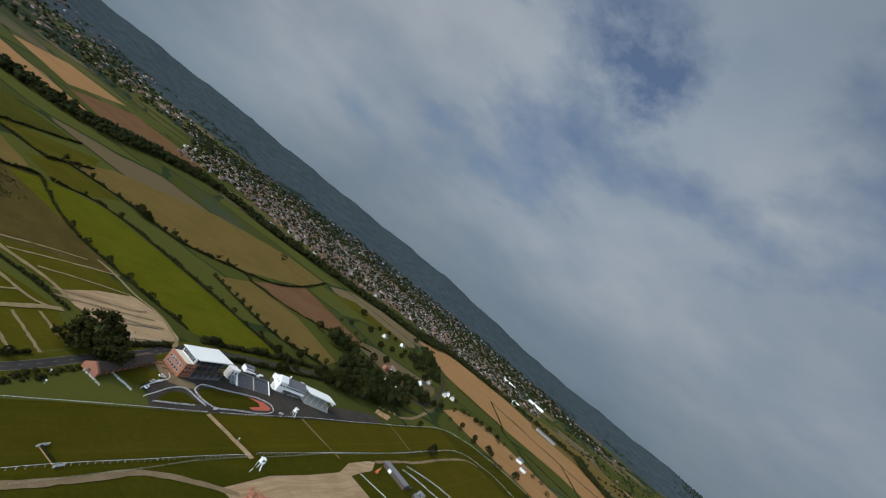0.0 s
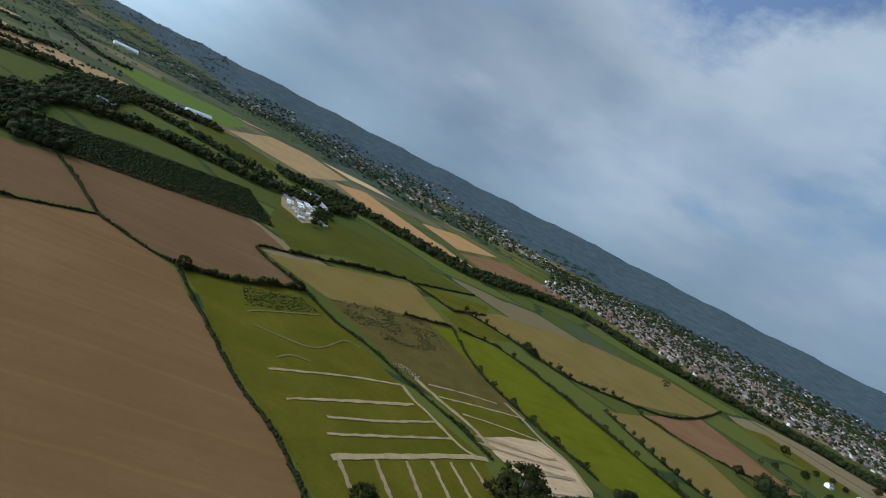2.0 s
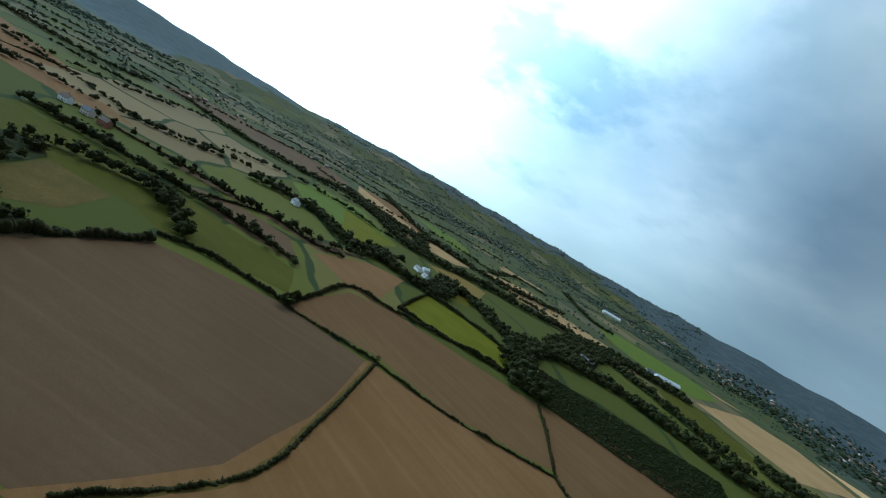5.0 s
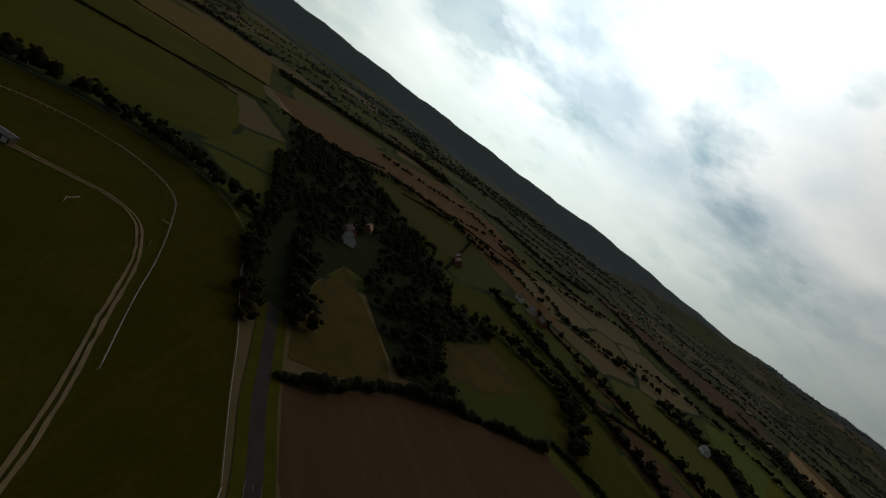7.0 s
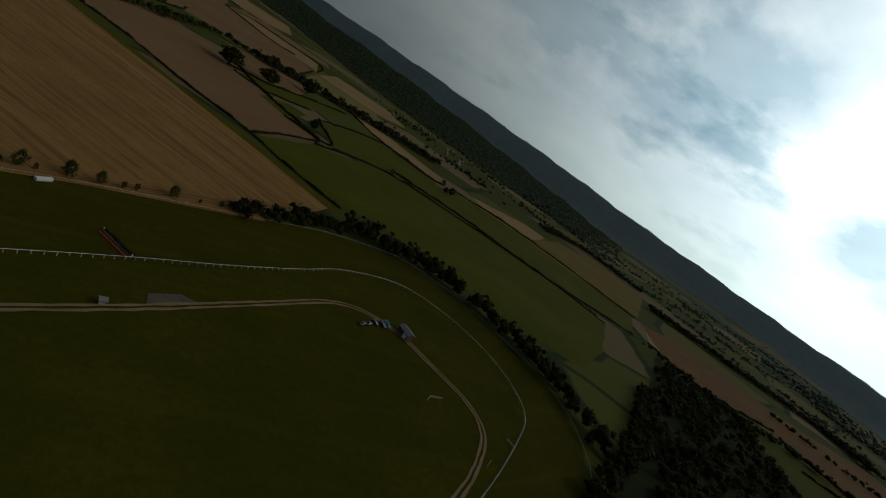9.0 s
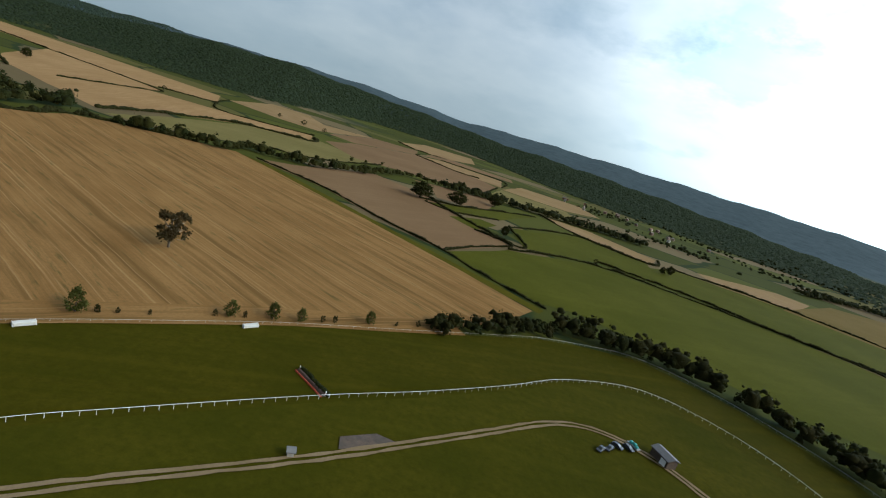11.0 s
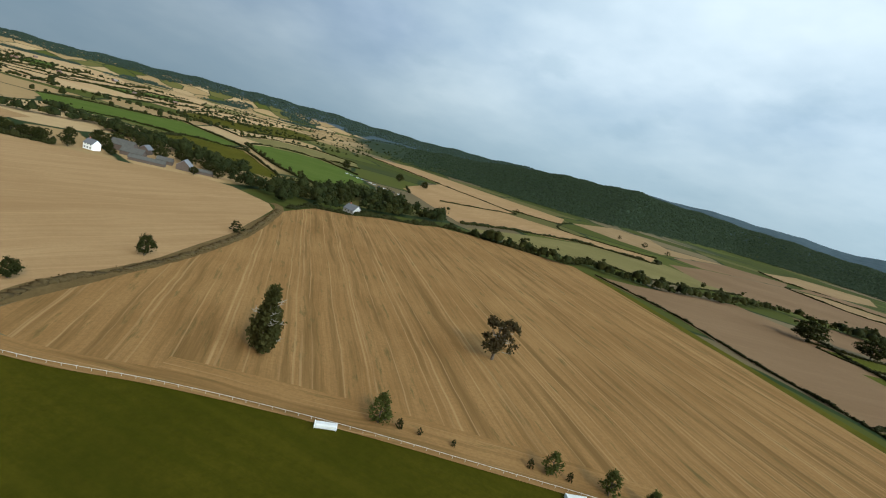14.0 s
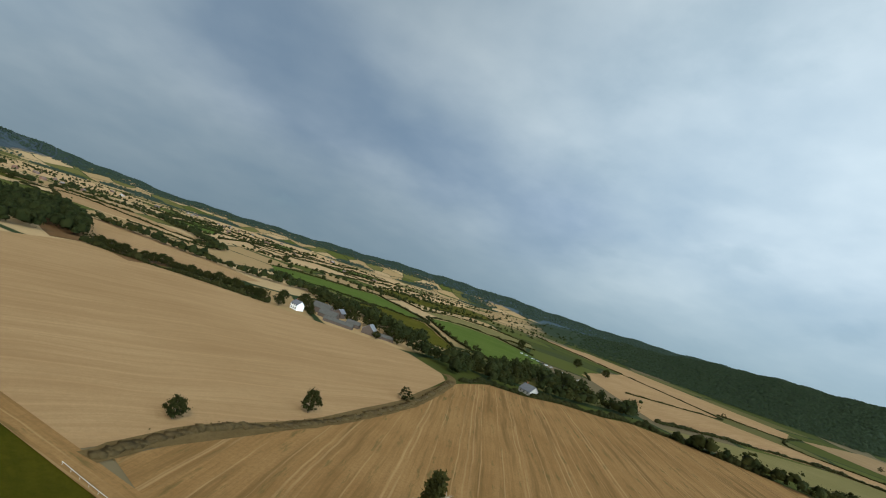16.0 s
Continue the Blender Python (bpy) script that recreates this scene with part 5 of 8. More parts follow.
# near field hedges
HEDGES = (
    ([(-40.9, 166.3), (-69.6, 186.3), (-103.6, 201.8), (-150, 230), (-205, 264)], 1.4, 2.2), ([(-206, 266), (-228, 262), (-274, 263)], 2.0, 2.0), ([(-274, 263), (-300, 195), (-334, 150)], 1.8, 1.8),
    ([(-334, 150), (-364, 89)], 2.0, 2.0), ([(-275, 264), (-330, 290), (-384, 313)], 2.0, 2.0), ([(-384, 313), (-423, 310), (-458, 183), (-470, 146), (-409, 111), (-365, 89)], 3.2, 3.0),
    ([(-202, 269), (-182, 297), (-163, 350)], 4.0, 4.0), ([(-163, 350), (-123, 329), (-91, 323), (-50, 307), (-14, 294), (14, 280)], 1.9, 2.4), ([(-163, 350), (-229, 374), (-219, 410)], 2.4, 2.4),
    ([(-219, 410), (-205, 446), (-154, 563)], 3.6, 3.6), ([(-154, 563), (-142, 562), (-82, 545)], 2.6, 2.6), ([(-142, 566), (-89, 696)], 2.4, 2.4), ([(-82, 545), (-55, 617)], 2.4, 2.4),
    ([(-69, 479), (-94, 446), (-104, 433)], 2.6, 2.6), ([(-67, 481), (-22, 406), (32, 367), (80, 341)], 2.4, 2.4), ([(-59, 487), (-13, 506), (71, 461), (133, 420), (186, 379)], 2.6, 2.6),
    ([(-76, 574), (-9, 569), (55, 551), (130, 594), (144, 581)], 3.0, 3.2), ([(130, 594), (188, 646), (257, 759), (332, 917)], 2.6, 2.6), ([(96, 508), (160, 444), (226, 437)], 2.4, 2.4),
    ([(143, 578), (202, 570), (272, 585), (349, 615)], 2.2, 2.2), ([(-33.8, 171.0), (-10.4, 195.2), (12.9, 223.5)], 2.0, 2.0), ([(639, 778), (710, 711), (695, 672), (692, 651)], 1.2, 2.0),
    ([(822, 887), (731, 721), (695, 672)], 1.2, 2.5), ([(692, 651), (776, 494), (823, 449)], 1.2, 2.0), ([(822, 887), (928, 714), (1002, 615), (970, 465)], 1.2, 2.5), ([(928, 714), (850, 598), (776, 494)], 1.2, 2.5))
HEDGES += (
    ([(-393, 3), (-393, 39), (-368, 89)], 3.0, 3.5), ([(-583, -156), (-552, -59), (-507, 40), (-467, 96)], 3.5, 3.5), ([(-662, -161), (-616, -4), (-591, 37)], 2.5, 2.5), ([(-534, -6), (-589, 59), (-561, 110), (-563, 147)], 3, 3),
    ([(-581, 257), (-472, 195)], 3, 3), ([(-581, 257), (-550, 297), (-490, 339)], 3.5, 4), ([(-472, 195), (-442, 252), (-415, 310)], 3.2, 3.2), ([(-226, -69), (-244, -62), (-287, -55), (-326, -34), (-377, 3)], 4.5, 5.0),
    ([(-586, -421), (-468, -189)], 2.5, 2.5), ([(-762, -309), (-519, -191)], 2.5, 2.5), ([(-695, -463), (-766, -372), (-876, -228)], 2.5, 3), ([(-522, -529), (-573, -470), (-701, -481)], 2.5, 3), ([(-652, -387), (-738, -361)], 2.5, 2.5),
    ([(-112, -337), (-61, -363), (-30, -385), (38, -412), (108, -448), (199, -469)], 1.5, 2.0), ([(-30, -386), (-43, -435), (-66, -489)], 1.8, 2.0), ([(-66, -489), (-55, -503), (22, -567), (67, -619)], 2.2, 2.4),
    ([(-66, -473), (-139, -547), (-251, -547), (-368, -524), (-430, -488)], 2.0, 2.2), ([(-149, -574), (-246, -565), (-344, -531), (-491, -522)], 2.0, 2.2), ([(-46, -594), (-77, -505), (-25, -508)], 2.0, 2.2), ([(-46, -597), (-122, -717), (-214, -692)], 2.2, 2.2),
    ([(-28, -617), (12, -566), (49, -570)], 1.8, 2.0), ([(-57, -769), (-25, -716), (22, -618), (60, -581)], 2.2, 2.4), ([(-59, -819), (-129, -726), (-216, -694), (-233, -756)], 2.2, 2.4), ([(-247, -719), (-384, -721), (-559, -640)], 2.2, 2.4))
HEDGES += (
    ([(187, -750), (204, -598), (247, -553)], 1.8, 2.0), ([(330, -791), (308, -745), (377, -665), (380, -532), (360, -428)], 3.0, 6.0), ([(355, -830), (467, -738), (564, -834), (637, -954)], 2.0, 2.5), ([(537, -523), (562, -670), (582, -724), (704, -744), (886, -759)], 1.8, 2.2),
    ([(620, -756), (564, -834)], 2.0, 2.2), ([(886, -759), (1031, -777), (1387, -803)], 2.0, 2.5), ([(658, -533), (559, -480)], 2.0, 2.2), ([(106, -1096), (155, -1087), (273, -1160), (279, -1186)], 2.2, 2.5), ([(47, -1066), (79, -1237), (242, -1250)], 2.2, 2.5), ([(38, -813), (49, -1020)], 2.0, 2.4),
    ([(261, -1359), (334, -1325), (430, -1421)], 2.2, 3), ([(644, -161), (691, -201), (659, -264), (727, -271), (958, -229)], 2.6, 2.6), ([(465, -254), (659, -266)], 2.4, 2.4), ([(776, -293), (591, -279), (487, -283), (435, -300)], 2.6, 2.8),
    ([(776, -293), (848, -360), (807, -433), (660, -441)], 2.4, 2.6), ([(913, -319), (1043, -414), (1038, -510), (911, -558)], 2.4, 2.8), ([(827, -446), (790, -508)], 2.4, 2.4), ([(864, -21), (905, -82), (915, -151), (958, -229)], 3.0, 3.5),
    ([(692, -49), (727, -117), (679, -185), (644, -161)], 2.6, 3.0), ([(1182, -245), (1104, -283), (913, -319)], 3.0, 3.5), ([(1182, -245), (1809, -455), (2160, -715)], 3.0, 4.0), ([(1102, -385), (1372, -608), (1957, -899)], 3.0, 4.0), ([(1187, -111), (1325, -198), (1754, -380)], 3.0, 4.0),
    ([(1165, -26), (1410, 70), (1462, -52), (1827, -192)], 3.0, 4.0), ([(838, 199), (792, 82), (845, 69)], 3.0, 4.0), ([(903, 327), (965, 414), (1100, 380), (926, 179), (845, 69)], 3.0, 4.0), ([(1247, 51), (1494, 102), (1639, 279), (1344, 293)], 3.0, 4.0))
HEDGES += (
    ([(1185, 126), (1547, 96), (2016, -34), (2549, -94)], 4.0, 5.0), ([(1095, -35), (1613, -35), (2093, -208), (2550, -316)], 4.0, 5.0), ([(1468, 334), (1547, 96), (1556, -107), (1413, -265)], 4.0, 5.0), ([(1993, 365), (1985, 72), (2002, -127), (2017, -466)], 4.0, 5.0),
    ([(1482, -167), (1972, -387), (2100, -337), (1558, -97)], 3.5, 4.5), ([(1301, 159), (1779, 242), (1835, 324), (1411, 282)], 3.5, 4.5), ([(1923, 8), (2520, 9)], 3.5, 4.5), ([(1938, 83), (2529, 93)], 3.5, 4.5), ([(2050, -436), (2475, -526)], 4.0, 5.0), ([(1468, 334), (1993, 365), (2465, 375)], 4.5, 6.0), ([(1125, 289), (1195, 467), (894, 323)], 4.0, 5.0))
for line, h, w in HEDGES:
    far = math.hypot(*line[0]) > 700
    hedge(line, h, w, "dark green field hedge" if h > 2 else "low trimmed green field hedge", gap=2.6 if far else 1.5)

# boundary of dead grass and bushes between the stubble fields
band("field_margin", "dry_margin", [(78, -57), (105.7, -74.4), (135.4, -107.9), (193, -153), (275, -197), (300, -199)], 6.5, "strip of dry brown grass between fields", "verge")
hedge([(79.2, -58.5), (105.7, -74.4), (135.4, -107.9), (193, -153), (275, -197)], 1.0, 3.4, "strip of rough dry grass between fields", "leaf_dry", 1.0, 0.45)

hedge([(288, -208), (308, -236), (303, -262), (313, -300), (309, -334), (318, -366), (302, -396), (250, -442)], 3.0, 5.0, "rough bushes at the edge of a stubble field", "leaf_hedge", 1.6, 0.6)
hedge([(428, 92), (413, 30), (404, -20), (390, -66)], 3.2, 4.5, "rough bushes below a row of trees", "leaf_hedge", 1.6, 0.6)

hedge([(92, 334), (130, 362), (162, 384), (215, 420), (270, 456)], 3.6, 5.0, "tall rough hedge behind the grandstands", "leaf_hedge", 1.5, 0.5)
hedge([(112, 326), (163, 362), (240, 414), (300, 448)], 2.6, 3.4, "rough hedge behind the grandstands", "leaf_hedge", 1.5, 0.5)

hedge([(-331, 150), (-250, 110), (-202, 81), (-175, 33)], 1.3, 2.0, "low ragged hedge between tilled fields", "leaf_hedge", 1.2, 0.5)

# woods and belts
def mixed_wood(outline, height, spread, label, keep=0.85):
    """A wood of two kinds of tree with small gaps."""
    x, y = fill(outline, spread * 1.75)
    ok = RNG.random(len(x)) < keep * (0.78 + 0.4 * np.sin(x * 0.05 + 1.7 * np.sin(y * 0.043)))
    x, y = x[ok], y[ok]
    first = RNG.random(len(x)) < 0.6
    wood("woodland", x[first], y[first], height, spread, label, "leaf_wood", 12, 70)
    wood("woodland", x[~first], y[~first], height * 0.8, spread * 0.85, label, "leaf_oak", 12, 70)


mixed_wood([(-350, -151), (-319, -103), (-299, -65), (-332, -37), (-343, -64), (-373, -90), (-446, -84), (-479, -99), (-451, -135), (-508, -182), (-540, -228), (-524, -262), (-440, -217), (-388, -176)], 7.0, 3.3, "mixed dark green wood beside a clearing", 0.62)
belt([(-479, -104), (-489, -56), (-479, -19), (-441, 3), (-405, 14)], 13, 9, 4.4, "row of dark trees along a pasture", 8, 28)
mixed_wood([(-604, -427), (-557, -313), (-524, -262), (-440, -217), (-370, -209), (-339, -180), (-317, -189), (-330, -233), (-389, -315), (-507, -487)], 7.0, 3.4, "mixed trees round a churchyard", 0.5)
belt([(-251, -98), (-275, -129), (-302, -166), (-323, -192)], 9, 8, 3.8, "dark roadside trees", 8, 30)
belt([(-226, -100), (-244, -129), (-274, -175), (-304, -207), (-345, -263), (-398, -338)], 7, 6, 3.2, "dark roadside bushes", 7, 26, "leaf_hedge")
mixed_wood([(297, 189), (339, 175), (380, 157), (407, 116), (439, 133), (499, 189), (550, 254), (592, 285), (516, 260), (467, 246), (381, 228)], 11, 5, "dense green wood beyond the racecourse", 1.1)
grove([(430, 105), (557, 237), (667, 217), (578, 153), (459, 99)], 14, 6, "tall green wood", 9)
mixed_wood([(301, -200), (320, -228), (303, -259), (325, -275), (322, -308), (340, -355), (316, -390), (349, -398), (387, -370), (434, -396), (442, -337), (411, -277), (385, -220), (344, -197)], 11, 5, "dark trees round a bungalow", 1.1)
grove([(403, -197), (456, -166), (498, -146), (549, -102), (566, -122), (493, -184), (435, -214)], 10, 5, "dark trees behind a farmyard", 8)
mixed_wood([(371, -172), (408, -166), (440, -185), (407, -198), (357, -203), (335, -204), (343, -189)], 9, 4.5, "dark trees beside a farmyard", 1.1)
belt([(-485, 772), (-430, 851), (-295, 858), (-136, 858), (-54, 1012), (74, 1144), (211, 1098), (384, 1095), (555, 1107), (673, 1086), (840, 1190), (1005, 1122)], 60, 10, 5.4, "long dark belt of trees before the town", 4, 6)
belt([(-396, 307), (-498, 351), (-570, 423), (-537, 549), (-420, 613), (-344, 739), (-411, 789)], 40, 9, 4.8, "dark belt of trees round a plantation", 7, 20)
belt([(-583, -160), (-543, -62), (-501, 42), (-455, 99)], 7, 8, 4.5, "row of dark hedgerow trees", 7, 24)
belt([(-611, -48), (-591, 37), (-583, 120), (-609, 180)], 7, 8, 4.5, "row of dark hedgerow trees", 7, 24)
belt([(-679, 193), (-617, 230), (-594, 270), (-666, 305), (-720, 333)], 26, 8, 4, "trees round a farm", 5, 14)
belt([(-608, 489), (-720, 606), (-791, 750), (-730, 875)], 70, 8.5, 4.6, "dark belt of trees", 5, 12)
belt([(-710, -832), (-830, -785), (-1081, -722), (-1173, -684)], 30, 8, 4.5, "belt of hedgerow trees", 4, 8)
belt([(-1102, 88), (-1162, 226), (-1009, 344), (-859, 310)], 30, 8, 4.5, "belt of park trees", 4, 8)
belt([(76, -752), (16, -795), (-56, -824), (-141, -862), (-226, -876)], 26, 9, 4.8, "belt of dark trees", 5, 14)
belt([(-492, -969), (-640, -1067), (-781, -997)], 24, 8, 4.6, "belt of dark trees", 5, 12)
belt([(695, 189), (614, 51), (579, -26), (596, -87)], 16, 9, 5, "row of trees between fields", 4, 12)
belt([(795, 83), (848, 62), (1077, 166), (1267, 278)], 18, 9, 6, "row of trees between fields", 4, 10)
belt([(500, -133), (593, -97), (672, -53), (694, -50)], 16, 9, 5, "row of trees behind a farm", 4, 12)
belt([(-123, -302), (-141, -311), (-172, -316), (-211, -308), (-248, -280), (-278, -238), (-282, -199)], 11, 8.5, 4.2, "scrubby trees along the racecourse rail", 7, 30, "leaf_hedge")
belt([(-68, -240), (-84, -260), (-102, -279), (-120, -300)], 7, 6.5, 3.4, "scrubby bushes along the racecourse rail", 7, 30, "leaf_hedge")
belt([(1081, 454), (1096, 693), (1133, 805), (1196, 889), (1252, 938)], 30, 9, 6, "belt of trees beyond a stubble field", 4, 10)
belt([(840, 1190), (1056, 1073), (1206, 886)], 26, 10, 6, "belt of trees beyond a stubble field", 2, 5)

# the plantation in rows
px, py = [], []
for k in range(22):
    a, b = np.array((-394, 312)) + k * np.array((-4.2, 2.9)), np.array((-274, 458)) + k * np.array((-5.0, 4.2))
    s = np.linspace(0, 1, 110)[:, None]
    q = a + (b - a) * s
    px.append(q[:, 0]), py.append(q[:, 1])
wood("plantation", np.concatenate(px), np.concatenate(py), 1.7, 1.2, "young dark green trees planted in rows")

# single trees
for x, y, h, k, w in ((31, 252, 22, "broad", 1.2), (40, 243, 17, "broad", 1.25), (23, 244, 15, "broad", 1.2), (-25.7, 179.9, 11, "broad", 1.1), (5.7, 212.2, 6, "bush", 0.9), (6, 557, 12, "broad", 1.0), (14, 552, 10, "broad", 1.0), (220, 844, 13, "far", 1.1),
                      (342, 365, 13, "broad", 0.85), (361, 433, 7, "bush", 0.9), (109.1, -65.9, 7, "broad", 0.95), (142.4, -103.5, 9, "broad", 0.85), (197, -150, 7, "bush", 1.0), (61, -581, 20, "broad", 1.45), (25, -618, 18, "broad", 1.45),
                      (-2, -727, 17, "broad", 1.45), (-51, -529, 11, "tall", 1.2), (-145, -559, 6, "bush", 1.0), (-233, -657, 12, "broad", 0.9)):
    tree(x, y, h, k, w)
for x, y, h, k, w in ((-224, -652, 9, "broad", 0.9), (730, -450, 16, "broad", 0.9), (706, -545, 15, "broad", 1.1), (675, -581, 14, "broad", 1.0), (597, -744, 9, "far", 1), (461, -963, 12, "far", 1.1), (404, -949, 10, "far", 1), (518, -961, 9, "far", 1),
                      (1356, -184, 14, "far", 1.1), (189, 418, 9, "broad", 1.1), (215, 396, 11, "broad", 1.1), (160, 392, 10, "broad", 1.0), (806, 443, 14, "tall", 1.0), (904, 422, 11, "broad", 1.0), (965, 433, 12, "broad", 1.0), (495, 374, 5, "bush", 1.0),
                      (-366, 89, 9, "broad", 1.2), (-379, 95, 8, "broad", 1.1), (-337, 152, 4, "bush", 1.0), (-203, 265, 9, "broad", 1.1), (-164, 342, 8, "broad", 1.2), (-177, 315, 6, "bush", 1.2), (492, 529, 8, "broad", 1), (506, 509, 8, "broad", 1)):
    tree(x, y, h, k, w)
for x, y, h in ((18.6, -143.7, 8.8), (15.0, -147.8, 3.5), (11.4, -151.9, 2.5), (5.4, -158.5, 2.2), (-7.0, -174.1, 3.0), (-10.6, -178.1, 7), (-14.0, -181.3, 3.0), (-20.9, -188.4, 7.5), (-28.7, -195.4, 6), (-34.4, -201.8, 3.5), (-37.7, -205.9, 3.5), (-48, -217, 6.5), (-57, -226, 2.5), (-64, -234, 3.5), (-71, -244, 3.5)):
    tree(x + 1.5, y - 2.0, h, "bush" if h < 4 else "young", 0.62 if h < 4 else 0.95, "young leafy green tree behind the racecourse rail" if h >= 4 else "")
tree_row([(283, -406), (264, -434), (243, -447), (227, -456), (232, -494), (204, -504), (172, -536), (161, -571), (146, -615), (142, -666), (131, -730), (95, -743), (56, -771)], 9, 9.5, "broad", 2.5, 1.35)
tree_row([(438, 87), (421, 58), (431, 28), (413, 4), (425, -10), (412, -40), (397, -58)], 7, 8.5, "broad", 2.0, 1.15)
tree_row([(-76, 576), (-9, 571), (55, 554), (130, 597)], 14, 6, "far", 2)
tree_row([(78, 456), (133, 420), (186, 379)], 16, 6, "bush", 2)
tree_row([(-22, 407), (32, 369), (80, 342)], 22, 5, "bush", 2)
tree_row([(96, 508), (160, 444), (226, 437)], 12, 6, "far", 2)
tree_row([(-59, 489), (-13, 508), (71, 463)], 30, 5, "bush", 2)
tree_row([(-616, -4), (-555, 115), (-563, 147)], 16, 8, "far", 3)
tree_row([(-662, -161), (-616, -4)], 18, 7, "far", 3)
tree_row([(187, -750), (204, -598)], 40, 6, "far", 3)
tree_row([(776, -293), (591, -279), (487, -283)], 26, 7, "far", 3)
tree_row([(913, -319), (1043, -414)], 30, 9, "far", 4)
tree_row([(864, -21), (905, -82), (915, -151), (958, -229), (1109, -285), (1182, -248)], 22, 9, "far", 4)

# trees of the village and along the lane behind the far bend
for x, y, h in ((261, 550, 18), (284, 540, 14), (263, 482, 16), (304, 511, 14), (216, 394, 13), (230, 403, 14), (263, 413, 17), (277, 418, 18), (264, 431, 14), (289, 415, 13), (324, 444, 16), (395, 563, 15), (416, 576, 13), (363, 532, 12), (337, 576, 12), (371, 604, 12), (385, 672, 13), (422, 702, 11), (388, 743, 12), (437, 815, 9), (469, 834, 9), (478, 817, 9), (406, 849, 15), (336, 705, 9), (329, 650, 8), (342, 639, 8), (312, 687, 7), (603, 962, 13), (618, 930, 14), (529, 782, 12)):
    tree(x, y, h, "broad" if h > 8 else "far", 1.05, "broad dark green tree among village houses" if h > 8 else "", "village trees")
for x, y, h in ((487, 748, 10), (447, 706, 10), (568, 805, 12), (602, 822, 10), (476, 653, 12), (429, 551, 11), (439, 541, 10), (461, 554, 9), (160, 355, 12), (242, 563, 11), (480, 761, 9), (528, 721, 10), (488, 704, 11), (509, 585, 8), (545, 606, 8), (207, 400, 9), (363, 556, 9), (190, 422, 6), (184, 433, 6), (243, 415, 13), (251, 438, 13), (277, 448, 14), (300, 436, 15), (308, 457, 13), (283, 468, 12), (313, 482, 12), (331, 470, 14), (240, 395, 11), (338, 505, 12), (300, 529, 11)):
    tree(x, y, h, "broad" if h > 8 else "far", 1.05, "broad dark green tree among village houses" if h > 8 else "", "village trees")
for x, y, h in ((354, 425, 6), (463, 523, 7), (472, 506, 8), (485, 484, 9), (519, 489, 10), (518, 478, 9), (539, 442, 12), (526, 398, 8), (545, 389, 8), (578, 378, 10), (468, 349, 4), (604, 569, 8), (601, 525, 8), (632, 500, 8), (648, 494, 8), (625, 456, 8), (673, 448, 7), (695, 435, 5), (878, 510, 14), (758, 413, 10), (585, 336, 8), (651, 367, 8), (701, 353, 8), (559, 610, 8), (569, 602, 9), (583, 602, 9), (602, 600, 10), (542, 611, 8), (549, 646, 8), (511, 445, 8)):
    tree(x, y, h, "broad" if h > 8 else "far", 1.05, "broad dark green tree among village houses" if h > 8 else "", "village trees")
for x, y, h in ((497, 441, 8), (542, 397, 7), (672, 588, 6), (592, 593, 8), (577, 607, 8), (611, 585, 9), (621, 573, 7), (555, 620, 7), (686, 379, 8), (723, 340, 9), (741, 317, 8)):
    tree(x, y, h, "broad" if h > 8 else "far", 1.05, "broad dark green tree among village houses" if h > 8 else "", "village trees")

for x, y, h in ((396, -56, 10), (395, -73, 9), (413, -97, 11), (423, -90, 10), (391, -100, 7), (419, -137, 11), (409, -156, 10), (424, -154, 12), (367, -155, 7), (400, -172, 10), (371, -174, 9), (438, -73, 10), (451, -93, 12), (462, -107, 11), (460, -138, 12), (477, -127, 11)):
    tree(x, y, h, "broad", 1.1, "broad dark green tree round a farmyard", "farm trees")

mixed_wood([(214, 381), (238, 437), (260, 487), (300, 520), (352, 508), (359, 466), (300, 421), (252, 386)], 13, 5.2, "tall dark trees behind the grandstands", 1.15)
mixed_wood([(352, 545), (395, 592), (438, 562), (415, 519), (369, 511)], 11, 4.8, "dark trees round village gardens", 0.9)
mixed_wood([(248, 528), (267, 580), (301, 579), (294, 530)], 14, 5.2, "tall dark trees beside a ploughed field", 1.1)
mixed_wood([(469, 688), (499, 782), (559, 831), (618, 953), (648, 946), (589, 795), (543, 703)], 9, 4.5, "dark trees along a village lane", 0.9)

belt([(296, -395), (283, -406), (264, -434), (243, -447), (227, -456), (232, -494), (204, -504), (172, -536), (161, -571)], 5, 7.5, 3.4, "row of dark trees along an olive field", 8, 30)
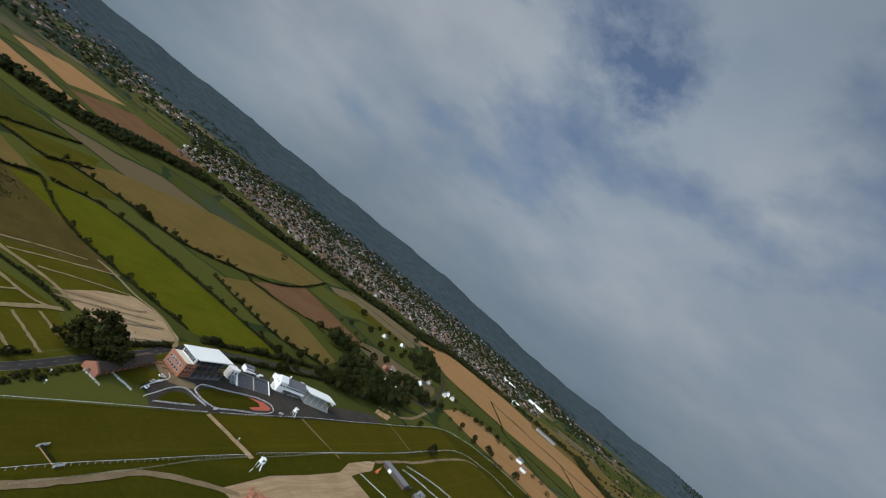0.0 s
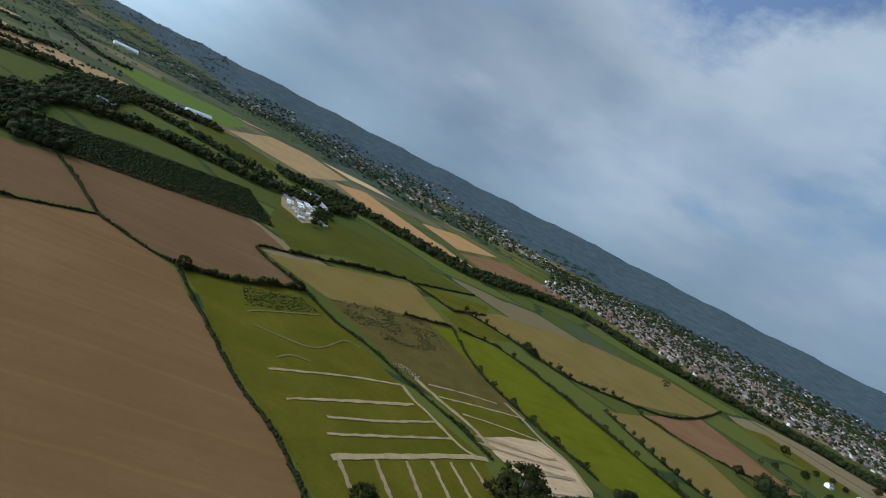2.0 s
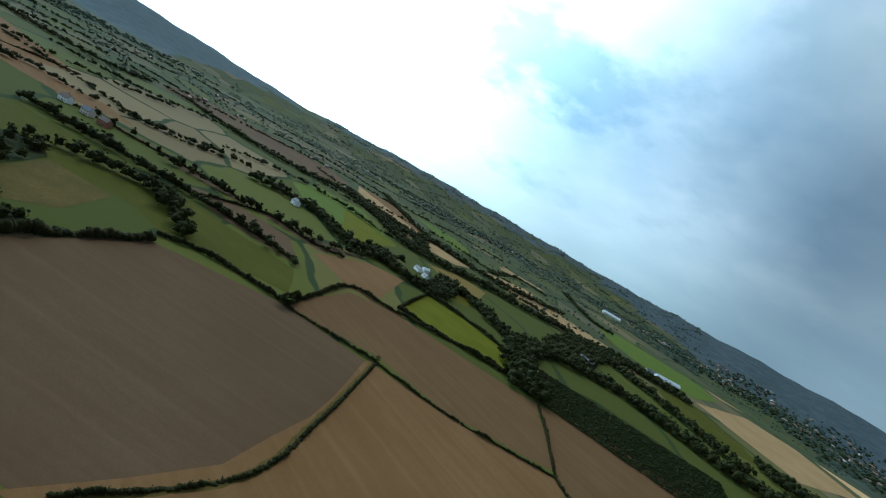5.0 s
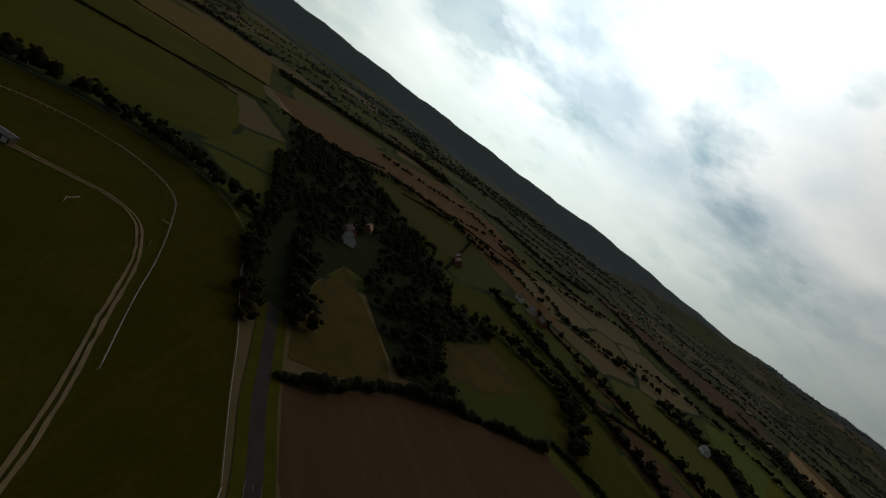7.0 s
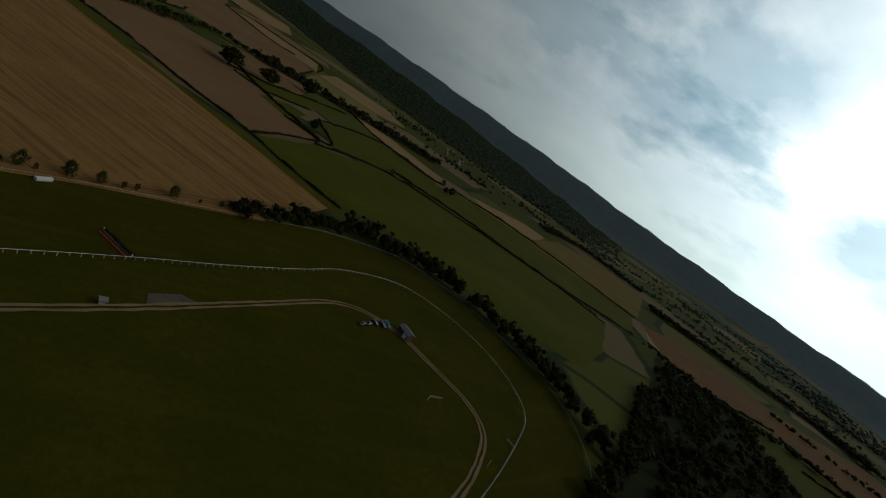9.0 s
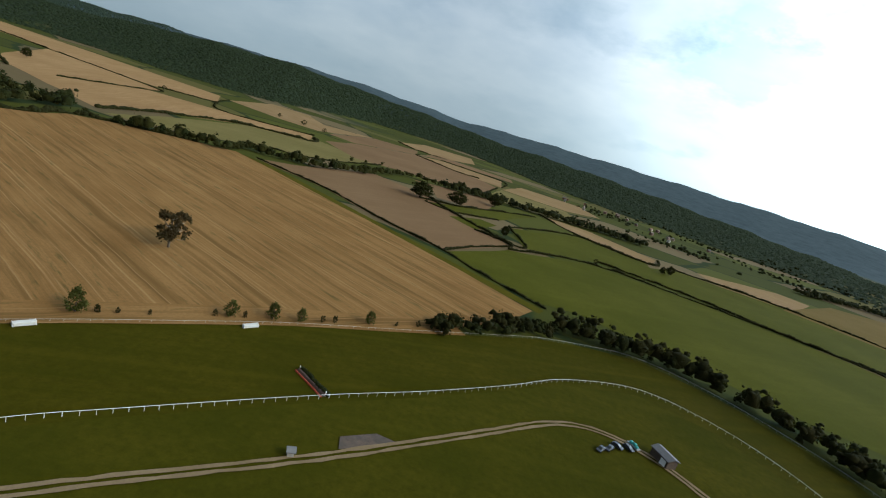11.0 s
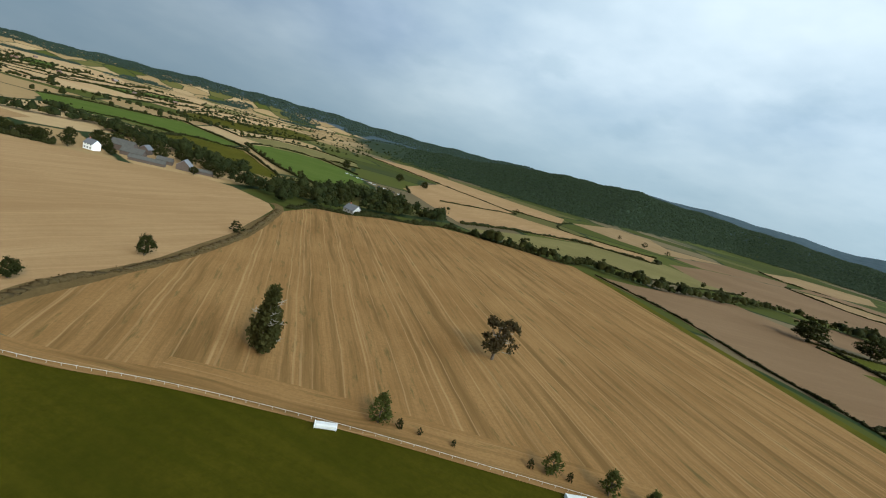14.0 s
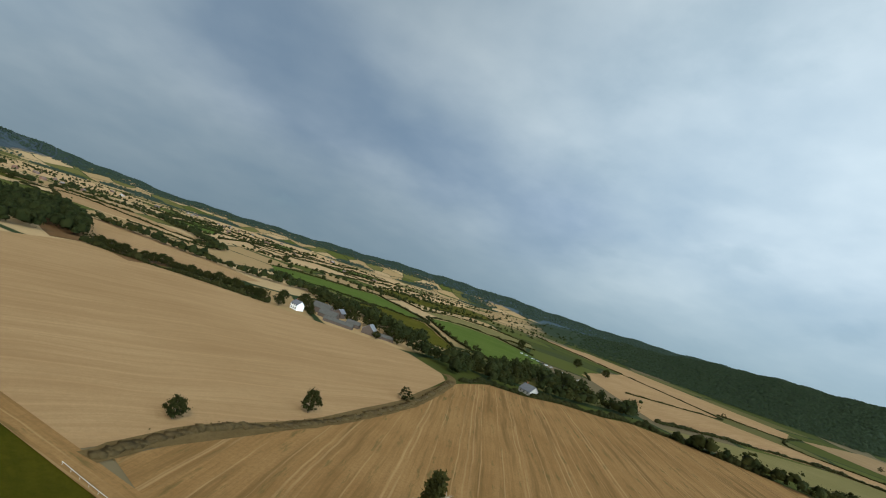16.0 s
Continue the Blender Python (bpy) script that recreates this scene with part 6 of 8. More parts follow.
# the wider country: belts and hedges of the west, and the row behind the pale stubble
for pts, wide, tall in (([(-1134, 211), (-1045, 257), (-867, 285), (-834, 345), (-845, 452), (-814, 530), (-809, 611), (-757, 643), (-667, 673), (-579, 683), (-450, 686)], 32, 9), ([(-589, 257), (-683, 332), (-628, 360), (-565, 361), (-536, 386), (-614, 486), (-579, 513)], 26, 8), ([(-1661, 387), (-1163, 404), (-1014, 462)], 16, 7),
                        ([(-1621, 1151), (-1212, 984), (-1146, 1018)], 18, 7), ([(-1086, 571), (-1279, 750), (-1213, 823)], 12, 6), ([(-934, 522), (-877, 604), (-757, 643)], 14, 7), ([(-498, -506), (-536, -465), (-597, -433), (-681, -428), (-760, -380), (-732, -299), (-742, -241)], 7, 6), ([(-770, -378), (-900, -348), (-849, -230), (-757, -102), (-802, -14)], 6, 4.5),
                        ([(-1072, -708), (-1098, -624)], 36, 10), ([(-1236, -533), (-1185, -411), (-1171, -296), (-1264, -244)], 20, 7), ([(-754, 27), (-756, 76), (-727, 127), (-631, 170), (-688, 228)], 22, 9), ([(-1245, 210), (-998, 282), (-1087, 420), (-980, 510), (-1014, 739)], 26, 8),
                        ([(-1272, -147), (-1127, 9), (-1117, 98)], 18, 7)):
    belt(pts, wide, tall, 4.6, "dark belt of hedgerow trees", 4, 8)
tree_row([(465, 113), (437, 59), (434, 11), (433, -33), (422, -73)], 9.5, 7, "far", 1.5, 1.15)
tree_row([(457, -92), (470, -109), (467, -133), (438, -153), (411, -175)], 9, 8, "far", 2.5, 1.1)


# ---------------------------------------------------------------- running rails
def running_rail(name, points, label, closed=False, spacing=3.2, height=1.15, mat="white_paint"):
    """White running rail: one long rail on goose-neck posts."""
    c = smooth_path(points, spacing, closed)
    ob = thing(name, (c[0, 0], c[0, 1], 0), 0, label, "rail", "racecourse rails")
    o = c[0, :2]
    part("rail", fast_mesh("rail", *tube([(*(q[:2] - o), height) for q in c], 0.062), mat), None, ob)
    post = fast_mesh("post", *joined(limb((0, 0.35, -0.05), (0, 0.30, height * 0.7), 0.05, 0.05, 5), limb((0, 0.30, height * 0.68), (0, 0, height), 0.05, 0.045, 5)), mat)
    for x, y, a in c:
        part("post", post, None, ob, m=pose(x - o[0], y - o[1], 0, 0, 0, math.degrees(a)))
    return ob


running_rail("running_rail", OUTER[0:6], "white plastic running rail beside the road")
running_rail("running_rail", [(108, 250)] + OUTER[6:17], "white plastic running rail before the grandstands")
running_rail("field_rail", OUTER[21:30], "weathered grey timber rail beside the stubble field", mat="rail_timber")
running_rail("running_rail", OUTER[29:] + OUTER[:1], "white plastic running rail along the outside of the bend", mat="worn_white")
running_rail("running_rail", INNER[:16], "white plastic running rail along the inside of the bend")
running_rail("running_rail", INNER[20:29], "white plastic running rail on the inside of the home straight")
running_rail("running_rail", [(127, 223), (78.9, 188.1), (12.1, 135.2), (-59.0, 50.5)], "white plastic running rail on the inside of the home straight")


# ---------------------------------------------------------------- grandstands and paddock
def seat_steps(w, d, h, n, at=(0, 0, 0)):
    """Stepped terrace that climbs along +y."""
    pts = [(at[1], at[2] - 0.02)]
    for k in range(n):
        pts += [(at[1] + d * k / n, at[2] + h * (k + 1) / n), (at[1] + d * (k + 1) / n, at[2] + h * (k + 1) / n)]
    pts += [(at[1] + d, at[2] - 0.02)]
    return profile(pts, at[0], at[0] + w)


def posts(parent, xs, y, z0, z1, mat="white_paint", r=0.15, name="post"):
    me = fast_mesh(name, *limb((0, 0, 0), (0, 0, z1 - z0), r, r, 8), mat)
    for x in xs:
        part(name, me, None, parent, m=pose(x, y, z0))


def panes(parent, x0, x1, n, y, z, w, h, mat="dark_glass", face="y", name="window"):
    """A row of windows in a wall, each with its frame and pane."""
    size = (w, 0.08, h) if face == "y" else (0.08, w, h)
    rim = (w + 0.24, 0.05, h + 0.24) if face == "y" else (0.05, w + 0.24, h + 0.24)
    frame_me, pane_me = bpy.data.meshes.new("window_frame"), bpy.data.meshes.new("pane")
    for me, s in ((frame_me, rim), (pane_me, size)):
        bm = box(*s)
        bm.to_mesh(me)
        bm.free()
    frame_me.materials.append(MATS["white_paint"])
    pane_me.materials.append(MATS[mat])
    for k in range(n):
        v = x0 + (x1 - x0) * (k + 0.5) / n
        at = (v, y, z) if face == "y" else (y, v, z)
        ob = part(name, frame_me, None, parent, m=pose(at[0], at[1], at[2] - 0.12))
        part("pane", pane_me, None, ob, m=pose(0, -0.01 if face == "y" else 0, 0.12) if face == "y" else pose(-0.01, 0, 0.12))


def main_stand():
    s = thing("grandstand", (79, 267, 0), 40, "brick grandstand with a wide white roof and glazed upper tier", "grandstand")
    part("brick_wing", prism([(0, 0), (9, 0), (9, 15), (0, 15)], 0, 8.6), "brick", s)
    part("parapet", profile([(-0.15, 8.6), (0.25, 8.6), (0.25, 9.6), (-0.15, 9.6)], -0.1, 9.1), "brick", s, "brick parapet")
    part("parapet", prism([(-0.15, 0.3), (0.25, 0.3), (0.25, 15.1), (-0.15, 15.1)], 8.6, 9.6), "brick", s, "brick parapet")
    part("terrace_floor", prism([(0.25, 0.25), (9, 0.25), (9, 15), (0.25, 15)], 8.6, 8.75), "render_cream", s, "pale roof terrace")
    for k in range(4):
        part("pier", box(1.2, 0.5, 9.9, (0.6 + k * 2.6, -0.2, 0), 0.05), "brick", s)
    panes(s, 0.8, 8.4, 3, -0.06, 3.0, 1.5, 1.9)
    panes(s, 0.8, 8.4, 3, -0.06, 6.0, 1.5, 1.5)
    panes(s, 1.5, 13.5, 5, -0.06, 2.2, 1.4, 1.7, face="x")
    panes(s, 1.5, 13.5, 5, -0.06, 5.4, 1.4, 1.7, face="x")
    part("main_block", prism([(9, 5), (36, 5), (36, 15), (9, 15)], 0, 12.2), "dark_timber", s)
    part("ground_floor_glazing", prism([(9, 3.6), (36, 3.6), (36, 4.98), (9, 4.98)], 0, 3.2), "dark_glass", s)
    part("lower_steps", seat_steps(26, 4.6, 2.2, 6, (10, -1.0, 0)), "slate", s)
    part("balcony", prism([(9, 0), (36, 0), (36, 5), (9, 5)], 4.2, 4.6), "slate", s)
    part("balcony_front", prism([(9, -0.12), (36, -0.12), (36, 0.02), (9, 0.02)], 4.2, 5.6), "dark_timber", s)
    part("upper_balcony", prism([(9, 1.2), (36, 1.2), (36, 5), (9, 5)], 7.8, 8.2), "slate", s)
    part("upper_balcony_front", prism([(9, 1.08), (36, 1.08), (36, 1.2), (9, 1.2)], 7.8, 9.0), "dark_timber", s)
    part("upper_glazing", prism([(9.5, 4.4), (36, 4.4), (36, 4.98), (9.5, 4.98)], 8.2, 12.0), "dark_glass", s)
    part("end_pavilion", prism([(7.6, 2.2), (9.4, 2.2), (9.4, 14.5), (7.6, 14.5)], 8.75, 12.2), "white_paint", s, "white framed pavilion end")
    panes(s, 2.6, 14.2, 7, 7.56, 9.2, 1.4, 2.6, face="x")
    part("roof", profile([(-1.2, 13.6), (-1.2, 13.9), (15.6, 12.6), (15.6, 12.3)], 6.2, 37.0), "white_sheet", s, "broad white sheet roof")
    part("roof_fascia", profile([(-1.35, 13.3), (-1.2, 13.3), (-1.2, 13.95), (-1.35, 13.95)], 6.2, 37.0), "white_paint", s)
    posts(s, [10 + 5.1 * k for k in range(6)], 0.6, 4.6, 13.5, "steel_grey", 0.14, "roof_post")
    posts(s, [9.6 + 5.2 * k for k in range(6)], -0.1, 0, 4.2, "steel_grey", 0.16, "column")
    posts(s, [9.4 + 1.5 * k for k in range(18)], -0.05, 5.6, 6.1, "steel_grey", 0.03, "baluster")
    for k in range(3):
        part("brick_planter", box(5.5, 1.0, 0.9, (-2.4 - 1.5 * k, 3 + k * 4.3, 0), 0.05), "brick", s)


def terrace_stand():
    s = thing("terrace", (120, 295, 0), 24, "open stepped concrete viewing terrace with a flat dark deck", "grandstand")
    part("steps", seat_steps(14.2, 8.5, 4.6, 11, (0.6, 0, 0)), "slate", s, "grey terrace steps")
    part("steps", seat_steps(13.6, 8.5, 4.6, 11, (15.4, -0.5, 0)), "slate", s, "grey terrace steps")
    part("side_wall", profile([(-0.3, 0), (8.6, 0), (8.6, 5.4), (7.8, 5.4), (-0.3, 1.0)], 14.85, 15.3), "concrete", s)
    part("side_wall", profile([(-0.3, 0), (8.6, 0), (8.6, 5.4), (7.8, 5.4), (-0.3, 1.0)], 0.1, 0.55), "white_paint", s)
    part("side_wall", profile([(-0.8, 0), (8.6, 0), (8.6, 5.4), (7.8, 5.4), (-0.8, 1.0)], 29.05, 29.5), "white_paint", s)
    part("deck_block", prism([(0.5, 8.65), (31, 8.65), (31, 20), (0.5, 20)], 0, 4.8), "apron", s, "flat dark roof deck")
    part("deck_rail", prism([(0.5, 8.7), (31, 8.7), (31, 8.82), (0.5, 8.82)], 4.8, 5.9), "steel_grey", s)
    part("stair_tower", prism([(-6, 6), (0, 6), (0, 12), (-6, 12)], 0, 7.2), "white_paint", s, "white stair tower")
    panes(s, -5.5, -0.5, 2, 5.95, 4.4, 1.3, 1.4)
    panes(s, -5.5, -0.5, 2, 5.95, 1.2, 1.3, 1.6)
    part("tower_coping", prism([(-6.2, 5.8), (0.2, 5.8), (0.2, 12.2), (-6.2, 12.2)], 7.2, 7.45), "white_sheet", s)
    for k in range(4):
        part("stair_flight", profile([(1.0, 0.0), (5.8, 3.6), (5.8, 4.1), (1.0, 0.5)], -5.4 + k * 1.3, -4.6 + k * 1.3), "steel_grey", s)
    hut = part("roof_cabin", prism([(9, 13), (16, 13), (16, 18), (9, 18)], 4.8, 8.6), "white_paint", s, "white roof cabin")
    part("cabin_roof", profile([(12.6, 8.6), (18.4, 8.6), (15.5, 9.6)], 8.6, 16.4), "slate", hut)
    part("cabin_balcony", prism([(7.6, 11.2), (17.5, 11.2), (17.5, 13), (7.6, 13)], 6.2, 6.45), "white_paint", hut)
    posts(hut, [7.8, 10.2, 12.6, 15.0, 17.3], 11.4, 4.8, 7.4, "white_paint", 0.08)
    panes(s, 9.4, 15.6, 3, 12.95, 6.8, 1.4, 1.1)
    for x, y, w, d, h in ((3, 12, 4, 1.2, 1.0), (21, 12, 2.2, 1.6, 1.3), (26, 15, 3, 1.5, 0.9), (19, 17.5, 1.4, 1.4, 1.6)):
        part("roof_unit", box(w, d, h, (x, y, 4.8), 0.06), "white_sheet", s)


def clubhouse_stand():
    s = thing("clubhouse", (154, 320, 0), 18, "white two-storey clubhouse with a long balcony and dark roof", "grandstand")
    part("ground_floor", prism([(0, 3), (26, 3), (26, 14), (0, 14)], 0, 3.6), "dark_timber", s)
    part("upper_floor", prism([(0, 1.2), (26, 1.2), (26, 14), (0, 14)], 3.6, 7.0), "white_paint", s)
    panes(s, 6.6, 25.6, 9, 1.16, 4.7, 1.5, 1.4)
    part("balcony", prism([(0, -0.6), (26, -0.6), (26, 1.2), (0, 1.2)], 3.4, 3.65), "white_paint", s)
    posts(s, [0.4 + 2.1 * k for k in range(13)], -0.45, 0, 4.6, "white_paint", 0.09)
    part("balcony_rail", profile([(-0.55, 4.5), (-0.45, 4.5), (-0.45, 4.65), (-0.55, 4.65)], 0, 26), "white_paint", s)
    part("roof", profile([(0.4, 6.95), (0.4, 7.15), (7.6, 10.2), (14.8, 7.15), (14.8, 6.95)], 6.0, 26.4), "slate", s, "dark pitched roof")
    tower = part("gable_tower", profile([(0.2, 0), (0.2, 8.4), (4.2, 11.4), (8.2, 8.4), (8.2, 0)], -0.6, 6.0), "white_paint", s, "white gabled tower")
    part("gable_roof", profile([(-0.2, 8.2), (4.2, 11.5), (8.6, 8.2), (8.6, 8.5), (4.2, 11.85), (-0.2, 8.5)], -0.9, 6.2), "white_sheet", tower)
    panes(tower, 0.0, 5.6, 2, 0.16, 4.8, 1.2, 1.5)
    panes(tower, 1.6, 7.0, 2, -0.64, 6.2, 0.9, 1.2, face="x")
    part("outside_stair", seat_steps(2.2, 5.0, 3.6, 12, (-3.0, 0.4, 0)), "white_paint", s)
    part("chimney", box(1.0, 0.8, 2.6, (10, 7.6, 9.4), 0.05), "white_paint", s)
    part("link_roof", profile([(3, 8.6), (3, 8.85), (14, 8.0), (14, 7.75)], 26.5, 30), "white_sheet", s)
    part("link_block", prism([(26.02, 5), (30, 5), (30, 14), (26.02, 14)], 0, 7.6), "white_paint", s)


def canopy_stand():
    s = thing("covered_stand", (181, 325, 0), 13, "stepped stand under a sloping white canopy", "grandstand")
    part("steps", seat_steps(24, 11, 5.2, 13, (0.4, 0, 0)), "concrete", s, "grey terrace steps")
    part("back_wall", prism([(0, 11.05), (25, 11.05), (25, 11.5), (0, 11.5)], 0, 8.8), "white_paint", s)
    part("side_wall", profile([(0.0, 0), (11.04, 0), (11.04, 6.4), (0.0, 1.3)], 0.0, 0.36), "concrete", s)
    part("side_wall", profile([(0.0, 0), (11.04, 0), (11.04, 6.4), (0.0, 1.3)], 24.45, 24.9), "concrete", s)
    part("canopy", profile([(-0.6, 9.7), (-0.6, 9.95), (13.0, 8.95), (13.0, 8.7)], -1.2, 26.2), "white_sheet", s, "white sheet canopy")
    part("fascia", profile([(-0.75, 9.2), (-0.6, 9.2), (-0.6, 10.0), (-0.75, 10.0)], -1.2, 26.2), "white_paint", s)
    posts(s, [0.8 + 5.8 * k for k in range(5)], 2.2, 0.9, 9.6, "white_paint", 0.13, "canopy_post")
    for k in range(5):
        part("brace", fast_mesh("brace", *limb((0.8 + 5.8 * k, 2.2, 6.6), (0.8 + 5.8 * k, 7.0, 9.3), 0.08, 0.08, 6), "white_paint"), None, s)
    part("end_screen", profile([(0.0, 6.6), (4.5, 6.9), (4.5, 9.4), (0.0, 9.6)], 25.0, 25.12), "white_sheet", s)


main_stand(), terrace_stand(), clubhouse_stand(), canopy_stand()


def white_fence(points, label, gap=2.4, height=1.2, closed=False):
    """White paddock fence: two boards on posts."""
    c = smooth_path(points, gap, closed)
    ob = thing("paddock_fence", (c[0, 0], c[0, 1], 0), 0, label, "fence", "paddock fences")
    o = c[0, :2]
    for h, name in ((height, "top_rail"), (height * 0.55, "lower_rail")):
        part(name, fast_mesh(name, *tube([(*(q[:2] - o), h) for q in c], 0.075, 4), "white_paint"), None, ob)
    me = fast_mesh("post", *limb((0, 0, -0.05), (0, 0, height + 0.1), 0.09, 0.09, 5), "white_paint")
    for x, y, a in c:
        part("post", me, None, ob, m=pose(x - o[0], y - o[1], 0))


white_fence([(94, 270), (91, 262), (95, 256), (101, 253), (107, 254), (119, 262), (137, 273), (147, 283), (148, 290), (143, 293), (131, 290), (114, 281), (97, 273)], "white double-railed fence round the parade ring", 2.2, 1.3, True)
white_fence([(64.6, 231.0), (71, 241), (77, 251), (85, 258), (91, 255), (99, 250)], "white railed fence round a small lawn", 2.0)
white_fence([(62, 237), (65, 243), (69, 250), (75, 260), (74, 266)], "white railed walkway fence", 1.8)
white_fence([(69.7, 230.3), (80, 237), (92, 245)], "white railed fence beside the course", 2.2)
white_fence([(34.6, 228.4), (40.4, 224.7), (45.3, 221.0)], "short run of white rail", 2.2)
white_fence([(46.6, 237.8), (52.5, 234.2), (59.5, 229.7)], "short run of white rail", 2.2)
white_fence([(278, 302), (291, 297), (309, 285), (329, 275)], "white rail in the infield", 3.0)
white_fence([(287, 312), (305, 310), (323, 304), (341, 292), (356, 279)], "white rail in the infield", 3.0)
white_fence([(352, 285), (356, 265), (351, 249), (336, 238)], "low rail beside the pond", 2.5, 0.9)


plain("dark_tile", (0.075, 0.055, 0.045), 0.85, 0.3, 0.8)


def stable_range():
    s = thing("stable_range", (40.5, 228.7, 0), 58, "long low brick stable range with a brown tiled roof", "building")
    part("wall", prism([(0, 0), (45, 0), (45, 7), (0, 7)], 0, 2.8), "brick", s)
    part("roof", profile([(-0.7, 2.7), (3.5, 5.2), (7.7, 2.7), (7.7, 2.9), (3.5, 5.5), (-0.7, 2.9)], -0.4, 45.4), "dark_tile", s)
    for k in range(9):
        part("stall_door", box(2.2, 0.1, 2.2, (5 + k * 4.6, -0.04, 0)), "dark_timber", s)
    gable = part("gable_end", profile([(-1.0, 0), (8.0, 0), (8.0, 3.2), (3.5, 6.4), (-1.0, 3.2)], -1.5, 0.0), "brick", s, "orange brick gable end")
    part("door", box(0.1, 1.6, 2.3, (-1.53, 3.4, 0)), "dark_timber", gable)


stable_range()


def shed(x, y, a, l, w, h, label, roof="slate", wall="dark_timber", doors=3):
    s = thing("shed", (x, y, 0), a, label, "shed")
    part("wall", prism([(0, 0), (l, 0), (l, w), (0, w)], 0, h), wall, s)
    part("roof", profile([(-0.5, h - 0.1), (w / 2, h + w * 0.2), (w + 0.5, h - 0.1), (w + 0.5, h + 0.12), (w / 2, h + w * 0.2 + 0.25), (-0.5, h + 0.12)], -0.4, l + 0.4), roof, s)
    for k in range(doors):
        part("door", box(l / doors * 0.6, 0.12, h * 0.8, (l * (k + 0.5) / doors, -0.05, 0)), "white_paint" if k == 1 else "dark_timber", s)
    return s


shed(253, 293, -62, 25, 7.5, 3.2, "long dark-roofed shed in the infield", doors=5)
shed(271, 265, -58, 15, 7, 3.0, "grey-roofed shed with white doors in the infield", doors=4)
shed(281, 274, -58, 5, 5, 3.0, "small square shed with a hipped grey roof", "barn_sheet", "concrete", 1)
shed(-65.8, -134.6, 30, 1.6, 1.5, 1.7, "small grey hut beside a track", "barn_sheet", "concrete", 1)


def viewing_gantry(x, y, a, label):
    """A small white tower: deck on legs, with a ladder and a cabin."""
    s = thing("viewing_tower", (x, y, 0), a, label, "tower", "white towers")
    posts(s, (-1.2, 1.2), -1.0, 0, 3.4, "white_paint", 0.1, "leg")
    posts(s, (-1.2, 1.2), 1.0, 0, 3.4, "white_paint", 0.1, "leg")
    part("deck", box(3.0, 2.6, 0.2, (0, 0, 3.4), 0.03), "white_paint", s)
    part("cabin", box(2.4, 2.0, 2.1, (0, 0, 3.6), 0.05), "white_paint", s)
    part("roof", box(3.0, 2.6, 0.16, (0, 0, 5.7), 0.03), "white_sheet", s)
    part("opening", box(1.8, 0.06, 0.9, (0, -1.02, 4.5)), "dark_glass", s)
    part("ladder", profile([(-3.0, 0.0), (-1.3, 3.4), (-1.3, 3.6), (-3.15, 0.0)], -0.4, 0.4), "white_paint", s)


viewing_gantry(166, 296, 34, "white judge's box on legs beside the course")
viewing_gantry(132, 216, 20, "white starter's tower beside a sand crossing")
for x, y, a in ((105, 252, 40), (155, 288, 20), (127.3, 209.8, 60), (136, 223, 120)):
    s = thing("white_gate", (x, y, 0), a, "white latticed gate panel beside the rail", "gate", "white gates")
    part("frame", box(3.6, 0.12, 0.16, (0, 0, 1.3)), "white_paint", s)
    part("frame", box(3.6, 0.12, 0.16, (0, 0, 0.2)), "white_paint", s)
    for k in range(7):
        part("slat", box(0.16, 0.1, 1.2, (-1.7 + k * 0.567, 0, 0.15)), "white_paint", s)


def chase_fence(x, y, a, l, label):
    """A steeplechase fence: birch hedge, red take-off board and pale apron."""
    s = thing("chase_fence", (x, y, 0), a, label, "fence", "race jumps")
    k = int(l / 0.5)
    at = np.stack([np.linspace(0, l, k), RNG.normal(size=k) * 0.15, np.full(k, 0.65)], 1)
    part("birch", fast_mesh("birch", *joined(lumps(at, np.full(k, 0.95), 0.8, 0.3), sprays(np.repeat(at, 5, 0) + RNG.normal(size=(5 * k, 3)) * 0.4, 0.18)), "leaf_wood"), None, s)
    part("take_off_board", profile([(1.9, 0), (2.3, 0), (2.2, 0.55), (2.05, 0.55)], 0, l), "red_plastic", s, "orange-red take-off board")
    part("apron_board", profile([(0.8, 0), (1.75, 0), (1.3, 0.75), (0.8, 0.95)], 0, l), "dark_timber", s)
    for e in (0.0, l):
        part("wing_post", box(0.2, 0.2, 1.7, (e, 0.6, 0), 0.02), "white_paint", s)


chase_fence(-59.4, -162.0, -27, 15, "dark birch steeplechase fence with an orange-red board")
for x, y, a, n in ((-184, -175, 27, 3), (-179, -172, 60, 2), (-219, -170, 130, 2), (-205, -150, 60, 2)):
    for k in range(n):
        s = thing("hurdle", (x + 2.4 * k * math.cos(radians(a)), y + 2.4 * k * math.sin(radians(a)), 0), a, "pale timber hurdle panel lying ready in the grass", "hurdle", "race hurdles")
        for h in (0.2, 0.55, 0.9):
            part("rail", box(2.2, 0.08, 0.1, (0, 0, h)), "timber", s)
        for e in (-1.0, 0, 1.0):
            part("upright", box(0.1, 0.1, 1.1, (e, 0, 0)), "white_paint", s)


def rail_pad(x, y, a):
    """A long white covered pen that stands against the rail."""
    s = thing("white_cabin", (x, y, 0), a, "long white plastic-covered cabin against the rail", "cabin", "white cabins")
    part("body", box(5.0, 1.4, 1.1, (0, 0, 0), 0.15), "worn_white", s)
    part("roof", profile([(-0.85, 1.1), (0.85, 1.1), (0.6, 1.28), (-0.6, 1.28)], -2.6, 2.6), "worn_white", s)
    for e in (-2.6, 2.6):
        part("end_frame", box(0.12, 1.6, 1.3, (e, 0, 0)), "white_paint", s)


rail_pad(-18.2, -179.3, 62)
rail_pad(20.6, -131.6, 65)


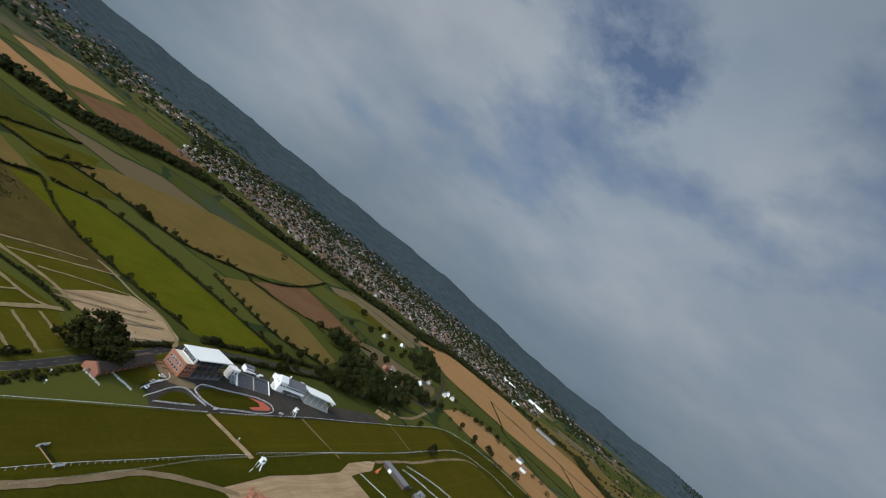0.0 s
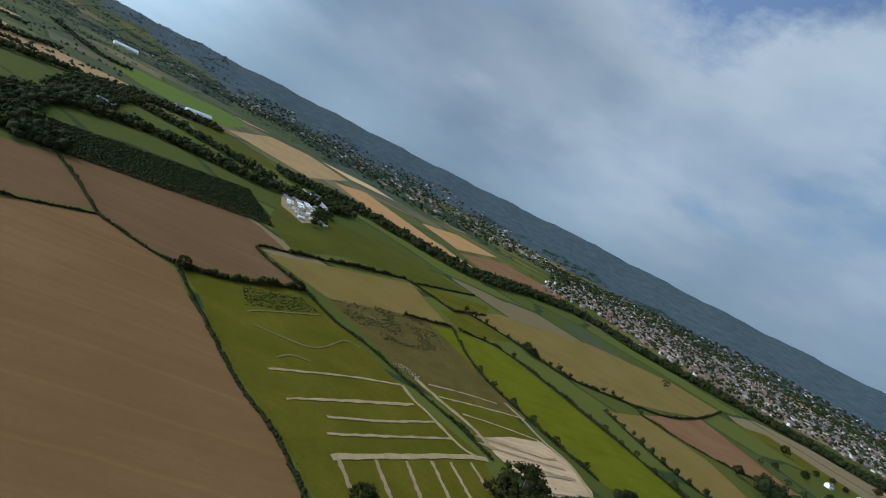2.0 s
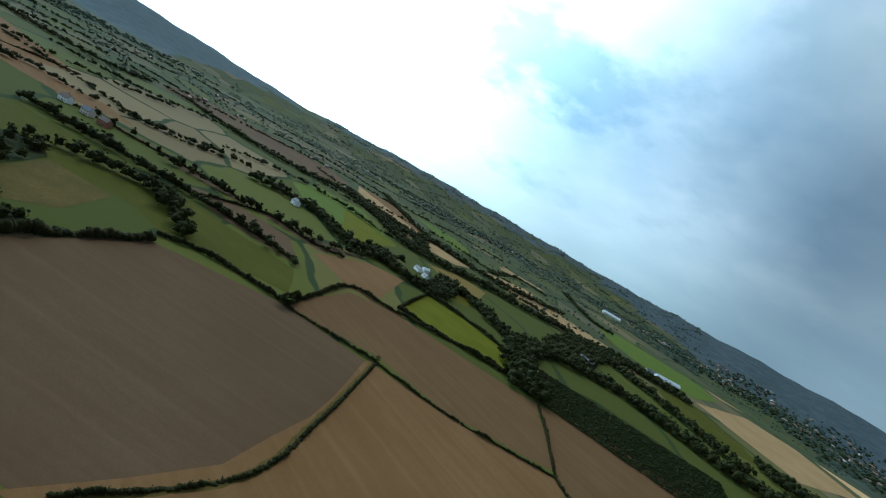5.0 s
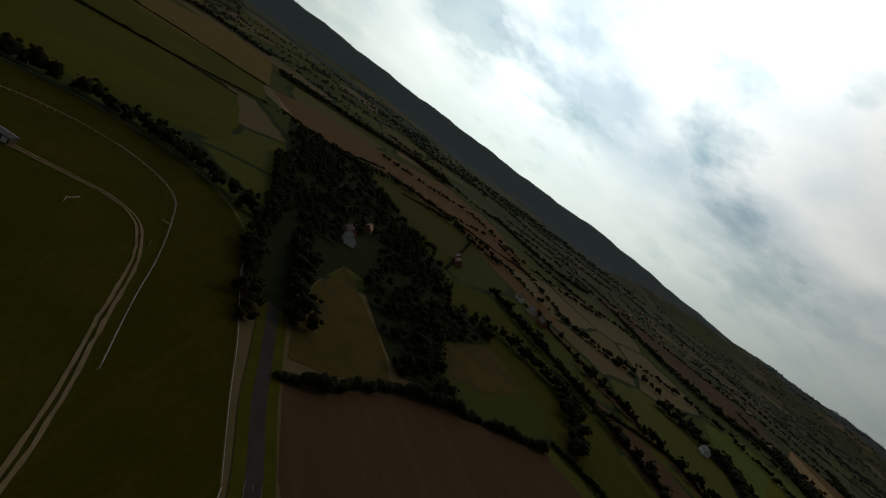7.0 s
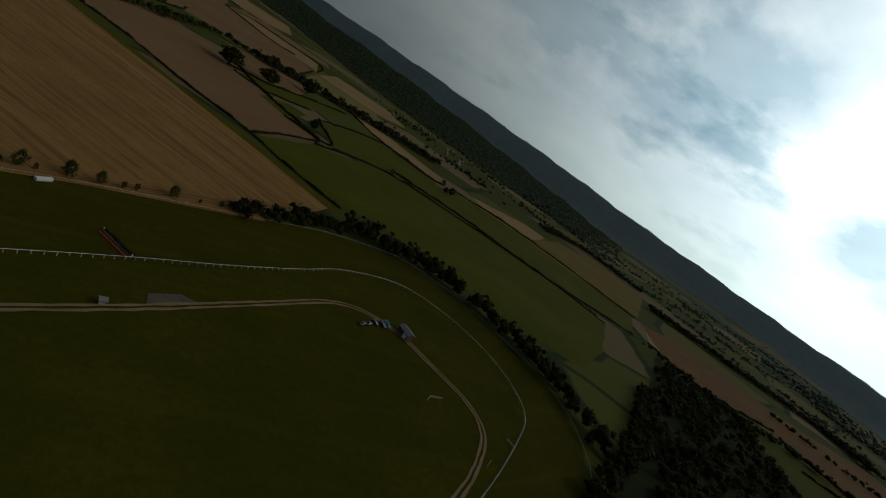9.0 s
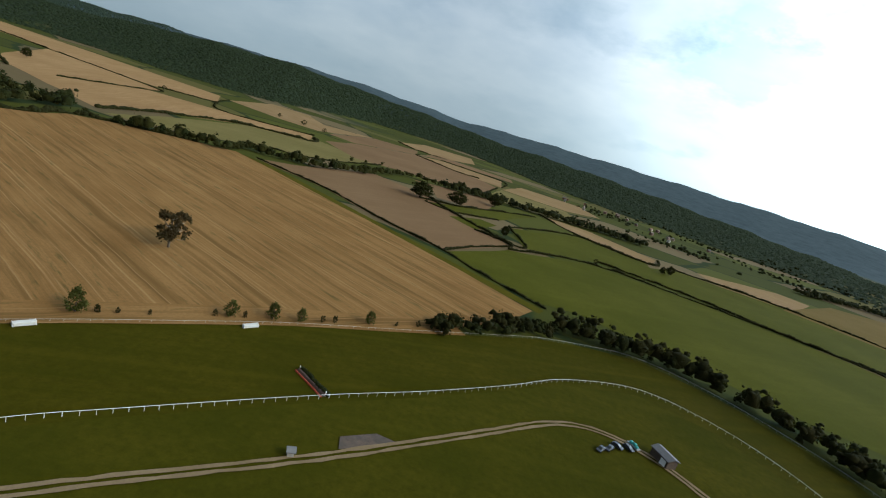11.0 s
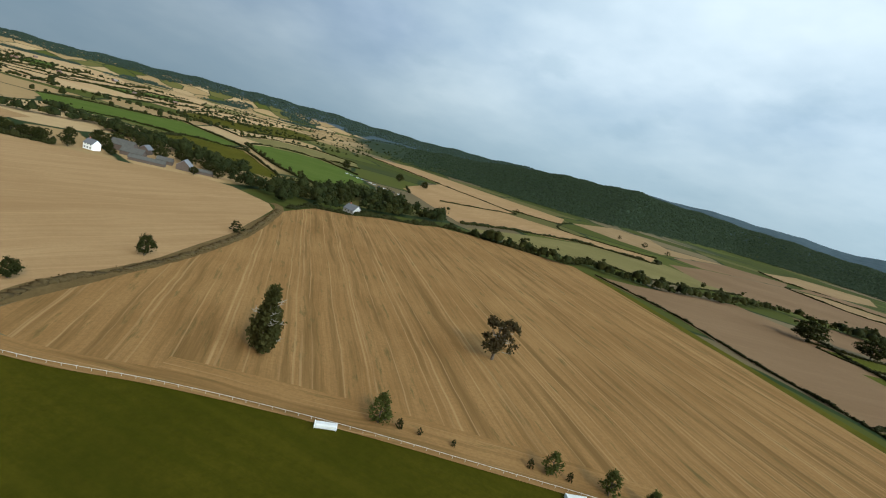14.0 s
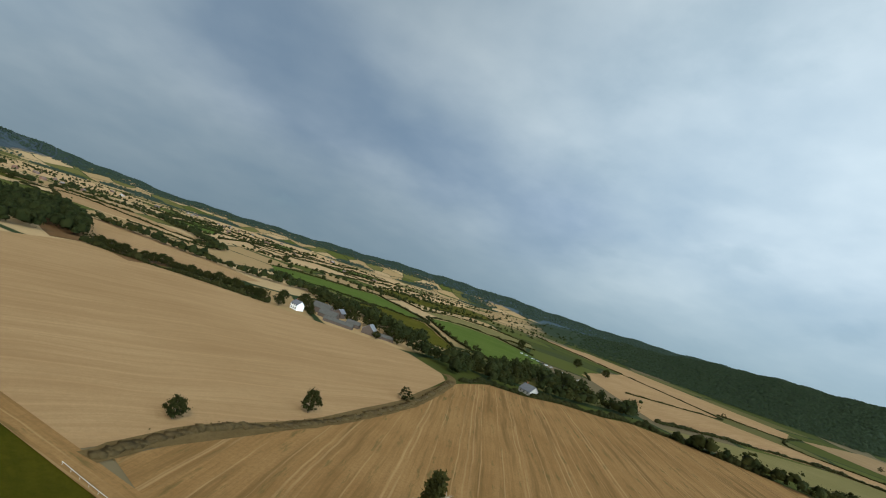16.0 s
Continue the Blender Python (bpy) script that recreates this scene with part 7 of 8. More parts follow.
# ---------------------------------------------------------------- vehicles
def car(x, y, a, paint, kind="car", z=0.1):
    """A parked car or van with windows and four wheels."""
    van = kind == "van"
    s = thing(kind, (x, y, z), a, {"car_white": "white", "car_dark": "dark", "car_silver": "silver"}[paint] + (" panel van on the road" if van else " car parked on open ground"), kind, "vehicles")
    l, h = (5.2, 2.1) if van else (4.3, 1.45)
    body = [(-l / 2, 0.35), (-l / 2, h * 0.62), (-l * 0.40, h * 0.70), (l * 0.22, h * 0.66), (l / 2, h * 0.5), (l / 2, 0.35)]
    top = [(-l * 0.42, h * 0.68), (-l * 0.33, h), (l * (0.20 if van else 0.06), h), (l * 0.26, h * 0.66)]
    if van:
        top[0] = (-l * 0.48, h * 0.68)
        top[1] = (-l * 0.47, h)
    for name, pts, w, m in (("body", body, 1.75, paint), ("cabin", top, 1.5, "car_white" if van else "dark_glass")):
        bm = profile(pts, -w / 2, w / 2)
        bmesh.ops.bevel(bm, geom=bm.edges[:], offset=0.08, segments=1, affect="EDGES")
        bmesh.ops.rotate(bm, verts=bm.verts[:], matrix=Matrix.Rotation(radians(-90), 3, "Z"))
        part(name, bm, m, s)
    roof = box(l * 0.34, 1.35, 0.06, (-l * 0.13, 0, h - 0.02), 0.02)
    part("roof", roof, paint, s)
    wheel = fast_mesh("wheel", *limb((0, -0.12, 0), (0, 0.12, 0), 0.33, 0.33, 12), "rubber")
    for wx in (-l * 0.31, l * 0.31):
        for wy in (-0.82, 0.82):
            part("wheel", wheel, None, s, m=pose(wx, wy, 0.33))


car(-15.4, 177.3, 46, "car_silver")
car(-10.3, 183.3, 46, "car_dark", "van")
for k, (x, y, a, c) in enumerate(((-147, -203, 60, "car_dark"), (-150, -207, 150, "car_dark"), (-154, -209, 140, "car_dark"), (-144, -200, 60, "car_dark"), (71, 259, 30, "car_white"), (67, 249, 60, "car_silver"), (65, 241, 70, "car_white"), (269, 286, 30, "car_white"), (273, 282, 30, "car_silver"), (277, 279, 30, "car_dark"), (265, 244, 120, "car_white"), (274, 251, 40, "car_silver"))):
    car(x, y, a, c)
for k in range(13):
    car(651 - k * 11.5 + RNG.uniform(-2, 2), -417 - k * 1.4 + RNG.uniform(-1, 1), 80 + RNG.uniform(-8, 8), ("car_white", "car_silver", "car_dark")[k % 3])
s = shed(-162, -213, 125, 8, 4.5, 3.0, "dark cabin with a pale lean-to beside the track", "slate", "dark_timber", 2)
s = thing("trailer", (-156, -212, 0), 130, "flat trailer loaded with green netting", "trailer")
part("bed", box(5, 2, 0.3, (0, 0, 0.6), 0.05), "steel_grey", s)
part("load", fast_mesh("load", *lumps([(-1.4, 0, 1.2), (0, 0.2, 1.3), (1.3, -0.1, 1.15)], [0.9, 1.0, 0.85], 0.7), "teal_cloth"), None, s)
for wx in (-1.2, 1.2):
    part("wheel", fast_mesh("wheel", *limb((wx, -1.1, 0.35), (wx, 1.1, 0.35), 0.35, 0.35, 10), "rubber"), None, s)


# ---------------------------------------------------------------- houses, farms and the town
def house(x, y, a, l, w, eave, wall="render_cream", roof="tile_brown", label="brick house with a tiled roof", windows=True, chimney=True, name="house", group="houses"):
    s = thing(name, (x, y, float(lie(x, y))), a, label, name, group)
    ridge = eave + w * 0.42
    part("wall", profile([(-w / 2, 0), (w / 2, 0), (w / 2, eave), (0, ridge - 0.15), (-w / 2, eave)], -l / 2, l / 2), wall, s)
    part("roof", profile([(-w / 2 - 0.4, eave - 0.3), (0, ridge - 0.02), (w / 2 + 0.4, eave - 0.3), (w / 2 + 0.4, eave - 0.02), (0, ridge + 0.25), (-w / 2 - 0.4, eave - 0.02)], -l / 2 - 0.3, l / 2 + 0.3), roof, s)
    if chimney:
        part("chimney", box(0.8, 0.6, 2.0, (l * 0.3, 0, ridge - 0.6), 0.04), "brick", s)
    if windows:
        for z in ((1.0, 3.6) if eave > 4 else (1.0,)):
            for side in (-1, 1):
                for k in range(3):
                    part("window", box(1.2, 0.08, 1.2, (l * (-0.3 + 0.3 * k), side * (w / 2 + 0.02), z)), "dark_glass", s)
        part("door", box(1.0, 0.1, 2.0, (l * 0.15, -w / 2 - 0.03, 0)), "dark_timber", s)
    return s


plain("farm_roof", (0.085, 0.080, 0.070), 0.95, 0.3, 0.5, 0.0, 0.1)
house(403, -88, 40, 9, 7.5, 4.8, "white_paint", "slate", "white farmhouse with a slate roof beside a stubble field")
house(315, -273, 20, 12, 10, 3.0, "concrete", "slate", "bungalow with a grey hipped roof among trees")
for x, y, a, l, w, h, lab in ((408, -116, 62, 17, 9, 3.2, "grey sheeted barn in a farmyard"), (386, -151, 160, 13, 10, 4.0, "open-fronted barn with a grey roof"), (384, -124, 70, 26, 5, 2.4, "long low grey farm shed"), (378, -163, 75, 18, 4.5, 2.2, "low farm shed beside a yard"),
                             (429, -110, 60, 18, 10, 5.0, "dark-roofed barn behind a farmyard"), (436, -127, 150, 10, 8, 4.5, "small barn behind a farmyard"), (399, -138, 70, 12, 6, 3.0, "small farm shed with a low roof")):
    house(x, y, a, l, w, h, "dark_timber", ("farm_roof", "slate", "barn_sheet")[int(x) % 3], lab, False, False, "barn", "farm buildings")
# village by the racecourse
for x, y, a, wall, roof in ((362, 573, 20, "brick", "tile_red"), (378, 584, 110, "render_cream", "tile_brown"), (520, 643, 60, "render_cream", "slate"), (539, 662, 60, "white_paint", "slate"),
                            (441, 785, 30, "render_cream", "slate"), (498, 813, 30, "white_paint", "slate"), (633, 538, 125, "white_paint", "slate"), (612, 503, 125, "white_paint", "tile_brown"), (635, 443, 130, "render_cream", "slate"), (640, 425, 130, "white_paint", "slate"), (628, 392, 130, "brick", "tile_red"), (618, 339, 130, "render_cream", "slate"), (450, 615, 40, "white_paint", "slate"), (490, 656, 40, "render_cream", "tile_brown"), (545, 653, 60, "render_cream", "tile_brown")):
    house(x, y, a, 9.5, 7, 4.4, wall, roof, {"brick": "orange brick", "render_cream": "cream rendered", "white_paint": "white rendered"}[wall] + " house standing among trees")
for x, y, a, wall, roof in ((710, 381, 130, "render_cream", "slate"), (674, 389, 130, "brick", "tile_red"), (-371, -195, 60, "white_paint", "slate"), (-384, -209, 60, "brick", "tile_brown"), (-420, -224, 30, "brick", "tile_red"),
                            (-655, -157, 60, "white_paint", "tile_brown"), (-631, -112, 60, "brick", "tile_brown"), (-643, -132, 60, "render_cream", "slate"), (-581, -219, 40, "brick", "tile_brown"), (-565, -207, 40, "brick", "tile_red"), (-721, 90, 30, "white_paint", "slate"), (225, 1165, 20, "white_paint", "slate")):
    house(x, y, a, 11, 8, 5.0, wall, roof, {"brick": "brick", "render_cream": "cream rendered", "white_paint": "white rendered"}[wall] + " country house with a pitched roof")
s = thing("polytunnel", (348, 517, 0), -30, "white ribbed polytunnel among trees", "polytunnel")
t = [(4 * math.cos(k * math.pi / 10), 3.4 * math.sin(k * math.pi / 10)) for k in range(11)]
part("cover", profile(t, -9, 9), "white_sheet", s)
for k in range(7):
    part("hoop", profile([(y * 1.02, z * 1.02) for y, z in t], -9 + k * 3 - 0.08, -9 + k * 3 + 0.08), "steel_grey", s)
for x, y, a, l, w, h, lab, wall, roof in ((-690, 271, 20, 12, 7, 4.0, "white farm building among trees", "white_paint", "slate"), (-707, 288, 110, 11, 6, 4.0, "white farm building among trees", "white_paint", "white_sheet"), (-668, 277, 20, 10, 6, 3, "low white farm shed among trees", "white_paint", "barn_sheet"), (-1742, 1493, 66, 80, 16, 6, "long white barn far away", "white_paint", "white_sheet"),
                                         (-816, 910, 84, 64, 11, 4.5, "long pale barn beside a meadow", "white_paint", "white_sheet"), (-832, 877, 84, 30, 9, 4.5, "pale sheeted barn beside a meadow", "concrete", "barn_sheet"), (1067, 918, -55, 60, 9, 3, "row of pale glasshouses", "concrete", "barn_sheet"), (1431, 1562, -60, 60, 12, 4, "long white sheeted warehouse", "white_paint", "white_sheet"),
                                         (1522, 1461, -55, 70, 12, 4, "long white sheeted warehouse", "white_paint", "white_sheet"), (1075, 1088, -50, 22, 14, 6, "white sheeted barn by a field", "white_paint", "white_sheet"), (-627, 543, 30, 24, 10, 4, "white house standing among trees", "white_paint", "slate")):
    house(x, y, a, l, w, h, wall, roof, lab, False, False, "barn", "large buildings")


def caravan(x, y, a, paint="car_white"):
    label = {"car_white": "white", "render_cream": "cream", "car_silver": "grey"}[paint] + " static caravan on gravel"
    s = thing("caravan", (x, y, 0.05), a, label, "caravan", "caravans")
    part("body", box(8.5, 3.0, 2.4, (0, 0, 0.4), 0.12), paint, s)
    part("roof", profile([(-1.55, 2.8), (1.55, 2.8), (0.0, 3.2)], -4.3, 4.3), "barn_sheet" if paint == "car_silver" else "concrete" if paint == "render_cream" else "white_sheet", s)
    part("window", box(2.2, 0.06, 0.9, (1.6, -1.52, 1.4)), "dark_glass", s)


for k in range(40):
    u, v = (k % 12) / 11, k // 12
    x, y = -398 + 96 * u + 8 * v + RNG.uniform(-3, 3), 648 - 92 * u + 15 * v + RNG.uniform(-3, 3)
    caravan(x, y, float(RNG.uniform(20, 60)), ("car_white", "render_cream", "car_silver")[int(RNG.integers(3))])
for x, y, a, l in ((-392, 698, -40, 26), (-365, 690, -40, 22), (-342, 672, -40, 30), (-385, 719, 50, 18)):
    house(x, y, a, l, 12, 5.0, "white_paint", "slate", "pale building at the caravan park", False, False, "barn", "large buildings")


def town(x, y, turn, label, big=1.0):
    """Rows of small houses as one mass: walls and roofs, with gables."""
    k = len(x)
    z = lie(x, y)
    l, w, h = RNG.uniform(7, 14, k) * big, RNG.uniform(5.5, 8, k) * big, RNG.uniform(3.6, 5.4, k)
    c, s = np.cos(turn), np.sin(turn)

    def put(px, py, pz):
        px, py = px * l / 2, py * w / 2
        return np.stack([x + px * c - py * s, y + px * s + py * c, z + pz], 1)

    low = [put(a, b, 0 * h - 1.0) for a, b in ((-1, -1), (1, -1), (1, 1), (-1, 1))]
    eave = [put(a, b, h) for a, b in ((-1, -1), (1, -1), (1, 1), (-1, 1))]
    tops = [put(a, 0.0, h + w * 0.38) for a in (-1, 1)]
    v = np.stack(low + eave + tops, 1).reshape(-1, 3)
    f = np.array([(0, 1, 5), (0, 5, 4), (1, 2, 6), (1, 6, 5), (2, 3, 7), (2, 7, 6), (3, 0, 4), (3, 4, 7), (4, 8, 7), (5, 6, 9)])
    walls = fast_mesh("town_walls", v, (f[None] + 10 * np.arange(k)[:, None, None]).reshape(-1, 3), "town_wall")
    edge = [put(a * 1.06, b * 1.12, h - 0.25) for a, b in ((-1, -1), (1, -1), (1, 1), (-1, 1))] + [put(a * 1.06, 0.0, h + w * 0.38 + 0.2) for a in (-1, 1)]
    v = np.stack(edge, 1).reshape(-1, 3)
    f = np.array([(0, 1, 5), (0, 5, 4), (2, 3, 4), (2, 4, 5)])
    roofs = fast_mesh("town_roofs", v, (f[None] + 6 * np.arange(k)[:, None, None]).reshape(-1, 3), "town_roof")
    s = thing("town_houses", (0, 0, 0), 0, label, "town", kind="stuff")
    tagged(part("walls", walls, None, s), kind="stuff")
    tagged(part("roofs", roofs, None, s), kind="stuff")


def island_material(name, *tones):
    m, n, p = material(name, 0.8, 0.2)
    g = n.add("ShaderNodeNewGeometry").outputs["Random Per Island"]
    r = n.add("ShaderNodeValToRGB", {0: g})
    r.color_ramp.interpolation = "CONSTANT"
    for k, c in enumerate(tones):
        e = r.color_ramp.elements[k] if k < 2 else r.color_ramp.elements.new(k / len(tones))
        e.position, e.color = k / len(tones), (*c, 1)
    n.tree.links.new(r.outputs[0], p.inputs["Base Color"])


island_material("town_wall", (0.15, 0.10, 0.08), (0.26, 0.22, 0.18), (0.19, 0.12, 0.09), (0.42, 0.40, 0.37), (0.15, 0.09, 0.07), (0.22, 0.18, 0.14), (0.18, 0.10, 0.07), (0.15, 0.10, 0.08))
island_material("town_roof", (0.115, 0.08, 0.065), (0.085, 0.08, 0.08), (0.15, 0.095, 0.07), (0.11, 0.09, 0.08), (0.15, 0.11, 0.09), (0.07, 0.07, 0.078), (0.21, 0.19, 0.18), (0.16, 0.09, 0.06))


def streets(outline, gap_x, gap_y, keep=0.8):
    """House plots along bending streets that fill an outline."""
    x, y = fill(outline, gap_x)
    bend = 0.9 * np.sin(x * 0.0042 + 1.1) + 0.8 * np.sin(y * 0.0036 + 0.4) + 0.3
    u = x * np.cos(bend) + y * np.sin(bend)
    row = np.round(u / gap_y) * gap_y - u
    x, y = x + row * np.cos(bend) * 0.8, y + row * np.sin(bend) * 0.8
    ok = RNG.random(len(x)) < keep
    return x[ok], y[ok], bend[ok] + RNG.choice([0, np.pi / 2], ok.sum(), p=[0.7, 0.3])


NEAR_TOWN = [(-17, 1223), (130, 1398), (296, 1253), (399, 1205), (661, 1291), (835, 1254), (1025, 1204), (1279, 1172), (1422, 1332), (1482, 1662), (1248, 2079), (777, 2198), (384, 2135), (115, 1930), (-11, 1586)]
FAR_TOWN = [(-11, 1640), (115, 1960), (383, 2162), (774, 2223), (1265, 2103), (1512, 1654), (1911, 1483), (2438, 1596), (2348, 2247), (1767, 2695), (1031, 2936), (312, 2801), (-94, 2428)]
town(*streets(NEAR_TOWN, 19, 34, 0.62), "dense red-brown and white town houses")
town(*streets(FAR_TOWN, 34, 52, 0.62), "distant pale town houses", 1.1)
town(*streets([(-1090, 1863), (-492, 1716), (-195, 2067), (8, 2297), (-145, 3001), (-793, 3178), (-1298, 2784)], 60, 90, 0.6), "scattered houses below a hill", 1.4)
town(*streets([(-1711, 1980), (-1144, 2072), (-1349, 2884), (-2329, 2695)], 80, 110, 0.5), "scattered distant houses", 1.5)
town(*streets([(1454, -353), (2599, -205), (2964, 640), (2076, 945)], 120, 150, 0.3), "scattered distant farms and cottages", 1.5)
town(*streets([(-1956, -488), (-1371, -595), (-1078, 224), (-1912, 439)], 120, 150, 0.35), "scattered distant cottages", 1.3)
town(*streets([(-368, -1024), (-116, -1096), (38, -1390), (-162, -1438), (-423, -1229)], 46, 60, 0.35), "hillside hamlet cottages", 0.75)
town(*streets([(1273, 617), (1412, 435), (1706, 749), (1565, 1080)], 60, 90, 0.4), "scattered roadside houses", 1.2)
x, y = fill(NEAR_TOWN, 20)
ok = RNG.random(len(x)) < 0.72 + 0.28 * np.sin(x * 0.017 + 1.5 * np.sin(y * 0.013))
wood("town_trees", x[ok], y[ok], 9, 5.5, "green garden trees between town houses", lobes=2)
x, y = fill(FAR_TOWN, 33)
wood("town_trees", x, y, 10, 11, "green garden trees between distant houses", lobes=2)

# hedgerow trees over the far country
def far_trees(outline, gap, height, spread, label, keep=0.5, clumps=1.45):
    """Small trees along bending field edges, with a few in clumps."""
    x, y = fill(outline, gap)
    u, v = x * 0.88 + y * 0.47 + 40 * np.sin(y * 0.006), y * 0.88 - x * 0.47 + 50 * np.sin(x * 0.005)
    lines = (np.abs(np.sin(u * 0.0125)) < 0.07) | (np.abs(np.sin(v * 0.019)) < 0.09)
    clump = np.sin(x * 0.02 + 2 * np.sin(y * 0.012)) + np.sin(y * 0.023 + 1.3 * np.sin(x * 0.009)) > clumps
    ok = (lines & (RNG.random(len(x)) < keep + 0.35)) | (clump & (RNG.random(len(x)) < keep)) | (RNG.random(len(x)) < 0.004)
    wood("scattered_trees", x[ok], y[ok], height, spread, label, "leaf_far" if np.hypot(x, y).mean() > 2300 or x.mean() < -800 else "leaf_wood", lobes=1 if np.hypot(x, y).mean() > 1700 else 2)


far_trees([(-2951, 950), (-1496, 1559), (-881, 1435), (-540, 1551), (-395, 2093), (-1501, 2986), (-2646, 2188)], 13, 5.0, 3.3, "distant hedgerow trees", 0.4)
far_trees([(-2948, 744), (-1909, 540), (-1052, 459), (-853, 383), (-807, 689), (-1491, 1349), (-2649, 1572)], 13, 5.0, 3.3, "distant hedgerow trees", 0.35, 1.75)
far_trees([(-2640, -892), (-1572, -897), (-1255, -284), (-1811, 337), (-2742, 334)], 13, 5.0, 3.3, "distant hedgerow trees", 0.4)
far_trees([(-2058, -1783), (-783, -1513), (-579, -1166), (-1075, -792), (-2056, -894)], 13, 6.5, 4.2, "trees on lower hill slopes", 0.6)
far_trees([(-783, -1513), (-163, -1534), (-51, -996), (-312, -899), (-680, -1054)], 13, 6.5, 4.2, "trees on lower hill slopes", 0.6)
far_trees([(1300, 235), (1537, 791), (2712, 1218), (2932, 209), (1998, -157)], 13, 6.5, 4.6, "distant hedgerow trees", 0.09, 1.7)
far_trees([(1106, -202), (1867, -406), (2675, -605), (2658, -1102), (1838, -1199), (1032, -581)], 13, 6.5, 4.6, "distant hedgerow trees", 0.09, 1.7)
far_trees([(1151, 362), (1584, 224), (2442, 1367), (1734, 1477), (1278, 1025)], 13, 6.5, 4.2, "distant roadside trees", 0.3, 1.7)

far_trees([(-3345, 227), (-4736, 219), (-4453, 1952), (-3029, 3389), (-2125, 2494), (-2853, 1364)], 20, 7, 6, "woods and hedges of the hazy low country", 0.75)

for outline, lab in (([(-2566, 394), (-2127, 566), (-2045, 869), (-2243, 1563), (-1915, 1742), (-1352, 1719), (-1196, 1828), (-649, 1855), (-794, 2732), (-1711, 2439), (-2338, 1883), (-2798, 952)], "trees of a leafy suburb"),
                     ([(-1392, -1285), (-1767, -1292), (-1960, -1044), (-2543, -791), (-2691, -487), (-2467, -282), (-2103, -631), (-1668, -756), (-1406, -897)], "woods at a hill foot")):
    x, y = fill(outline, 24)
    ok = RNG.random(len(x)) < 0.62 + 0.4 * np.sin(x * 0.011 + 1.4 * np.sin(y * 0.008))
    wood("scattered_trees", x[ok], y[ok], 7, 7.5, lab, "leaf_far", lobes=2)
town(*streets([(-2435, 748), (-2120, 951), (-2243, 1563), (-1916, 1798), (-1353, 1785), (-1299, 2381), (-2234, 1883), (-2645, 1056)], 70, 90, 0.45), "scattered pale houses of a leafy suburb", 1.3)

x, y = fill([(-1710, 1773), (-491, 1533), (113, 2124), (6, 2726), (-893, 3178), (-2019, 2694)], 32)
ok = RNG.random(len(x)) < 0.5 + 0.4 * np.sin(x * 0.012 + 1.4 * np.sin(y * 0.009))
wood("scattered_trees", x[ok], y[ok], 9, 8, "trees between houses below a hill", lobes=2)
tree_row([(1185, 126), (1547, 96), (2016, -34), (2549, -94)], 55, 9, "far", 14, 1.3)
tree_row([(1095, -35), (1613, -35), (2093, -208), (2550, -316)], 60, 9, "far", 14, 1.3)
tree_row([(1468, 334), (1993, 365), (2465, 375)], 45, 9, "far", 14, 1.3)
tree_row([(1482, -167), (1972, -387), (2100, -337)], 50, 9, "far", 12, 1.3)

for pts in ([(1010, -330), (1075, -140), (1120, 60)], [(1290, -560), (1310, -330), (1345, -230)], [(1180, 150), (1290, 330), (1330, 520)], [(1500, -520), (1560, -300), (1600, -180)], [(1640, 40), (1680, 230), (1660, 420)], [(1800, -640), (1850, -420)], [(1900, -80), (1950, 200), (1930, 420)], [(2250, -420), (2300, -120), (2280, 180)]):
    belt(pts, 9, 8, 5.5, "trees of a hedgerow between stubble fields", 3, 8)

# hedgerows over the low country to the west
for k, (r, first, last) in enumerate(((790, 84, 118), (930, 60, 92), (1010, 98, 126), (1130, 72, 108), (1290, 58, 84), (1340, 96, 128), (1490, 74, 112), (1700, 62, 90), (1780, 100, 126), (2050, 70, 118))):
    turn = [first + (last - first) * j / 5 for j in range(6)]
    belt([(-r * (1 + 0.05 * math.sin(j * 1.9 + k)) * math.sin(radians(a)), r * (1 + 0.05 * math.sin(j * 1.9 + k)) * math.cos(radians(a))) for j, a in enumerate(turn)], 6, 6.5, 4.6, "dark hedgerow trees of the low country", 3, 8)

mixed_wood([(-411, 654), (-416, 715), (-344, 702), (-286, 606), (-280, 535), (-295, 555), (-313, 606), (-354, 687)], 9, 4.5, "dark trees round a caravan park", 0.9)
# ---------------------------------------------------------------- the car park rows, road lines and small things
for pts, w in (([(-104, 226), (-80, 264), (-53, 299)], 2.4), ([(-83.6, 213.2), (-67, 241), (-39, 285)], 2.4), ([(-74, 230), (-65, 243), (-39, 283)], 2.2), ([(-64.1, 220.4), (-43, 249), (-23, 281)], 2.4), ([(-57.4, 209.0), (-37, 237), (-10, 275)], 2.4), ([(-47.9, 196.7), (-26.4, 227.6), (1, 266), (13, 278)], 5.0)):
    band("parking_row", "worn_track", pts, w * 0.72, "pale worn strip through a grass car park")
band("parking_row", "worn_track", [(-53, 299), (-42, 290), (-31, 286), (-15, 277), (0, 271), (13, 277)], 2.6, "pale track through a grass car park")
for a, b in (((-44.9, 198.0), (-32.4, 186.6)), ((-33.6, 214.1), (-12.5, 191.0)), ((-22.5, 227.8), (-2.4, 201.7)), ((-13, 241), (7.8, 215.3)), ((-5, 251), (15.9, 226.6)), ((4, 263), (18, 247))):
    band("parking_row", "gravel" if a[0] < -15 else "worn_track", [a, ((a[0] + b[0]) / 2, (a[1] + b[1]) / 2), b], 2.0, "grey worn strip through a grass car park", step=2.0)
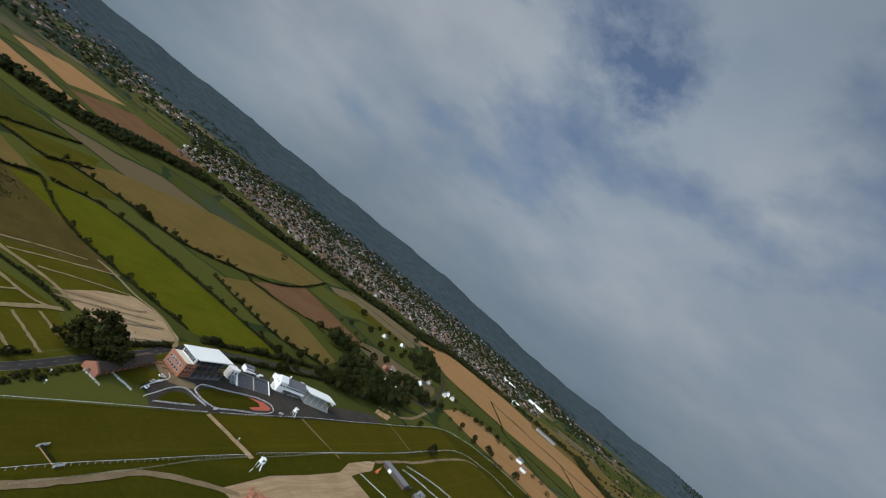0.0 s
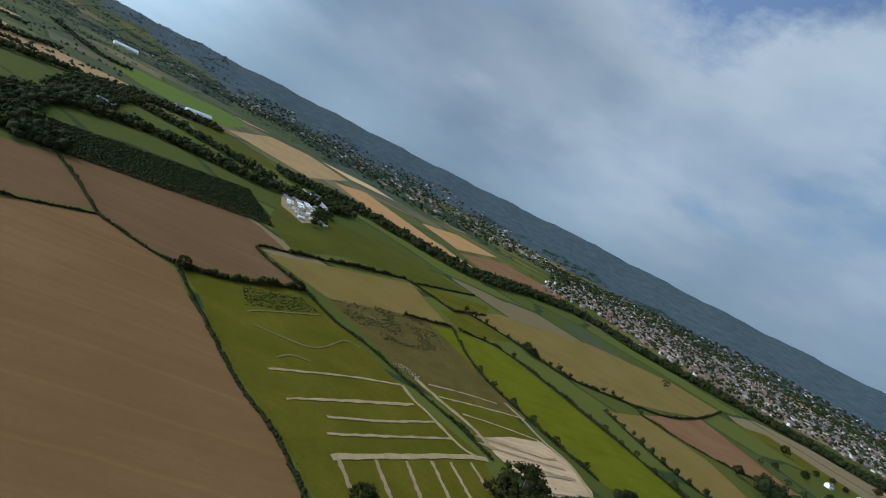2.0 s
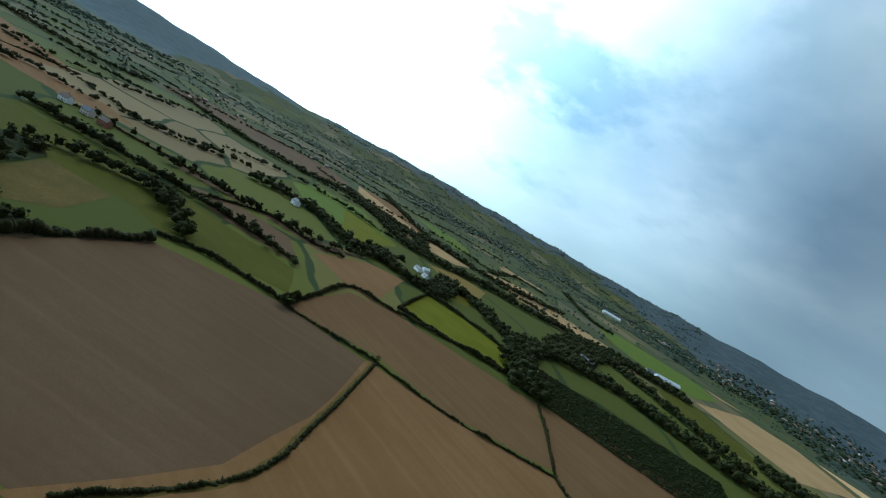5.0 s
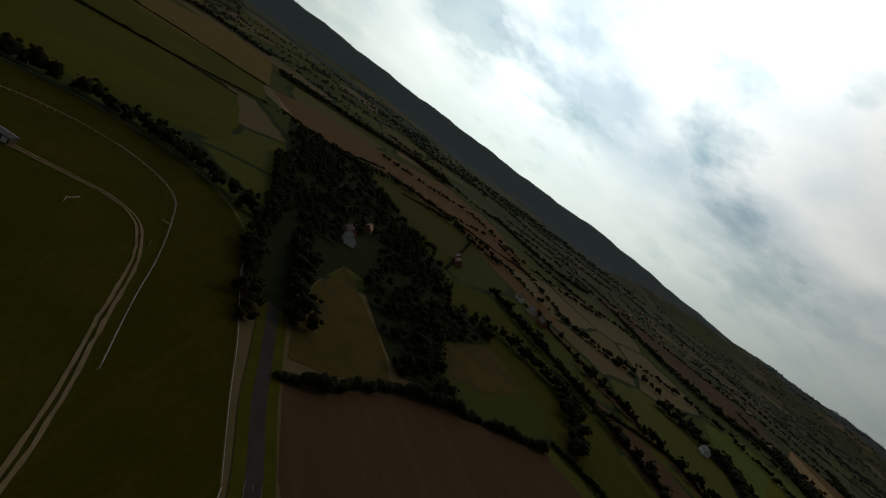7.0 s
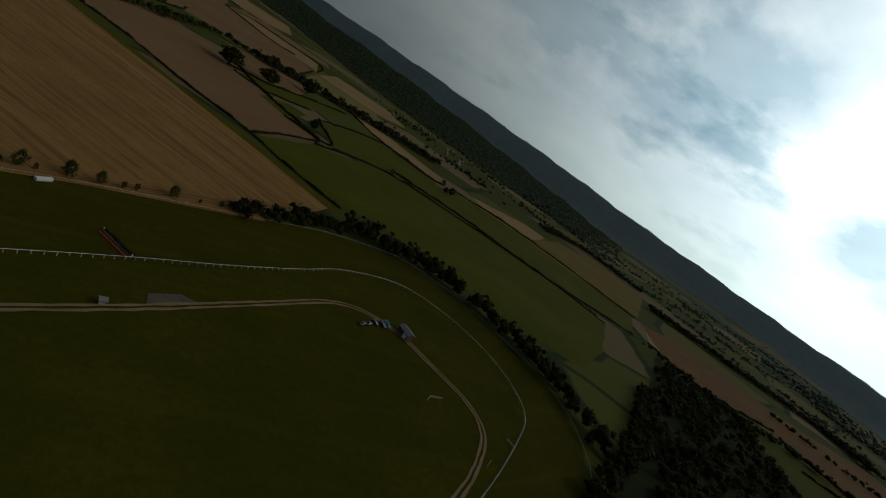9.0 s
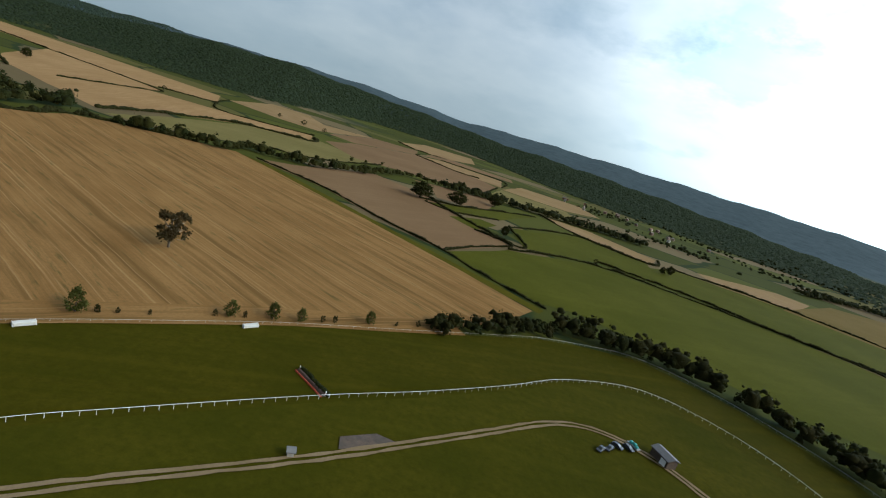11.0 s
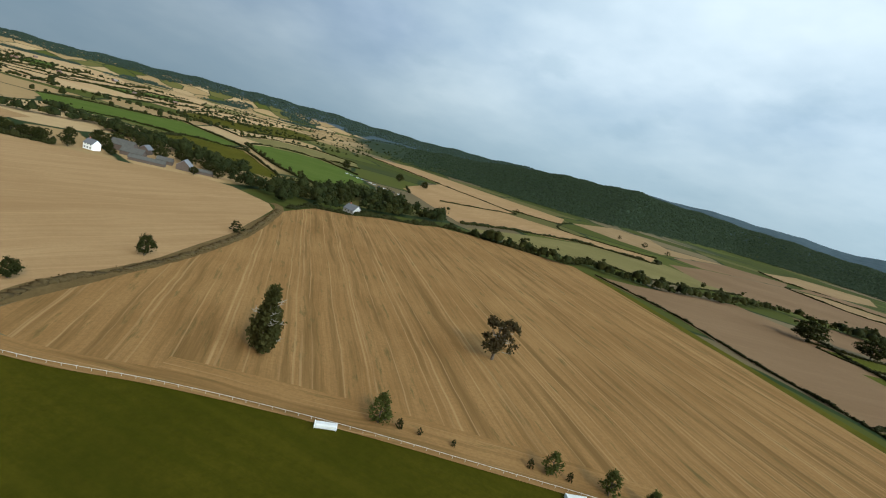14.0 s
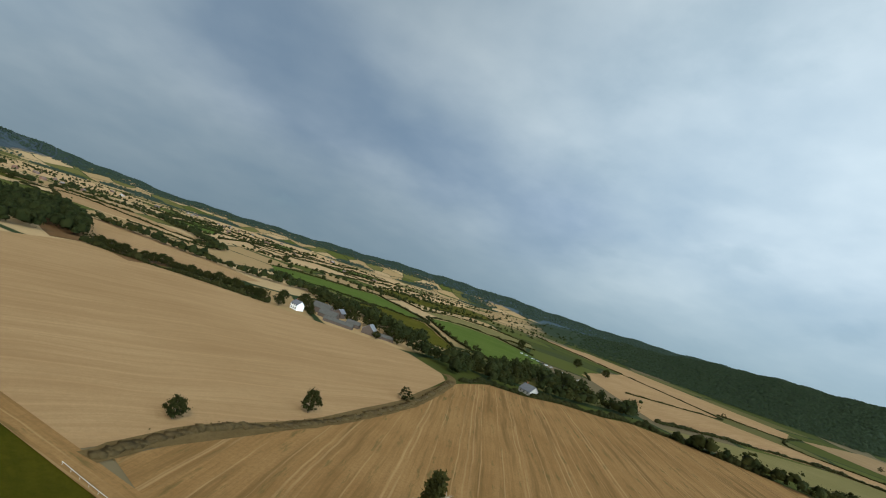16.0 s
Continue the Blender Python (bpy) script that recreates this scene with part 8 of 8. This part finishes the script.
for pts, w in (([(-50, 319), (-32, 312), (-17, 307), (-3, 302), (14, 290)], 5.0), ([(-42, 323), (-19, 345), (4, 363)], 2.2), ([(-31, 315), (-4, 341), (27, 368)], 2.2), ([(-13, 312), (10, 328), (41, 346)], 2.2), ([(8, 373), (22, 364), (41, 348), (60, 338), (74, 314), (73, 301)], 4.0)):
    band("parking_row", "worn_track", pts, w * 0.72, "pale gravel strip through a grass car park")
for pts in ([(-138, 257), (-122, 263), (-105, 276), (-102, 309), (-91, 313)], [(-109, 239), (-107, 251), (-95, 259)], [(-150, 266), (-148, 278), (-131, 323)]):
    band("worn_path", "dry_path", pts, 1.1, "faint worn path in a meadow")
for a, b in (((33, 291), (62, 317)), ((45, 281), (71, 306))):
    s = thing("log_row", (*a, 0), math.degrees(math.atan2(b[1] - a[1], b[0] - a[0])), "row of pale logs edging a car park", "logs", "log rows")
    n = 22
    l = math.hypot(b[0] - a[0], b[1] - a[1])
    me = fast_mesh("log", *limb((-0.75, 0, 0.3), (0.75, 0, 0.3), 0.32, 0.3, 7), "dead_wood")
    for k in range(n):
        part("log", me, None, s, m=pose(l * (k + 0.5) / n, float(RNG.uniform(-0.3, 0.3)), 0, 0, 0, float(RNG.uniform(-20, 20))))
hedge([(49, 276), (60, 289), (71, 301)], 2.2, 4.5, "dense clipped hedge beside the road")
x, y = fill([(-148, 359), (-128, 401), (-102, 438), (-82, 448), (-50, 407), (-67, 371), (-89, 350), (-113, 351), (-130, 353)], 2.0)
ok = RNG.random(len(x)) < 0.45 + 0.4 * np.sin(x * 0.16 + 2 * np.sin(y * 0.11))
pick = RNG.random(len(x)) < 0.5
wood("scrub", x[ok & pick], y[ok & pick], 0.8, 0.7, "low brown and green scrub in a pasture", "leaf_dry", 1, 4)
wood("scrub", x[ok & ~pick], y[ok & ~pick], 0.8, 0.7, "low green scrub in a pasture", "leaf_young", 1, 4)
x, y = fill([(-176, 293), (-154, 332), (-134, 327), (-142, 301), (-157, 272)], 2.2)
wood("scrub", x, y, 0.6, 0.75, "low rough growth in a meadow corner", "leaf_young", 1, 3)
x, y = fill([(-56.9, 125.2), (-26.6, 152.5), (10.3, 200.2), (28.6, 227.1), (34.6, 233.3), (24.4, 211.0), (-2.2, 174.9), (-36.9, 137.0)], 2.4)
wood("scrub", x, y, 0.9, 1.2, "low rough verge growth between road and rail", "leaf_hedge", 1, 2)
x, y = fill([(-70, 320), (-64, 328), (-48, 325), (-48, 319)], 1.6)
wood("spoil_heap", x, y, 0.7, 0.6, "heap of pale rubble beside a track", "gravel", 1)
x, y = fill([(121.0, 183.9), (127.6, 197.0), (138.0, 194.9), (132.6, 181.7)], 1.5)
wood("spoil_heap", x, y, 0.9, 0.9, "heap of red-brown rubble on sand", "brick", 1)
x, y = fill([(279, 392), (287, 404), (305, 404), (295, 391)], 1.8)
wood("timber_stack", x, y, 1.0, 1.0, "stacks of orange timber beside the rail", "timber", 1)


def old_tree(x, y, height, label, seed, **opts):
    """A veteran tree with bare grey antlers of dead wood."""
    ob = thing("old_tree", (x, y, 0), 0, label, "tree", "old field trees")
    trunk, crown = tree_meshes(seed, **opts)
    ob.scale = (height, height, height)
    part("trunk", trunk, None, ob)
    part("crown", crown, None, ob)
    rng = np.random.default_rng(seed)
    pieces = []
    for k in range(15):
        t, z = rng.uniform(0, 6.3), rng.uniform(0.18, 0.78)
        r0 = opts["spread"] * (0.9 - 0.6 * z)
        a = np.array((r0 * 0.6 * math.cos(t), r0 * 0.6 * math.sin(t), z))
        b = a + (0.10 * math.cos(t), 0.10 * math.sin(t), rng.uniform(-0.02, 0.06))
        pieces.append(limb(a, b, 0.007, 0.005, 5))
        for turn in (-0.9, -0.2, 0.7):
            c = b + (rng.uniform(0.03, 0.07) * math.cos(t + turn), rng.uniform(0.03, 0.07) * math.sin(t + turn), rng.uniform(-0.01, 0.06))
            pieces += [limb(b, c, 0.004, 0.0025, 4), limb(c, c + (0.03 * math.cos(t + turn * 2), 0.03 * math.sin(t + turn * 2), rng.uniform(-0.01, 0.04)), 0.0025, 0.001, 3)]
    part("dead_branches", fast_mesh("dead_branches", *joined(*pieces), "dead_wood"), None, ob, "bare grey dead branches")


old_tree(59.3, -126.9, 21.5, "tall tapering old oak with grey dead branches in stubble", 5, spread=0.172, base=0.0, clumps=200, leaves=26, lump=0.72, gap=0.3, taper=1.0, loose_by=0.03, mat="leaf_old")
old_tree(50.1, -210.9, 18, "sparse old tree with rusty brown leaves in stubble", 9, spread=0.38, base=0.22, clumps=64, leaves=34, gap=0.66, taper=0.1, mat="leaf_rusty", lump=0.55, loose_by=0.034)

# centre line, edge lines and posts of the road
white = []
c = smooth_path([(-190.9, -30.4), (-163.8, 5.2), (-116.0, 64.0), (-76.6, 113.6), (-54.5, 138.0), (-31.2, 159.6), (-10.8, 181.7), (13.6, 211.5), (35, 243), (54, 269), (71, 296)], 3.0)
LAYER[0] += 0.02
for off, dash, w in ((0.0, 3, 0.04), (2.6, 1, 0.035), (-2.6, 1, 0.035)):
    for k in range(0, len(c) - 1, dash):
        a, b = c[k], c[k + 1]
        n0, n1 = np.array((-math.sin(a[2]), math.cos(a[2]))), np.array((-math.sin(b[2]), math.cos(b[2])))
        q = [a[:2] + n0 * (off - w), b[:2] + n1 * (off - w), b[:2] + n1 * (off + w), a[:2] + n0 * (off + w)]
        white.append((np.array([(*p, LAYER[0]) for p in q]), np.array([(0, 1, 2), (0, 2, 3)])))
tagged(part("road_markings", fast_mesh("road_markings", *joined(*white), "concrete"), None, None), "worn white centre and edge lines", "road marking", kind="structure")

# ---------------------------------------------------------------- more of the racecourse
def grey_fence(points, label, gap=3.0):
    """A weathered post and rail fence."""
    c = smooth_path(points, gap)
    o = c[0, :2]
    ob = thing("post_and_rail_fence", (o[0], o[1], 0), 0, label, "fence", "weathered fences")
    for h, name in ((1.1, "top_rail"), (0.6, "lower_rail")):
        part(name, fast_mesh(name, *tube([(*(q[:2] - o), h) for q in c], 0.05, 4), "old_timber"), None, ob)
    me = fast_mesh("post", *limb((0, 0, -0.05), (0, 0, 1.2), 0.07, 0.06, 5), "old_timber")
    for x, y, a in c:
        part("post", me, None, ob, m=pose(x - o[0], y - o[1], 0))


plain("old_timber", (0.30, 0.29, 0.22), 0.9, 0.25, 1.0)
plain("yellow_paint", (0.55, 0.33, 0.06), 0.5, 0.2, 0.8)
grey_fence([(32.5, 144.8), (73.5, 178.4), (95.1, 197.2), (117.0, 213.7), (128, 221)], "weathered grey rail fence inside the home straight")
grey_fence([(138, 228), (170, 251), (196, 271)], "weathered grey rail fence inside the home straight")


def flight(a, b, label):
    """A brush jump between two white wing boards."""
    l = math.hypot(b[0] - a[0], b[1] - a[1])
    s = thing("brush_jump", (*a, 0), math.degrees(math.atan2(b[1] - a[1], b[0] - a[0])), label, "fence", "race jumps")
    k = int(l / 0.45)
    at = np.stack([np.linspace(0.3, l - 0.3, k), RNG.normal(size=k) * 0.12, np.full(k, 0.5)], 1)
    part("brush", fast_mesh("brush", *joined(lumps(at, np.full(k, 0.6), 0.95, 0.3), sprays(np.repeat(at, 5, 0) + RNG.normal(size=(5 * k, 3)) * 0.3, 0.15)), "leaf_wood"), None, s)
    part("ground_board", box(l - 0.4, 0.25, 0.4, (l / 2, -0.85, 0), 0.03), "timber", s, "orange-brown ground board")
    for e in (0.0, l):
        wing = part("wing", box(0.12, 5.0, 1.3, (e, 0.6, 0.1), 0.03), "white_paint", s, "white wing board")
        for y in (-1.6, 0.6, 2.8):
            part("stay", fast_mesh("stay", *limb((e, y, 1.2), (e + (0.7 if e else -0.7), y, 0.0), 0.05, 0.05, 4), "white_paint"), None, wing)


flight((35.1, 168.2), (43.0, 160.7), "brown brush jump between white wing boards on turf")

# excavator beside the yard
s = thing("excavator", (239, 275, 0), 50, "small orange-red tracked excavator with a raised yellow arm", "excavator")
for y in (-1.0, 1.0):
    part("track", profile([(y - 0.3, 0.0), (y + 0.3, 0.0), (y + 0.3, 0.75), (y - 0.3, 0.75)], -1.7, 1.7), "rubber", s)
part("body", box(3.0, 2.2, 1.1, (-0.2, 0, 0.8), 0.15), "red_plastic", s)
cab = part("cab", box(1.3, 1.0, 1.5, (0.5, 0.5, 1.9), 0.1), "red_plastic", s)
part("window", box(0.05, 0.8, 0.8, (1.17, 0.5, 2.3)), "dark_glass", cab)
part("boom", fast_mesh("boom", *limb((1.2, -0.3, 1.6), (4.2, -0.3, 4.6), 0.3, 0.22, 4), "yellow_paint"), None, s)
arm = part("arm", fast_mesh("arm", *limb((4.2, -0.3, 4.6), (6.0, -0.3, 2.4), 0.22, 0.16, 4), "yellow_paint"), None, s)
part("bucket", box(0.9, 0.9, 0.7, (6.1, -0.3, 1.7), 0.1), "steel_grey", arm)

# low white kerb rail of the yard, marker posts by the road, a skip and timber
white_fence([(220, 262), (232, 253), (244, 244)], "low white rail along a sandy yard", 2.5, 0.6)
for x, y in ((23.5, 215.0), (24.2, 205.9), (120, 232)):
    s = thing("marker_post", (x, y, 0), 0, "white-topped marker post beside the road", "post", "marker posts")
    part("stem", box(0.12, 0.12, 1.5, (0, 0, 0)), "white_paint", s)
    part("board", box(0.9, 0.08, 0.7, (0, 0, 1.4), 0.02), "white_paint", s)
for x, y, a in ((294, 416, 20), (301, 418, 50), (309, 419, 10), (317, 421, 70), (326, 422, 30)):
    s = thing("timber_pile", (x, y, 0), a, "loose pile of orange-brown timber", "timber", "timber piles")
    for k in range(6):
        part("beam", box(3.4, 0.3, 0.28, (RNG.uniform(-0.3, 0.3), -0.8 + 0.34 * (k % 4), 0.29 * (k // 4)), 0.02), "timber", s)
# tubs and seats in the paddock
for k in range(12):
    x, y = 66 + 0.55 * k + RNG.uniform(-0.3, 0.3), 248 + 1.2 * k * 0.55 + RNG.uniform(-0.8, 0.8)
    s = thing("bench", (x, y, 0), float(RNG.uniform(20, 70)), "white slatted bench beside a paddock fence", "bench", "paddock benches")
    part("seat", box(1.6, 0.45, 0.08, (0, 0, 0.42)), "white_paint", s)
    part("backrest", box(1.6, 0.06, 0.4, (0, 0.22, 0.5)), "white_paint", s)
    for e in (-0.65, 0.65):
        part("leg", box(0.08, 0.4, 0.42, (e, 0, 0)), "white_paint", s)
